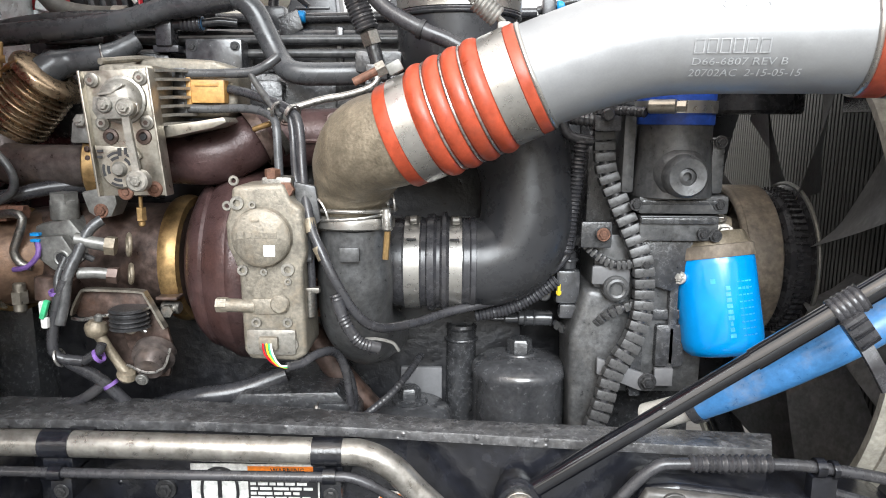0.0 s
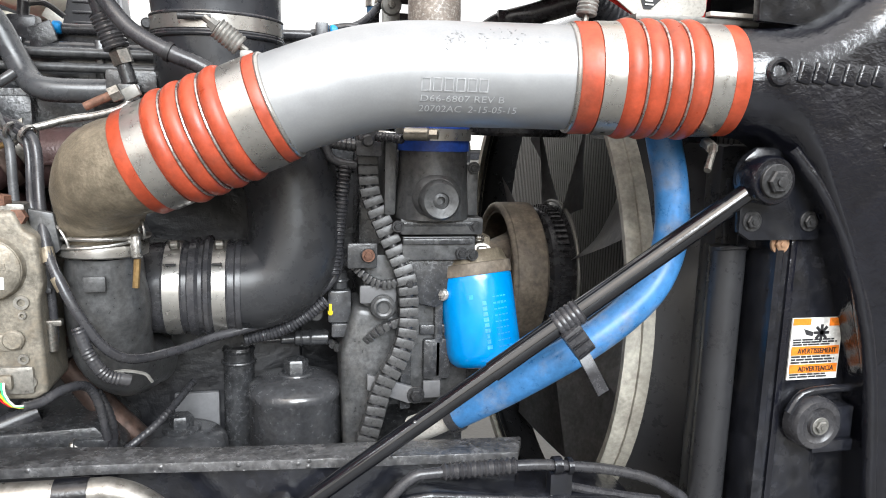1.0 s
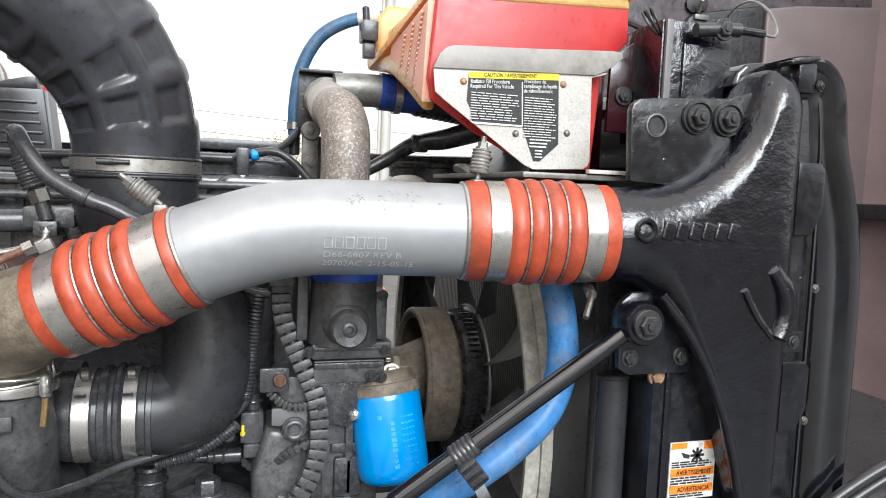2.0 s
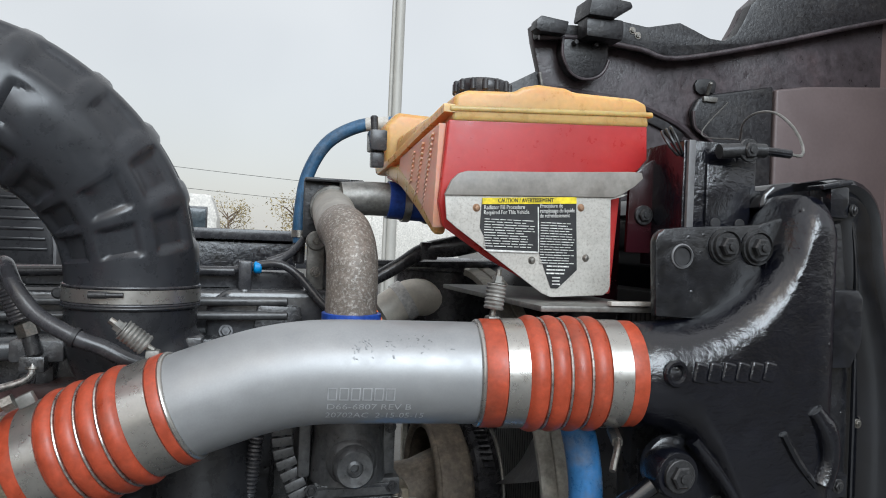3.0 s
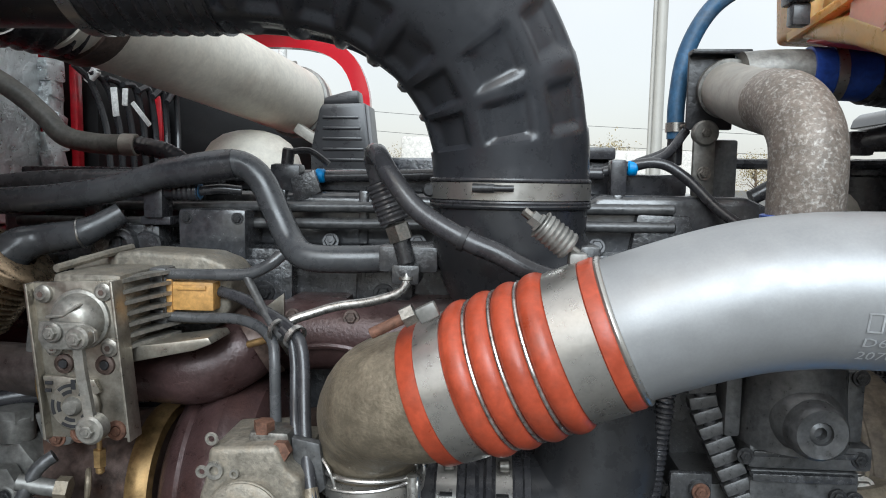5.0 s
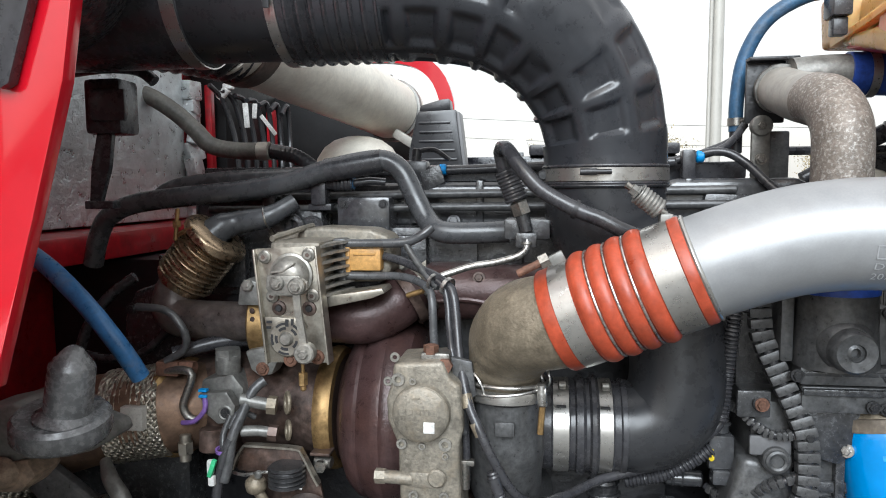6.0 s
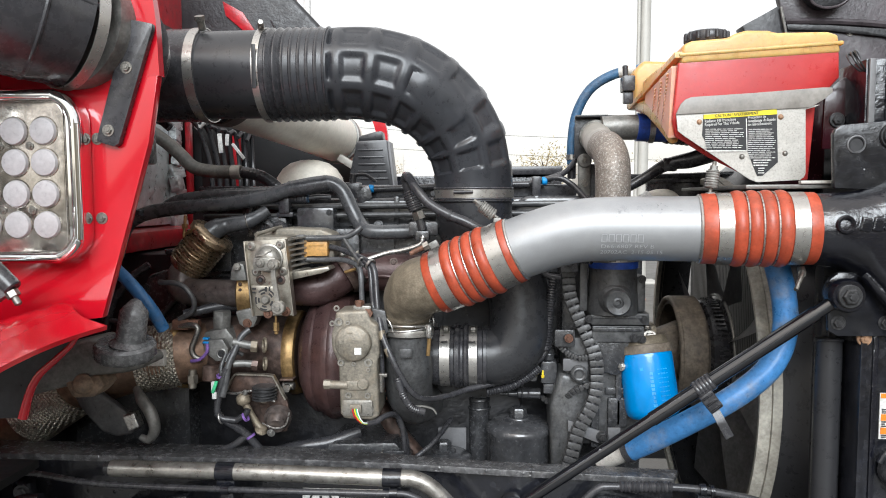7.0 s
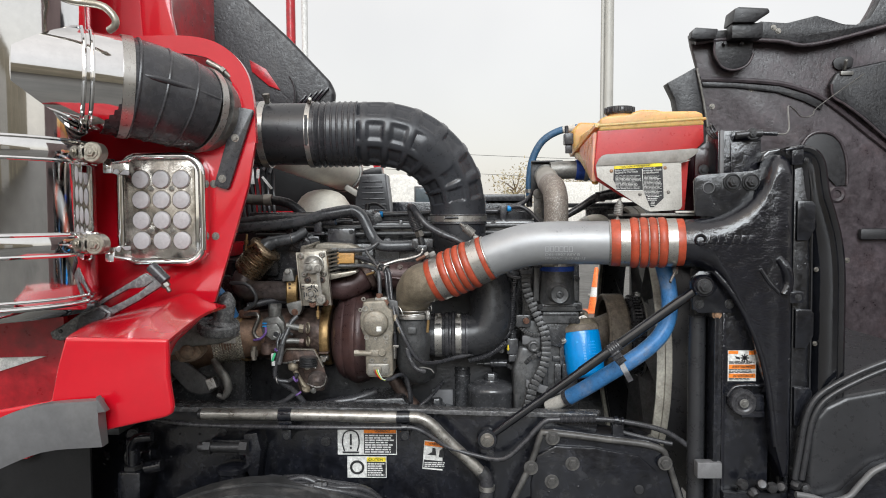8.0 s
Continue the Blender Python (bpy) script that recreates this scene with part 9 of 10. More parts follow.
# ---- surge tank ----
def surge_tank():
    t = thing("coolant_surge_tank", "amber plastic surge tank full of red coolant with black cap", "surge tank", (0.50, 0.85, 1.55))
    front, back = 0.735, 1.08
    # the seam falls towards the back, and the underside climbs to meet it
    def ring(y, pts, drop, squash):
        return [(x, y, 1.750 - drop + (z - 1.750) * (squash if z < 1.750 else 1.0)) for x, z in pts]

    lo = [(0.364, 1.752), (0.635, 1.766), (0.637, 1.722), (0.622, 1.705), (0.60, 1.69), (0.59, 1.545), (0.50, 1.545), (0.42, 1.585), (0.362, 1.622), (0.356, 1.65)]
    part("lower_shell", rounded(loft([ring(front, lo, 0, 1.0), ring(0.90, lo, 0.022, 0.42), ring(1.06, lo, 0.036, 0.06)]), 0.006, 3), COOL, t, "red with coolant")
    hi = [(0.368, 1.750), (0.371, 1.782), (0.386, 1.789), (0.448, 1.793), (0.458, 1.800), (0.478, 1.805), (0.515, 1.804), (0.528, 1.800), (0.615, 1.800), (0.632, 1.794), (0.637, 1.764)]
    part("upper_shell", rounded(loft([ring(front - 0.002, hi, 0, 1.0), ring(0.84, hi, 0.006, 3.0), ring(back, hi, 0.010, 7.0)]), 0.006, 3), AMBER, t, "amber empty upper half")
    part("seam_flange", prism([(0.364, 1.768), (0.641, 1.784), (0.642, 1.777), (0.364, 1.761)], front - 0.004, front + 0.03, 0.003, 3), AMBER, t)
    part("side_flange", sweep([(0.364, front - 0.002, 1.765), (0.360, 0.84, 1.750), (0.357, 0.96, 1.733), (0.354, 1.09, 1.720)], 0, 4, 0.02, section=flat_section(0.014, 0.010), up=(0, 0, 1)), AMBER, t)
    part("side_face", loft([[(0.3555, 0.745, 1.748), (0.3695, 0.745, 1.748), (0.3695, 0.745, 1.622), (0.3515, 0.745, 1.622)], [(0.3555, 0.85, 1.738), (0.3665, 0.85, 1.738), (0.3695, 0.85, 1.672), (0.3535, 0.85, 1.672)], [(0.3545, 0.95, 1.728), (0.3645, 0.95, 1.728), (0.3655, 0.95, 1.712), (0.3535, 0.95, 1.712)]]), PINK, t, "pale pink side face")
    part("sloped_underside", rounded(loft([[(0.352, 0.76, 1.640), (0.372, 0.76, 1.640), (0.372, 0.76, 1.612), (0.356, 0.76, 1.612)], [(0.352, 0.85, 1.676), (0.40, 0.85, 1.676), (0.40, 0.85, 1.648), (0.356, 0.85, 1.648)], [(0.352, 0.95, 1.716), (0.42, 0.95, 1.716), (0.42, 0.95, 1.680), (0.356, 0.95, 1.684)], [(0.352, 1.07, 1.728), (0.43, 1.07, 1.728), (0.43, 1.07, 1.712), (0.356, 1.07, 1.714)]]), 0.007, 3), AMBER, t, "amber sloping underside")
    part("rear_body", prism([(0.352, 1.718), (0.43, 1.715), (0.46, 1.72), (0.46, 1.812), (0.37, 1.815), (0.348, 1.79)], 1.045, 1.14, 0.010, 3), AMBER, t)
    me = finish(box(-0.0016, 0.0016, -0.0075, 0.0075, -0.0017, 0.0017, 0.0009), "vent", PINK)
    for c in range(3):
        for k in range(15 - 4 * c):
            o = new("vent", me)
            o.parent = t
            o.matrix_basis = ROOTS[t.name].inverted() @ pose(0.3538, 0.772 + 0.046 * c + 0.0022 * k, 1.736 - 0.0062 * k - 0.006 * c, -18, 0, -3)
    c = part("cap", merge(lathe([(0, 0), (0.036, 0), (0.038, 0.003), (0.038, 0.016), (0.035, 0.021), (0, 0.022)], (0.448, 0.86, 1.809), (0, 0, 1), 36)), RUBBER, t, "black ribbed cap")
    for k in range(14):
        a = 2 * math.pi * k / 14
        part("grip", cyl((0.448 + 0.038 * math.cos(a), 0.86 + 0.038 * math.sin(a), 1.812), (0.448 + 0.038 * math.cos(a), 0.86 + 0.038 * math.sin(a), 1.829), 0.0042, seg=10), RUBBER, c)
    part("cap_neck", cyl((0.448, 0.86, 1.79), (0.448, 0.86, 1.812), 0.034), AMBER, t)
    s = part("level_sensor", merge(box(0.336, 0.362, 1.02, 1.06, 1.745, 1.778, 0.004), box(0.340, 0.36, 1.03, 1.05, 1.72, 1.745, 0.003), cyl((0.345, 1.04, 1.778), (0.343, 1.04, 1.802), 0.006)), RUBBER, t, "black level sensor")
    shift(s, -0.016, -0.012, 0.0)
    part("mould_boss", lathe([(0, -0.006), (0.008, -0.005), (0.010, 0)], (0.376, 0.742, 1.648), (-0.5, 1, 0), 16), PINK, t)
    shift(t, 0.016, 0.012, 0.0)
    # sign plate
    y = front - 0.012
    p = thing("tank_sign_plate", "white speckled steel plate with a torn caution label", "plate", (0.48, y, 1.545))
    part("plate", prism([(0.369, 1.662), (0.609, 1.676), (0.600, 1.672), (0.585, 1.668), (0.5885, 1.560), (0.586, 1.553), (0.579, 1.5485), (0.508, 1.545), (0.495, 1.550), (0.385, 1.624), (0.372, 1.634)], y, y + 0.003, 0.001), SIGN, p)
    part("grey_flange", prism([(0.368, 1.662), (0.376, 1.680), (0.384, 1.688), (0.394, 1.6915), (0.500, 1.697), (0.612, 1.7045), (0.626, 1.704), (0.628, 1.697), (0.616, 1.686), (0.600, 1.676), (0.588, 1.671)], y - 0.003, y + 0.003, 0.001), FLANGE, p, "grey angled flange")
    for x, z in ((0.408, 1.649), (0.544, 1.656), (0.481, 1.589), (0.553, 1.594)):
        r = part("rivet", lathe([(0, -0.0035), (0.0025, -0.003), (0.004, -0.001), (0.0048, 0)], (x, y, z), (0, 1, 0), 18), EXH if z > 1.62 else BOLT, p)
    yl = y - 0.0012
    L = part("label", prism([(0.4145, 1.661), (0.5365, 1.6685), (0.541, 1.579), (0.516, 1.556), (0.507, 1.556), (0.489, 1.600), (0.4215, 1.6005), (0.419, 1.615), (0.413, 1.626)], yl, yl + 0.001, 0), INK, p, "torn black and yellow label")
    part("yellow_header", prism([(0.4145, 1.661), (0.5365, 1.6685), (0.537, 1.6605), (0.4145, 1.6535)], yl - 0.0008, yl, 0), LYELLOW, L)
    part("white_tear", merge(prism([(0.418, 1.6005), (0.4885, 1.6000), (0.4885, 1.5980), (0.424, 1.5982)], yl - 0.0008, yl, 0), prism([(0.4855, 1.654), (0.4868, 1.654), (0.4895, 1.599), (0.4882, 1.599)], yl - 0.0008, yl, 0)), WHITE, L)
    rot = lambda x, z: pose(x, yl - 0.0012, z, 90, -3.4, 0)
    lettering("CAUTION / AVERTISSEMENT", 0.0050, rot(0.434, 1.6565), INK, L, None, 0.072)
    lettering("Radiator Fill Procedure", 0.0050, rot(0.4165, 1.6475), WHITE, L, None, 0.052)
    lettering("Required For This Vehicle", 0.0050, rot(0.4165, 1.6415), WHITE, L, None, 0.058)
    lettering("Procédure de", 0.0050, rot(0.4885, 1.6530), WHITE, L, None, 0.030)
    lettering("remplissage du liquide", 0.0050, rot(0.4885, 1.6470), WHITE, L, None, 0.046)
    lettering("de refroidissement", 0.0050, rot(0.4885, 1.6410), WHITE, L, None, 0.040)
    rng = random.Random(4)
    bars(text_block(0.4180, 0.484, 1.603, 1.638, 11, rng, 0.3) + text_block(0.4905, 0.5365, 1.585, 1.637, 16, rng, 0.3) + text_block(0.500, 0.530, 1.572, 1.585, 3, rng, 0.4) + text_block(0.508, 0.520, 1.559, 1.571, 3, rng, 0.4), yl - 0.0009, WHITE, L)
    shift(p, 0.003, 0.0, -0.003)
    sh = thing("tank_shelf", "thin steel shelf under the surge tank", "bracket", (0.55, 0.72, 1.53))
    part("shelf", box(0.47, 0.62, 0.66, 1.05, 1.530, 1.537, 0.002), PIPEG, sh)
    part("shelf_leg", box(0.60, 0.62, 0.72, 1.05, 1.40, 1.53, 0.003), BLACK, sh)
    part("pale_strip", moved(box(0.555, 0.612, 0.655, 0.665, 1.538, 1.543, 0.001), Matrix.Identity(4)), SIGN, sh)
    w = thing("dark_crossing_hoses", "dark hoses and wiring behind the surge tank", "hoses", (0.5, 1.2, 1.5))
    part("hose", sweep([(0.33, 1.10, 1.52), (0.40, 1.10, 1.56), (0.45, 1.10, 1.59), (0.50, 1.08, 1.60), (0.56, 1.05, 1.62)], [0.010, 0.012, 0.014, 0.018, 0.02], 14), RUBBER, w)
    part("wire", sweep([(0.30, 1.15, 1.565), (0.45, 1.15, 1.565), (0.62, 1.15, 1.57)], 0.007, 8), RUBBER, w)
    part("clip", box(0.44, 0.47, 1.085, 1.10, 1.575, 1.605, 0.004), RUBBER, w)
    part("pale_hose", sweep([(0.40, 1.20, 1.47), (0.45, 1.20, 1.50), (0.50, 1.22, 1.50)], 0.035, 20), CREAM, w)
    part("reservoir", lathe([(0, 0), (0.095, 0), (0.100, 0.006), (0.100, 0.150), (0.106, 0.153), (0.106, 0.166), (0.100, 0.170), (0.05, 0.176), (0, 0.177)], (0.545, 1.28, 1.40), (0, 0, 1), 40), RUBBER, w, "black round reservoir")
    part("white_band", band((0.44, 1.20, 1.495), (0.8, 0, 0.5), 0.036, 0.02, 0.002, 28), WHITE, w)


surge_tank()


# ---- tipped hood ----
def hood():
    t = thing("tipped_hood", "dark maroon underside of the hood tipped open before the radiator", "hood", (1.6, 1.3, 0.7))
    y = 2.03
    # far side wall, seen from inside, with its wheel arch cut into the upper edge
    top = [(1.022, 2.318), (1.12, 2.322), (1.262, 2.330), (1.309, 2.359), (1.42, 2.350), (1.543, 2.380), (1.60, 2.362), (1.66, 2.342), (1.72, 2.340), (1.765, 2.366), (1.795, 2.416), (1.825, 2.480), (1.885, 2.535), (2.03, 2.61), (2.58, 2.74)]
    crease = [(1.031, 2.270), (1.14, 2.282), (1.262, 2.280), (1.40, 2.272), (1.528, 2.257), (1.858, 2.337), (2.25, 2.45), (2.58, 2.54)]
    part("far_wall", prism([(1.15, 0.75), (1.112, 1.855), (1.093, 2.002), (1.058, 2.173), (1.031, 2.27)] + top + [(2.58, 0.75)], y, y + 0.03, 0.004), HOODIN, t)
    part("upper_lip", prism(top + crease[::-1], y - 0.05, y - 0.001, 0.008, 2), HOODBK, t)
    part("crease_bead", sweep([(x, y - 0.048, z) for x, z in crease], 0.009, 10, 0.03), HOODIN, t)
    part("corner_tab", prism([(1.002, 2.283), (1.006, 2.312), (1.022, 2.326), (1.115, 2.318), (1.105, 2.276), (1.018, 2.276)], y - 0.09, y - 0.04, 0.006), HOODBK, t)
    part("edge_flange", prism([(0.922, 2.106), (0.99, 2.142), (1.045, 2.173), (1.075, 2.04), (1.092, 1.93), (1.112, 1.80), (1.00, 1.80), (0.974, 1.942), (0.955, 2.04)], y - 0.02, y + 0.05, 0.006), HOODBK, t)
    part("pale_edge", sweep([(1.047, y - 0.03, 2.165), (1.078, y - 0.03, 2.02), (1.098, y - 0.03, 1.90)], 0.005, 8), PIPEG, t)
    part("hinge_block", merge(prism([(1.155, 2.33), (1.164, 2.388), (1.182, 2.395), (1.302, 2.388), (1.31, 2.370), (1.28, 2.352), (1.25, 2.33)], y - 0.14, y - 0.03, 0.008), box(1.16, 1.29, y - 0.12, y - 0.05, 2.27, 2.335, 0.01)), HOODBK, t)
    part("hinge_pocket", prism([(1.115, 2.285), (1.113, 2.233), (1.121, 2.203), (1.142, 2.172), (1.165, 2.159), (1.191, 2.154), (1.218, 2.158), (1.244, 2.171), (1.263, 2.192), (1.274, 2.219), (1.278, 2.285)], y - 0.052, y - 0.004, 0.006), HOODBK, t)
    part("pocket_rim", sweep([(1.113, y - 0.054, 2.28), (1.111, y - 0.054, 2.233), (1.120, y - 0.054, 2.202), (1.141, y - 0.054, 2.170), (1.164, y - 0.054, 2.157), (1.191, y - 0.054, 2.152), (1.219, y - 0.054, 2.156), (1.246, y - 0.054, 2.169), (1.265, y - 0.054, 2.191), (1.277, y - 0.054, 2.222)], 0.005, 8), HOODIN, t)
    for x in (1.150, 1.222):
        part("pocket_pin", cyl((x, y - 0.075, 2.262), (x, y - 0.05, 2.262), 0.008), DBOLT, t)
    # a stepped swage runs along the wall, over a paler lower field
    part("inner_crease", sweep([(1.07, y - 0.004, 2.121), (1.216, y - 0.004, 2.118), (1.41, y - 0.004, 2.101), (1.532, y - 0.004, 2.066), (1.605, y - 0.004, 2.031), (1.703, y - 0.004, 1.959), (1.777, y - 0.004, 1.898), (1.90, y - 0.004, 1.80), (2.1, y - 0.004, 1.64)], 0.013, 8, 0.03), HOODIN, t)
    # dark strip that draws the swage's shadow in colour
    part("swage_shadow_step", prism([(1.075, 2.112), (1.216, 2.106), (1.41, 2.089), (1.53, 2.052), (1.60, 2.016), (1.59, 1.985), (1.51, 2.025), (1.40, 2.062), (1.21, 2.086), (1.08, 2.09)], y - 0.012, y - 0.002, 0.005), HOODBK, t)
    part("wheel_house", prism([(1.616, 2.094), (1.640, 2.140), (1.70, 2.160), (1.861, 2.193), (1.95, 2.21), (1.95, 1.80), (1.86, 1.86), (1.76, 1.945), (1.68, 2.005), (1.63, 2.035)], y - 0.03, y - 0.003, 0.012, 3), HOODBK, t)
    part("wheel_house_edge", sweep([(1.618, y - 0.032, 2.092), (1.630, y - 0.032, 2.036), (1.68, y - 0.032, 2.004), (1.76, y - 0.032, 1.944), (1.86, y - 0.032, 1.858), (1.95, y - 0.032, 1.80)], 0.006, 8), HOODIN, t)
    # paler panel over the far wall, its brighter light given by colour
    part("front_wall", prism([(1.96, 0.80), (1.96, 2.20), (2.10, 2.225), (2.48, 2.26), (2.48, 0.80)], y - 0.03, y - 0.003, 0.01, 3), HOODMID, t, "front wall in the half-lit maroon tone")
    part("cable_hole", prism([(1.636, 2.190), (1.646, 2.207), (1.673, 2.214), (1.712, 2.213), (1.724, 2.200), (1.718, 2.168), (1.660, 2.156), (1.641, 2.168)], y - 0.012, y - 0.002, 0.003), INK, t)
    part("cable_hook", merge(cyl((1.672, y - 0.05, 2.192), (1.680, y - 0.02, 2.155), 0.007), box(1.655, 1.71, y - 0.04, y - 0.02, 2.128, 2.146, 0.004)), PIPEG, t)
    # dark round cut-out low in the wall, with a smaller round boss under it
    arch = [(1.500, 1.79), (1.506, 1.825), (1.524, 1.858), (1.548, 1.880), (1.580, 1.890), (1.615, 1.888), (1.648, 1.874), (1.672, 1.850), (1.688, 1.818), (1.700, 1.775), (1.706, 1.72), (1.706, 1.66), (1.66, 1.655), (1.62, 1.70), (1.56, 1.755)]
    part("round_opening", prism(arch, y - 0.010, y - 0.002, 0.002), INK, t, "dark round opening")
    part("opening_rim", sweep([(x, y - 0.011, z) for x, z in arch[:12]], 0.007, 8, 0.02), HOODIN, t)
    part("round_boss", lathe([(0.018, -0.006), (0.030, -0.008), (0.036, -0.004), (0.040, 0)], (1.668, y, 1.62), (0, 1, 0), 28), HOODIN, t)
    part("slot", box(1.76, 1.94, y - 0.03, y, 1.42, 1.47, 0.02), INK, t)
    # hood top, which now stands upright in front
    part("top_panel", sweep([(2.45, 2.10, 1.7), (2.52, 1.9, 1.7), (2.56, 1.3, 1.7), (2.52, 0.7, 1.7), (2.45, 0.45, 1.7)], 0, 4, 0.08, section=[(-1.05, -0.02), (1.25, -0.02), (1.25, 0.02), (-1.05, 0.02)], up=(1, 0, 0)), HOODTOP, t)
    part("cross_brace", box(2.40, 2.50, 0.6, 2.0, 1.46, 1.52, 0.01), HOODBK, t)
    part("small_tag", box(2.485, 2.50, 1.50, 1.62, 1.62, 1.70, 0.002), RELAY, t, "small orange tag")
    rods = [box(1.50 + 0.022 * k, 1.506 + 0.022 * k, 0.9, 1.95, 0.690, 0.696, 0) for k in range(46)] + [box(1.50, 2.52, 0.9 + 0.022 * k, 0.906 + 0.022 * k, 0.696, 0.702, 0) for k in range(48)]
    part("mesh_panel", merge(*rods), PLATE, t, "tarnished wire mesh")
    part("red_rim", box(2.40, 2.43, 0.6, 1.9, 0.72, 0.75, 0.008), RED, t, "red painted rim")
    for x, z in ((1.124, 2.006), (1.72, 1.33), (1.362, 2.330), (1.382, 2.316), (1.292, 2.080)):
        bolt((x, y - (0.05 if z > 2.3 else 0), z), (0, -1, 0), 0.0085, t, BOLT)


hood()


# ---- red cowl, lamp, air cleaner and cab side ----
def cowl():
    t = thing("red_cowl_panel", "glossy red cowl panel with a round arch and a front tongue", "body panel", (-0.65, 0.5, 1.1))
    y0, y1 = 0.500, 0.516
    part("panel", merge(prism([(-0.98, 1.735), (-0.75, 1.735), (-0.50, 1.725), (-0.455, 1.70), (-0.438, 1.71), (-0.457, 1.603), (-0.492, 1.488), (-0.540, 1.338), (-0.60, 1.33), (-0.98, 1.25)], y0, y1, 0.002),
                        sweep([(-0.80, 0.508, 1.922), (-0.68, 0.508, 1.924), (-0.585, 0.508, 1.922), (-0.525, 0.508, 1.905), (-0.480, 0.508, 1.862), (-0.462, 0.508, 1.80), (-0.457, 0.508, 1.70)], 0, 4, 0.01, section=flat_section(0.016, 0.040), up=(0, 0, 1)),
                        box(-0.98, -0.70, y0 + 0.06, y1 + 0.06, 1.25, 2.3, 0.003)), RED, t)
    part("upper_post", prism([(-0.70, 1.93), (-0.62, 1.93), (-0.635, 2.0), (-0.645, 2.3), (-0.72, 2.3)], y0 + 0.02, y1 + 0.02, 0.003), RED, t)
    # fender tongue and apron
    back = spline([Vector((-0.776, 0.50, 1.300)), Vector((-0.690, 0.50, 1.333)), Vector((-0.603, 0.498, 1.361)), Vector((-0.545, 0.455, 1.348)), Vector((-0.484, 0.415, 1.342))], 0.012)[0]
    bm, rows = bmesh.new(), []
    for q in range(9):
        u = q / 8
        rows.append([bm.verts.new(Vector(b).lerp(Vector((-0.644 + 0.176 * k / (len(back) - 1), 0.078, 1.330 - 0.004 * k / (len(back) - 1))), u) + Vector((0, 0, 0.010 * math.sin(math.pi * u)))) for k, b in enumerate(back)])
    for a, b in zip(rows, rows[1:]):
        for k in range(len(back) - 1):
            bm.faces.new((a[k], b[k], b[k + 1], a[k + 1]))
    bmesh.ops.recalc_face_normals(bm, faces=list(bm.faces))
    bmesh.ops.solidify(bm, geom=list(bm.faces), thickness=0.006)
    f = part("fender_tongue", bm, RED, t)
    part("fender_apron", prism([(-0.644, 1.331), (-0.468, 1.328), (-0.468, 1.265), (-0.461, 1.212), (-0.464, 1.200), (-0.476, 1.194), (-0.575, 1.172), (-0.66, 1.150), (-0.80, 1.115), (-0.80, 1.20), (-0.672, 1.222), (-0.658, 1.285)], 0.075, 0.089, 0.006, 3), RED, t)
    part("inner_lip", sweep([(-0.545, 0.447, 1.325), (-0.558, 0.447, 1.307), (-0.586, 0.447, 1.282), (-0.609, 0.447, 1.262), (-0.624, 0.447, 1.237), (-0.637, 0.447, 1.197)], [0.003, 0.004, 0.005, 0.0055, 0.006, 0.007], 10), RED, t, "thin red inner lip")
    part("inner_liner", prism([(-0.545, 1.325), (-0.558, 1.307), (-0.586, 1.282), (-0.609, 1.262), (-0.624, 1.237), (-0.637, 1.197), (-0.83, 1.19), (-0.83, 1.30), (-0.70, 1.31)], 0.447, 0.453, 0.001), HOODBK, t, "black inner liner")
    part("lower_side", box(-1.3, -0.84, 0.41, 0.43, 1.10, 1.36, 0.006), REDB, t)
    part("pale_stripe", prism([(-1.2, 1.215), (-1.0, 1.228), (-0.88, 1.232), (-0.98, 1.20), (-1.2, 1.15)], 0.405, 0.412, 0.001), WHITE, t)
    for x, z in ((-0.536, 1.609), (-0.534, 1.490)):
        bolt((x, y0, z), (0, -1, 0), 0.0062, t, BOLT)
    s = thing("rubber_strap", "black rubber strap with two screws on the red panel", "strap", (-0.48, 0.48, 1.6))
    part("strap", prism([(-0.478, 1.782), (-0.440, 1.774), (-0.440, 1.766), (-0.497, 1.600), (-0.505, 1.596), (-0.531, 1.604), (-0.530, 1.612)], 0.488, 0.500, 0.003), RUBBER, s)
    for x, z in ((-0.481, 1.711), (-0.512, 1.620)):
        bolt((x, 0.488, z), (0, -1, 0), 0.0062, s, BOLT)
    # work lamp
    l = thing("led_lamp", "chrome-framed lamp with twelve round lenses", "lamp", (-0.64, 0.49, 1.42))
    xs, zs, r = (-0.742, -0.545), (1.427, 1.676), 0.042

    def round_rect(x0, x1, z0, z1, q, n=6):
        out = []
        for cx, cz, a0 in ((x1 - q, z1 - q, 0), (x0 + q, z1 - q, 90), (x0 + q, z0 + q, 180), (x1 - q, z0 + q, 270)):
            for k in range(n + 1):
                a = radians(a0 + 90 * k / n)
                out.append((cx + q * math.cos(a), cz + q * math.sin(a)))
        return out

    part("housing", prism(round_rect(xs[0], xs[1], zs[0], zs[1], r), 0.470, 0.500, 0.004, 3), CHROME, l)
    part("frame", sweep([(x, 0.468, z) for x, z in round_rect(xs[0] + 0.006, xs[1] - 0.006, zs[0] + 0.006, zs[1] - 0.006, r)] + [(xs[1] - 0.006, 0.468, zs[1] - 0.006 - r)], 0.0085, 12, 0.02, caps=False), CHROME, l, "rounded chrome frame")
    part("reflector", prism(round_rect(xs[0] + 0.016, xs[1] - 0.022, zs[0] + 0.014, zs[1] - 0.014, 0.022), 0.466, 0.474, 0.002), LAMPIN, l)
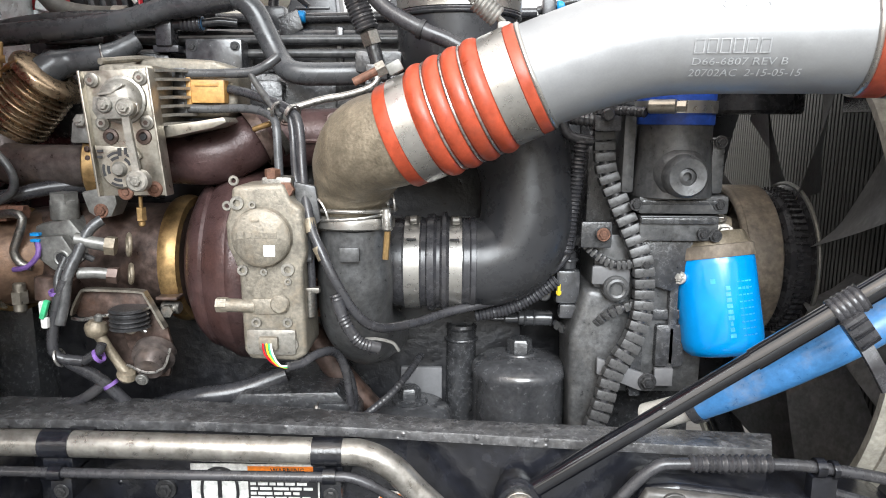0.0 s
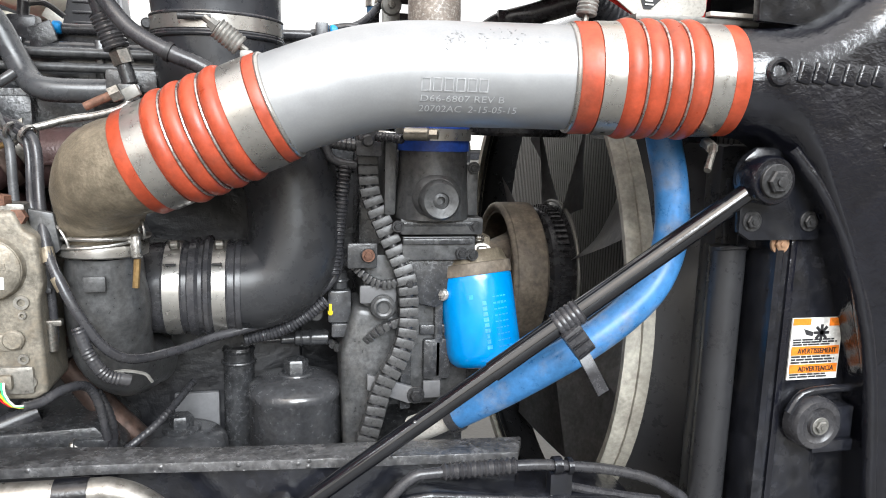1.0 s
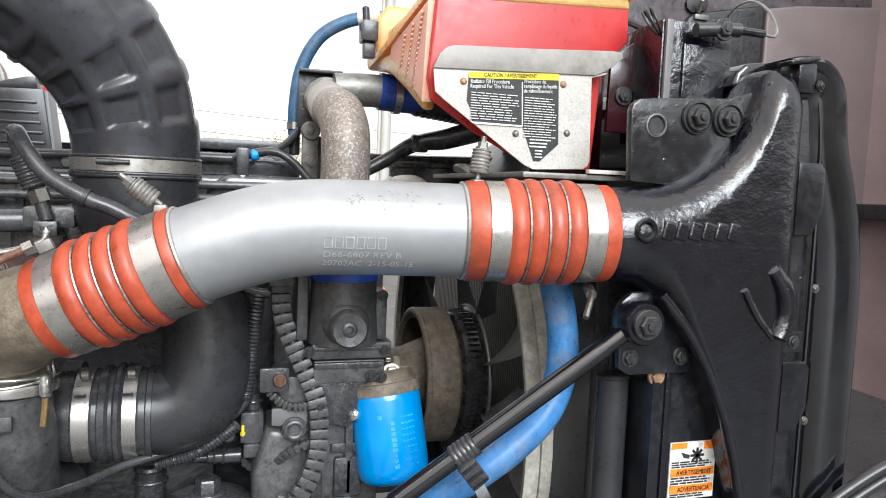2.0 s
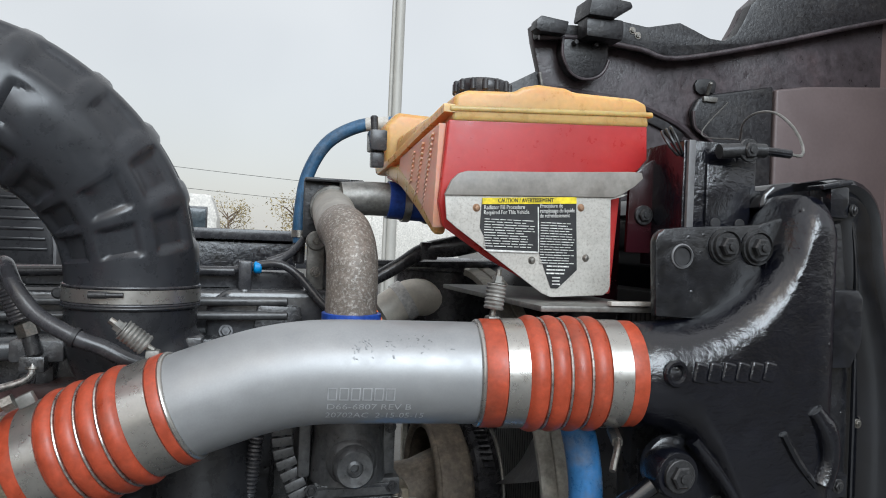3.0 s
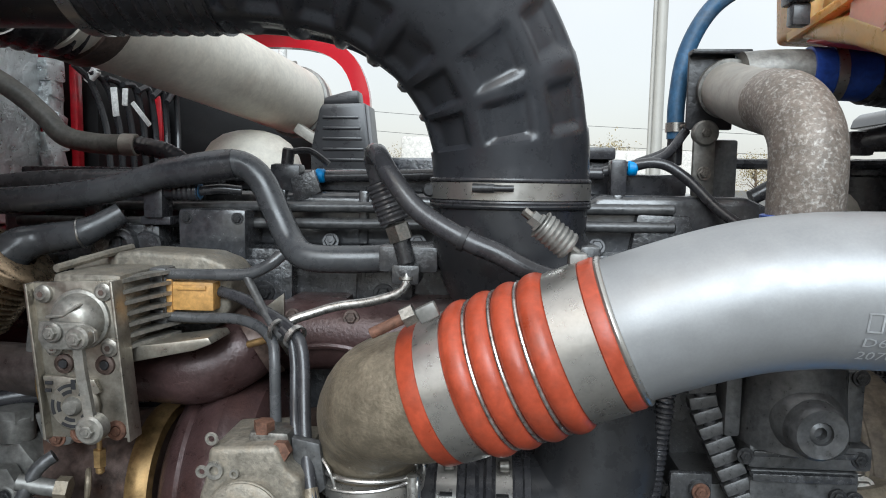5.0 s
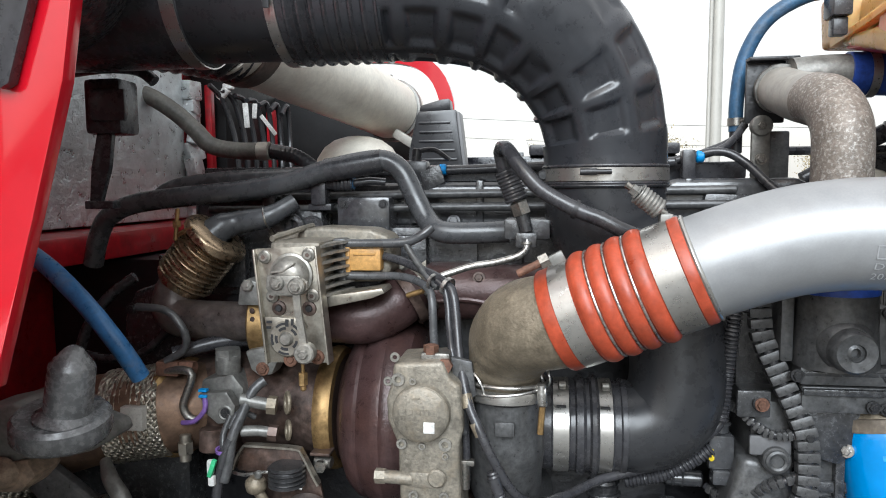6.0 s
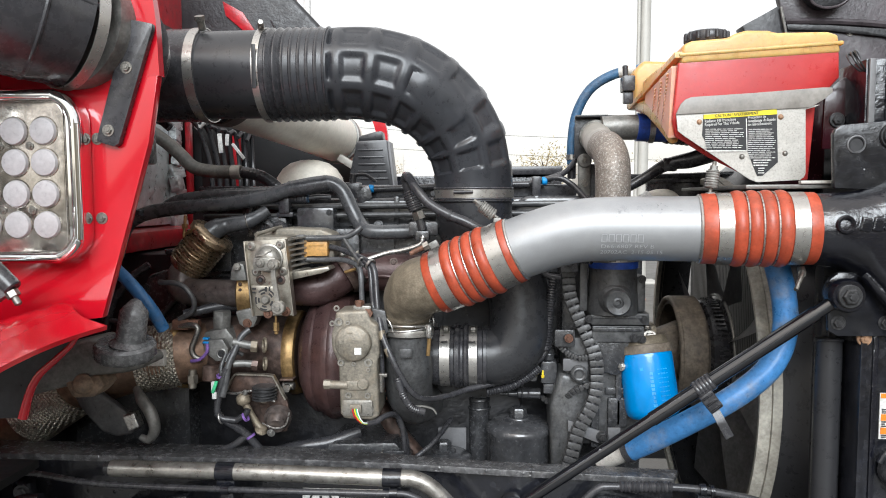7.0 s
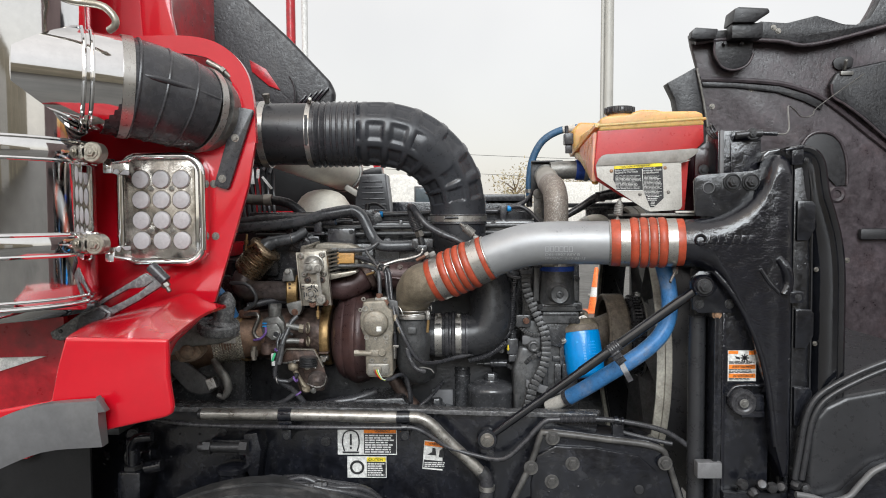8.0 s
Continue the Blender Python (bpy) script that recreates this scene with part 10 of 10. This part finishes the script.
    for i, x in enumerate((-0.688, -0.642, -0.597)):
        for j in range(4):
            z = 1.618 - 0.0455 * j
            b = part("lens", lathe([(0, -0.005), (0.012, -0.0045), (0.0185, -0.003), (0.0205, 0.002)], (x, 0.464, z), (0, 1, 0), 28), LENS, l, "round frosted lens")
            part("bezel", torus((x, 0.4655, z), (0, 1, 0), 0.0208, 0.0010, 28, 6), LAMPIN, b)
    for x, z in ((-0.665, 1.597), (-0.619, 1.597), (-0.665, 1.503), (-0.619, 1.503)):
        bolt((x, 0.465, z), (0, -1, 0), 0.0042, l, BOLT)
    # latch
    k = thing("hood_latch", "black rubber hood latch on the red panel", "latch", (-0.76, 0.45, 1.26))
    part("grip", prism([(-0.860, 1.287), (-0.855, 1.273), (-0.836, 1.268), (-0.785, 1.289), (-0.730, 1.315), (-0.723, 1.330), (-0.747, 1.346), (-0.783, 1.335), (-0.830, 1.304)], 0.388, 0.412, 0.005, 3), DRUBBER, k)
    part("grip_pad", prism([(-0.800, 1.292), (-0.735, 1.320), (-0.730, 1.330), (-0.750, 1.340), (-0.790, 1.322)], 0.380, 0.390, 0.003), RUBBER, k)
    part("arm", prism([(-0.795, 1.330), (-0.722, 1.373), (-0.653, 1.414), (-0.629, 1.399), (-0.656, 1.383), (-0.688, 1.380), (-0.734, 1.356), (-0.764, 1.336)], 0.394, 0.412, 0.004), DRUBBER, k)
    part("arm", prism([(-0.752, 1.330), (-0.723, 1.325), (-0.668, 1.354), (-0.610, 1.390), (-0.629, 1.402), (-0.666, 1.373), (-0.701, 1.354)], 0.395, 0.413, 0.004), DRUBBER, k)
    part("cylinder", cyl((-0.640, 0.398, 1.430), (-0.606, 0.398, 1.396), 0.0125), RUBBER, k)
    part("rivet", lathe([(0, -0.004), (0.004, -0.003), (0.005, 0)], (-0.835, 0.389, 1.290), (0, 1, 0), 14), INK, k)
    part("stud", merge(cyl((-0.616, 0.398, 1.402), (-0.599, 0.398, 1.373), 0.005), lathe([(0, 0), (0.009, 0), (0.009, 0.009), (0, 0.009)], (-0.610, 0.398, 1.392), (0.5, 0, -0.8), 6)), BOLT, k)
    # flap
    q = thing("rubber_mud_flap", "grey black rubber fender extension curling over the wheel", "fender flap", (-0.75, 0.10, 1.10))
    part("flap", sweep([(-0.99, 0.05, 1.045), (-0.86, 0.05, 1.108), (-0.762, 0.05, 1.152), (-0.705, 0.05, 1.176), (-0.656, 0.05, 1.188), (-0.572, 0.05, 1.194)], 0, 4, 0.02, section=[(-0.016, -0.041), (0.004, -0.041), (0.010, 0.0), (0.005, 0.037), (-0.016, 0.037)], up=(0, 0, 1)), FLAPM, q)
    part("corner_fold", prism([(-0.574, 1.240), (-0.558, 1.214), (-0.573, 1.212)], 0.038, 0.054, 0.002), FLAPM, q)
    w = thing("inner_fender", "black plastic inner fender wall in deep shade", "inner fender", (-0.9, 0.6, 0.6))
    # the wheel well's deep shade is put into this near-black colour
    part("wall", box(-1.6, -0.895, 0.60, 0.61, 0.50, 1.10, 0.003), FENDBK, w)
    part("arch_roof", box(-1.6, -0.72, 0.40, 0.60, 1.06, 1.075, 0.003), FENDBK, w)
    dm = thing("steering_damper", "greasy black steering link with ball joints behind the fender", "linkage", (-0.85, 0.75, 0.80))
    part("shaft", sweep([(-0.852, 0.75, 0.97), (-0.849, 0.75, 0.90), (-0.848, 0.75, 0.80), (-0.848, 0.75, 0.70)], [0.016, 0.018, 0.022, 0.022], 18), BLACK, dm)
    part("boot", lathe([(0, -0.03), (0.022, -0.026), (0.032, -0.012), (0.034, 0.004), (0.026, 0.022), (0, 0.028)], (-0.850, 0.75, 0.892), (0.2, 0, 1), 24), BLACK, dm)
    part("side_joint", merge(cyl((-0.84, 0.745, 0.895), (-0.80, 0.74, 0.902), 0.016), lathe([(0, 0), (0.013, 0), (0.013, 0.012), (0, 0.012)], (-0.80, 0.74, 0.902), (1, 0, 0.1), 6)), BLACK, dm)
    bolt((-0.853, 0.735, 0.955), (0.2, -1, 0), 0.010, dm, DBOLT)


cowl()


def air_cleaner():
    t = thing("air_cleaner", "polished stainless steel air cleaner canister with two strap bands", "air cleaner", (-0.962, 0.33, 1.33))
    c = (-0.962, 0.33, 0.0)
    part("canister", lathe([(0, 1.335), (0.185, 1.338), (0.195, 1.348), (0.197, 1.36), (0.197, 2.30), (0, 2.30)], c, (0, 0, 1), 72), CHROME, t)
    part("base_rim", merge(torus((-0.962, 0.33, 1.362), (0, 0, 1), 0.198, 0.005, 72), torus((-0.962, 0.33, 1.375), (0, 0, 1), 0.198, 0.003, 72)), CHROME, t)
    for z in (1.665, 1.480):
        b = part("band", lathe([(0.197, -0.020), (0.204, -0.020), (0.206, -0.016), (0.206, 0.016), (0.204, 0.020), (0.197, 0.020)], (-0.962, 0.33, z), (0, 0, 1), 72), CHROME, t, "polished strap band")
        part("band_edge", merge(torus((-0.962, 0.33, z - 0.02), (0, 0, 1), 0.203, 0.004, 72, 8), torus((-0.962, 0.33, z + 0.02), (0, 0, 1), 0.203, 0.004, 72, 8)), CHROME, b)
        part("band_lug", merge(cyl((-0.735, 0.305, z), (-0.735, 0.335, z), 0.021, seg=24), cyl((-0.762, 0.305, z), (-0.762, 0.335, z), 0.017, seg=24), box(-0.790, -0.735, 0.318, 0.334, z - 0.018, z + 0.018, 0.004)), PLATE, b)
        bolt((-0.735, 0.305, z), (0, -1, 0), 0.0095, b, PLATE)
        bolt((-0.764, 0.305, z), (0, -1, 0), 0.0065, b, BOLT)
        part("bracket", box(-0.742, -0.722, 0.36, 0.440, z - 0.040, z - 0.008, 0.005), CHROME, b)
    part("outlet_neck", sweep([(-0.872, 0.275, 1.818), (-0.778, 0.335, 1.8140), (-0.745, 0.357, 1.8125), (-0.708, 0.383, 1.8100)], 0.102, 48), CHROME, t)
    for x, y, r in ((-0.772, 0.339, 0.106), (-0.760, 0.347, 0.1045)):
        part("neck_bead", torus((x, y, 1.8135), (0.83, 0.55, -0.04), r, 0.004, 48, 8), CHROME, t)
    shift(t, 0.022, 0.0, 0.0)
    part("grab_rail", sweep([(-0.80, 0.24, 1.975), (-0.747, 0.255, 1.951), (-0.72, 0.26, 1.946), (-0.687, 0.26, 1.941), (-0.669, 0.26, 1.931), (-0.657, 0.262, 1.914), (-0.660, 0.265, 1.902), (-0.674, 0.27, 1.895)], 0.0072, 14), PLATE, t)
    u = thing("cleaner_elbow", "black ribbed rubber elbow from the air cleaner into the cowl", "hose", (-0.6, 0.5, 1.7))
    P = [(-0.715, 0.366, 1.811), (-0.666, 0.399, 1.806), (-0.612, 0.440, 1.792), (-0.565, 0.495, 1.776), (-0.545, 0.585, 1.766), (-0.545, 0.70, 1.762), (-0.565, 0.842, 1.760)]
    part("elbow", sweep(P[:4], [0.103, 0.104, 0.101, 0.0945], 48, 0.008), RUBBER, u)
    part("cone_sleeve", sweep([P[3], (-0.552, 0.54, 1.770), (-0.547, 0.575, 1.767)], [0.0938, 0.0895, 0.0865], 48, 0.008), PIPEG, u, "brushed metal cone")
    part("rear_hose", sweep([(-0.547, 0.57, 1.767), (-0.585, 0.66, 1.764), (-0.66, 0.77, 1.761), (-0.74, 0.842, 1.760)], [0.085, 0.082, 0.08, 0.08], 48, 0.008), RUBBER, u)
    part("long_rib", sweep([(-0.64, 0.310, 1.825), (-0.58, 0.335, 1.813), (-0.53, 0.39, 1.800), (-0.49, 0.45, 1.785)], 0.006, 10), RUBBER, u)
    for i, f in enumerate((0.9, 1.6, 2.3)):
        C, par = spline(P, 0.006)
        j = min(range(len(par)), key=lambda k: abs(par[k] - f))
        part("hoop_rib", torus(C[j], C[j + 1] - C[j - 1], 0.1042 - 0.0035 * i, 0.0038, 48, 8), RUBBER, u)
    part("clamp", band((-0.684, 0.387, 1.808), (0.84, 0.54, -0.05), 0.1055, 0.022, 0.002, 48), STEEL, u, "wide stainless clamp")
    part("clamp", band((-0.566, 0.492, 1.7765), (0.52, 0.85, -0.12), 0.0955, 0.016, 0.002, 48), STEEL, u, "stainless clamp")
    part("clamp_bolt", merge(sweep([(-0.545, 0.50, 1.885), (-0.515, 0.50, 1.868), (-0.495, 0.505, 1.85)], 0.006, 10), lathe([(0, 0), (0.010, 0), (0.010, 0.010), (0, 0.010)], (-0.515, 0.50, 1.866), (0.7, 0, -0.6), 6)), BOLT, u)


air_cleaner()


def cab_side():
    t = thing("cab_firewall", "red cab front wall with foil insulation and a near-black block for shade", "cab wall", (-1.0, 1.4, 0.9))
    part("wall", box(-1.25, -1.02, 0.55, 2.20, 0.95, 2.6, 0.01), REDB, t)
    part("foil_panel", box(-1.02, -0.95, 0.85, 1.62, 1.44, 1.82, 0.006), FOIL, t, "crumpled silver foil insulation")
    rng = random.Random(12)
    for k in range(9):
        z = 1.455 + 0.038 * k
        part("foil_edge", moved(rounded(box(-0.014, 0.014, -0.030, 0.030, -0.024, 0.024, 0), 0.006, 2), pose(-0.940 + rng.uniform(-0.006, 0.006), 1.645 + rng.uniform(-0.010, 0.010), z, rng.uniform(-12, 12), rng.uniform(-10, 10), rng.uniform(-15, 15))), FOIL, t, "torn foil edge")
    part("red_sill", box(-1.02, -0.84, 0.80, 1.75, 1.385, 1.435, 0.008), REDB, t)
    # solid near-black block whose colour stands for the shade of a recess
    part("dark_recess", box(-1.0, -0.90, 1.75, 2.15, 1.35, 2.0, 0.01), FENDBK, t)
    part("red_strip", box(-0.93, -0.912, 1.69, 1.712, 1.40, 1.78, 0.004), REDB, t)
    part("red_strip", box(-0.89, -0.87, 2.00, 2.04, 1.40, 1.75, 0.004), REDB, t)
    # unseen shelf added to keep sky light off the firewall
    part("cowl_shelf", box(-1.25, -0.86, 0.60, 1.65, 1.98, 2.01, 0.006), HOODBK, t)
    part("dark_shelf", box(-1.02, -0.70, 1.20, 1.9, 0.95, 1.38, 0.01), HOODBK, t)
    for k in range(7):
        y = 1.70 + 0.03 * k
        part("hanging_wire", sweep([(-0.90 + 0.02 * k, y - 0.04, 1.775 - 0.01 * k), (-0.885 + 0.018 * k, y, 1.74), (-0.86 + 0.014 * k, y + 0.01, 1.65), (-0.84 + 0.012 * k, y - 0.01, 1.55), (-0.83 + 0.01 * k, y, 1.44)], 0.0070, 8, 0.004, ripple=(0.0010, 0.008) if k % 2 else None), SHROUDBK, t)
    part("white_tag", moved(box(-0.007, 0.007, -0.002, 0.002, -0.030, 0.030, 0.002), pose(-0.780, 1.605, 1.690, 0, -4, 0)), WHITE, t)
    part("white_tag", moved(box(-0.006, 0.006, -0.002, 0.002, -0.018, 0.018, 0.002), pose(-0.758, 1.605, 1.700, 0, 4, 0)), WHITE, t)
    part("white_tag", moved(box(-0.005, 0.005, -0.002, 0.002, -0.030, 0.030, 0.002), pose(-0.722, 1.60, 1.665, 0, -38, 0)), WHITE, t)
    part("white_plug", merge(cyl((-0.895, 1.70, 1.745), (-0.87, 1.70, 1.770), 0.011), box(-0.880, -0.855, 1.69, 1.71, 1.768, 1.782, 0.003)), WHITE, t, "white plug")
    u = thing("heater_hose", "dull grey heater hose bending to the firewall", "hose", (-0.8, 1.0, 1.6))
    part("hose", sweep([(-0.96, 1.46, 1.745), (-0.905, 1.48, 1.725), (-0.852, 1.49, 1.690), (-0.810, 1.50, 1.650), (-0.772, 1.50, 1.614), (-0.71, 1.50, 1.601), (-0.65, 1.50, 1.599)], 0.0195, 16), HEATER, u)
    part("end_cap", cyl((-0.66, 1.50, 1.599), (-0.63, 1.50, 1.599), 0.021), PALEP, u, "pale end cap")
    part("dark_hose", sweep([(-0.63, 1.50, 1.599), (-0.57, 1.50, 1.585), (-0.52, 1.49, 1.55), (-0.49, 1.48, 1.50)], 0.0165, 14, 0.003, ripple=(0.001, 0.010)), SHROUDBK, u)
    shift(u, -0.040, -0.02, -0.003)
    k = thing("firewall_sensor_bracket", "black plastic sensor and bracket before the foil panel", "sensor", (-0.62, 0.93, 1.50))
    part("body", box(-0.685, -0.628, 0.90, 0.95, 1.592, 1.672, 0.008), RUBBER, k)
    part("lid", box(-0.672, -0.615, 0.89, 0.90, 1.610, 1.655, 0.004), RUBBER, k)
    part("arm", sweep([(-0.72, 0.92, 1.685), (-0.66, 0.92, 1.690), (-0.61, 0.92, 1.685), (-0.585, 0.92, 1.668)], 0.009, 10), RUBBER, k)
    part("strap", prism([(-0.672, 1.60), (-0.648, 1.60), (-0.656, 1.545), (-0.672, 1.495), (-0.69, 1.495), (-0.685, 1.545)], 0.91, 0.92, 0.002), RUBBER, k)
    part("foot", box(-0.695, -0.650, 0.905, 0.925, 1.484, 1.496, 0.002), RUBBER, k)
    shift(k, -0.034, 0.0, 0.0)
    # cream crossover pipe towards the far cleaner
    w = thing("cream_air_pipe", "cream painted air pipe crossing above the far side of the engine", "pipe", (-0.6, 1.55, 1.6))
    part("pipe", sweep([(-0.624, 1.15, 1.791), (-0.574, 1.40, 1.769), (-0.523, 1.65, 1.747), (-0.479, 1.87, 1.726)], 0.080, 40), CREAM, w)
    part("band", lathe([(0.076, -0.01), (0.086, -0.008), (0.086, 0.008), (0.076, 0.01)], (-0.476, 1.885, 1.724), (0.197, 0.98, -0.09), 40), PIPEG, w)
    part("pipe_mouth", lathe([(0, 0.0), (0.0765, 0.0), (0.083, 0.004), (0.083, 0.020), (0, 0.022)], (-0.474, 1.895, 1.723), (0.197, 0.98, -0.09), 40), CREAM, w)
    part("band_screw", merge(cyl((-0.53, 1.865, 1.808), (-0.47, 1.870, 1.812), 0.008), box(-0.515, -0.485, 1.86, 1.88, 1.804, 1.818, 0.003)), PIPEG, w)
    part("dark_collar", sweep([(-0.98, 1.02, 1.800), (-0.86, 1.03, 1.800), (-0.74, 1.06, 1.797), (-0.662, 1.12, 1.794), (-0.618, 1.19, 1.789)], 0.083, 40, 0.004, ripple=(0.004, 0.022)), RUBBER, w)
    part("stained_band", sweep([(-0.617, 1.190, 1.788), (-0.609, 1.228, 1.7845)], 0.0865, 40), RUST2, w, "brown stained band")
    part("dome", lathe([(0, 0.105), (0.03, 0.102), (0.06, 0.093), (0.085, 0.075), (0.103, 0.048), (0.113, 0.015), (0.115, -0.02), (0.115, -0.1)], (-0.525, 1.70, 1.538), (0, 0, 1), 36), CREAM, w)
    part("clamp_block", moved(box(-0.03, 0.03, -0.02, 0.02, -0.012, 0.012, 0.004), pose(-0.425, 1.80, 1.640, 0, 32, 0)), PALEP, w)
    # control unit
    e = thing("control_unit", "black finned control unit box on the far side", "control unit", (-0.34, 1.76, 1.50))
    part("box", prism([(-0.410, 1.50), (-0.412, 1.600), (-0.392, 1.690), (-0.386, 1.703), (-0.290, 1.706), (-0.272, 1.56), (-0.272, 1.50)], 1.72, 1.80, 0.008, 2), SHROUDBK, e)
    for k in range(6):
        z = 1.555 + 0.023 * k
        part("fin", box(-0.384, -0.308 + 0.004 * (6 - k), 1.7165, 1.722, z, z + 0.006, 0.002), SHROUDBK, e)
    part("cap", prism([(-0.386, 1.702), (-0.382, 1.718), (-0.33, 1.732), (-0.308, 1.734), (-0.304, 1.706)], 1.73, 1.79, 0.005), SHROUDBK, e)
    part("pale_side", prism([(-0.290, 1.700), (-0.282, 1.700), (-0.266, 1.56), (-0.266, 1.50), (-0.273, 1.50)], 1.725, 1.80, 0.002), GREYP, e)
    shift(e, 0.012, 0.0, 0.0)
    # far cowl arch, mirror of the near one
    r = thing("far_cowl_arch", "red arch of the far cowl panel against the sky", "body panel", (-0.55, 2.05, 1.5))
    part("arch", sweep([(-0.90, 2.05, 1.905), (-0.62, 2.05, 1.905), (-0.48, 2.05, 1.898), (-0.40, 2.05, 1.865), (-0.355, 2.05, 1.80), (-0.345, 2.05, 1.70), (-0.40, 2.05, 1.50)], 0, 4, 0.02, section=flat_section(0.03, 0.042), up=(0, 0, 1)), RED, r)
    part("panel", prism([(-1.0, 1.3), (-0.40, 1.3), (-0.38, 1.52), (-0.60, 1.56), (-1.0, 1.56)], 2.04, 2.06, 0.003), RED, r)
    part("dark_liner", prism([(-1.0, 1.56), (-0.44, 1.56), (-0.43, 1.64), (-0.50, 1.72), (-0.60, 1.78), (-1.0, 1.80)], 2.10, 2.12, 0.003), FENDBK, r, "black inner liner")
    s = thing("far_sill", "black far fender sill behind the engine", "sill", (0.0, 1.95, 1.0))
    part("sill", box(-0.40, 0.30, 1.93, 1.99, 1.35, 1.595, 0.008), BLACK, s)
    part("sill_cap", box(-0.10, 0.30, 1.90, 1.99, 1.595, 1.625, 0.008), RUBBER, s)
    # black hood rear corner standing above the cab side
    h = thing("black_hood_corner", "matt black louvred panel rising behind the red cowl", "panel", (-0.7, 1.9, 1.9))
    part("panel", prism([(-1.6, 2.05), (-1.56, 2.75), (-1.05, 2.62), (-0.70, 2.29), (-0.53, 2.11), (-0.508, 2.06), (-0.52, 1.97), (-0.70, 1.95), (-1.0, 2.0)], 1.90, 1.95, 0.02, 3), HOODBK, h)
    for k in range(5):
        part("louvre", moved(box(-0.005, 0.005, -0.010, 0.004, -0.036, 0.036, 0.003), pose(-0.655 + 0.024 * k, 1.895, 2.02 + 0.008 * k, 0, 42, 0)), BLACK, h)
    part("red_inset", prism([(-0.87, 2.20), (-0.80, 2.16), (-0.74, 2.07), (-0.79, 2.09), (-0.86, 2.15)], 1.89, 1.90, 0.002), REDB, h)
    part("loose_wire", sweep([(-0.70, 1.89, 2.13), (-0.68, 1.88, 2.09), (-0.675, 1.88, 2.03), (-0.70, 1.88, 1.98)], 0.004, 6), RUBBER, h)
    a = thing("far_marker_mast", "thin white and red mast beyond the truck", "mast", (-1.0, 3.5, 0))
    part("mast", cyl((-0.99, 3.5, 0), (-0.99, 3.5, 3.6), 0.02), WHITE, a)
    part("red_section", cyl((-1.08, 3.5, 1.8), (-1.08, 3.5, 3.4), 0.03), REDB, a)


cab_side()


def gearbox():
    t = thing("gearbox_housing", "dusty gearbox housing, its case darkened as shade, behind the exhaust pipe", "gearbox", (-0.95, 1.2, 0.6))
    part("bell_housing", box(-0.90, -0.62, 0.98, 1.55, 0.62, 1.16, 0.03), ENGINE, t)
    # case in the same near black, shade put into its colour
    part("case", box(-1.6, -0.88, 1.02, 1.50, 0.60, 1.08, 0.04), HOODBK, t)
    part("top_cover", prism([(-0.755, 1.16), (-0.750, 1.300), (-0.730, 1.345), (-0.690, 1.358), (-0.655, 1.346), (-0.640, 1.300), (-0.640, 1.16)], 1.02, 1.16, 0.010, 3), ENGINE, t)
    for x, z in ((-0.735, 1.315), (-0.660, 1.315), (-0.735, 1.215), (-0.660, 1.215)):
        bolt((x, 1.02, z), (0, -1, 0), 0.007, t, DBOLT)
    part("breather", merge(cyl((-0.690, 1.07, 1.35), (-0.690, 1.07, 1.395), 0.014), cyl((-0.690, 1.07, 1.39), (-0.690, 1.07, 1.402), 0.019)), ENGINE2, t)
    part("cover_cable", sweep([(-0.72, 1.01, 1.37), (-0.76, 1.00, 1.34), (-0.80, 0.99, 1.28), (-0.82, 0.99, 1.20)], 0.009, 10), RUBBER, t)
    part("cover_cable", sweep([(-0.66, 1.01, 1.29), (-0.70, 0.99, 1.25), (-0.76, 0.985, 1.24), (-0.82, 0.99, 1.25)], 0.007, 10), RUBBER, t)
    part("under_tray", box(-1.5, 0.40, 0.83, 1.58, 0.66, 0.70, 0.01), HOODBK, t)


gearbox()
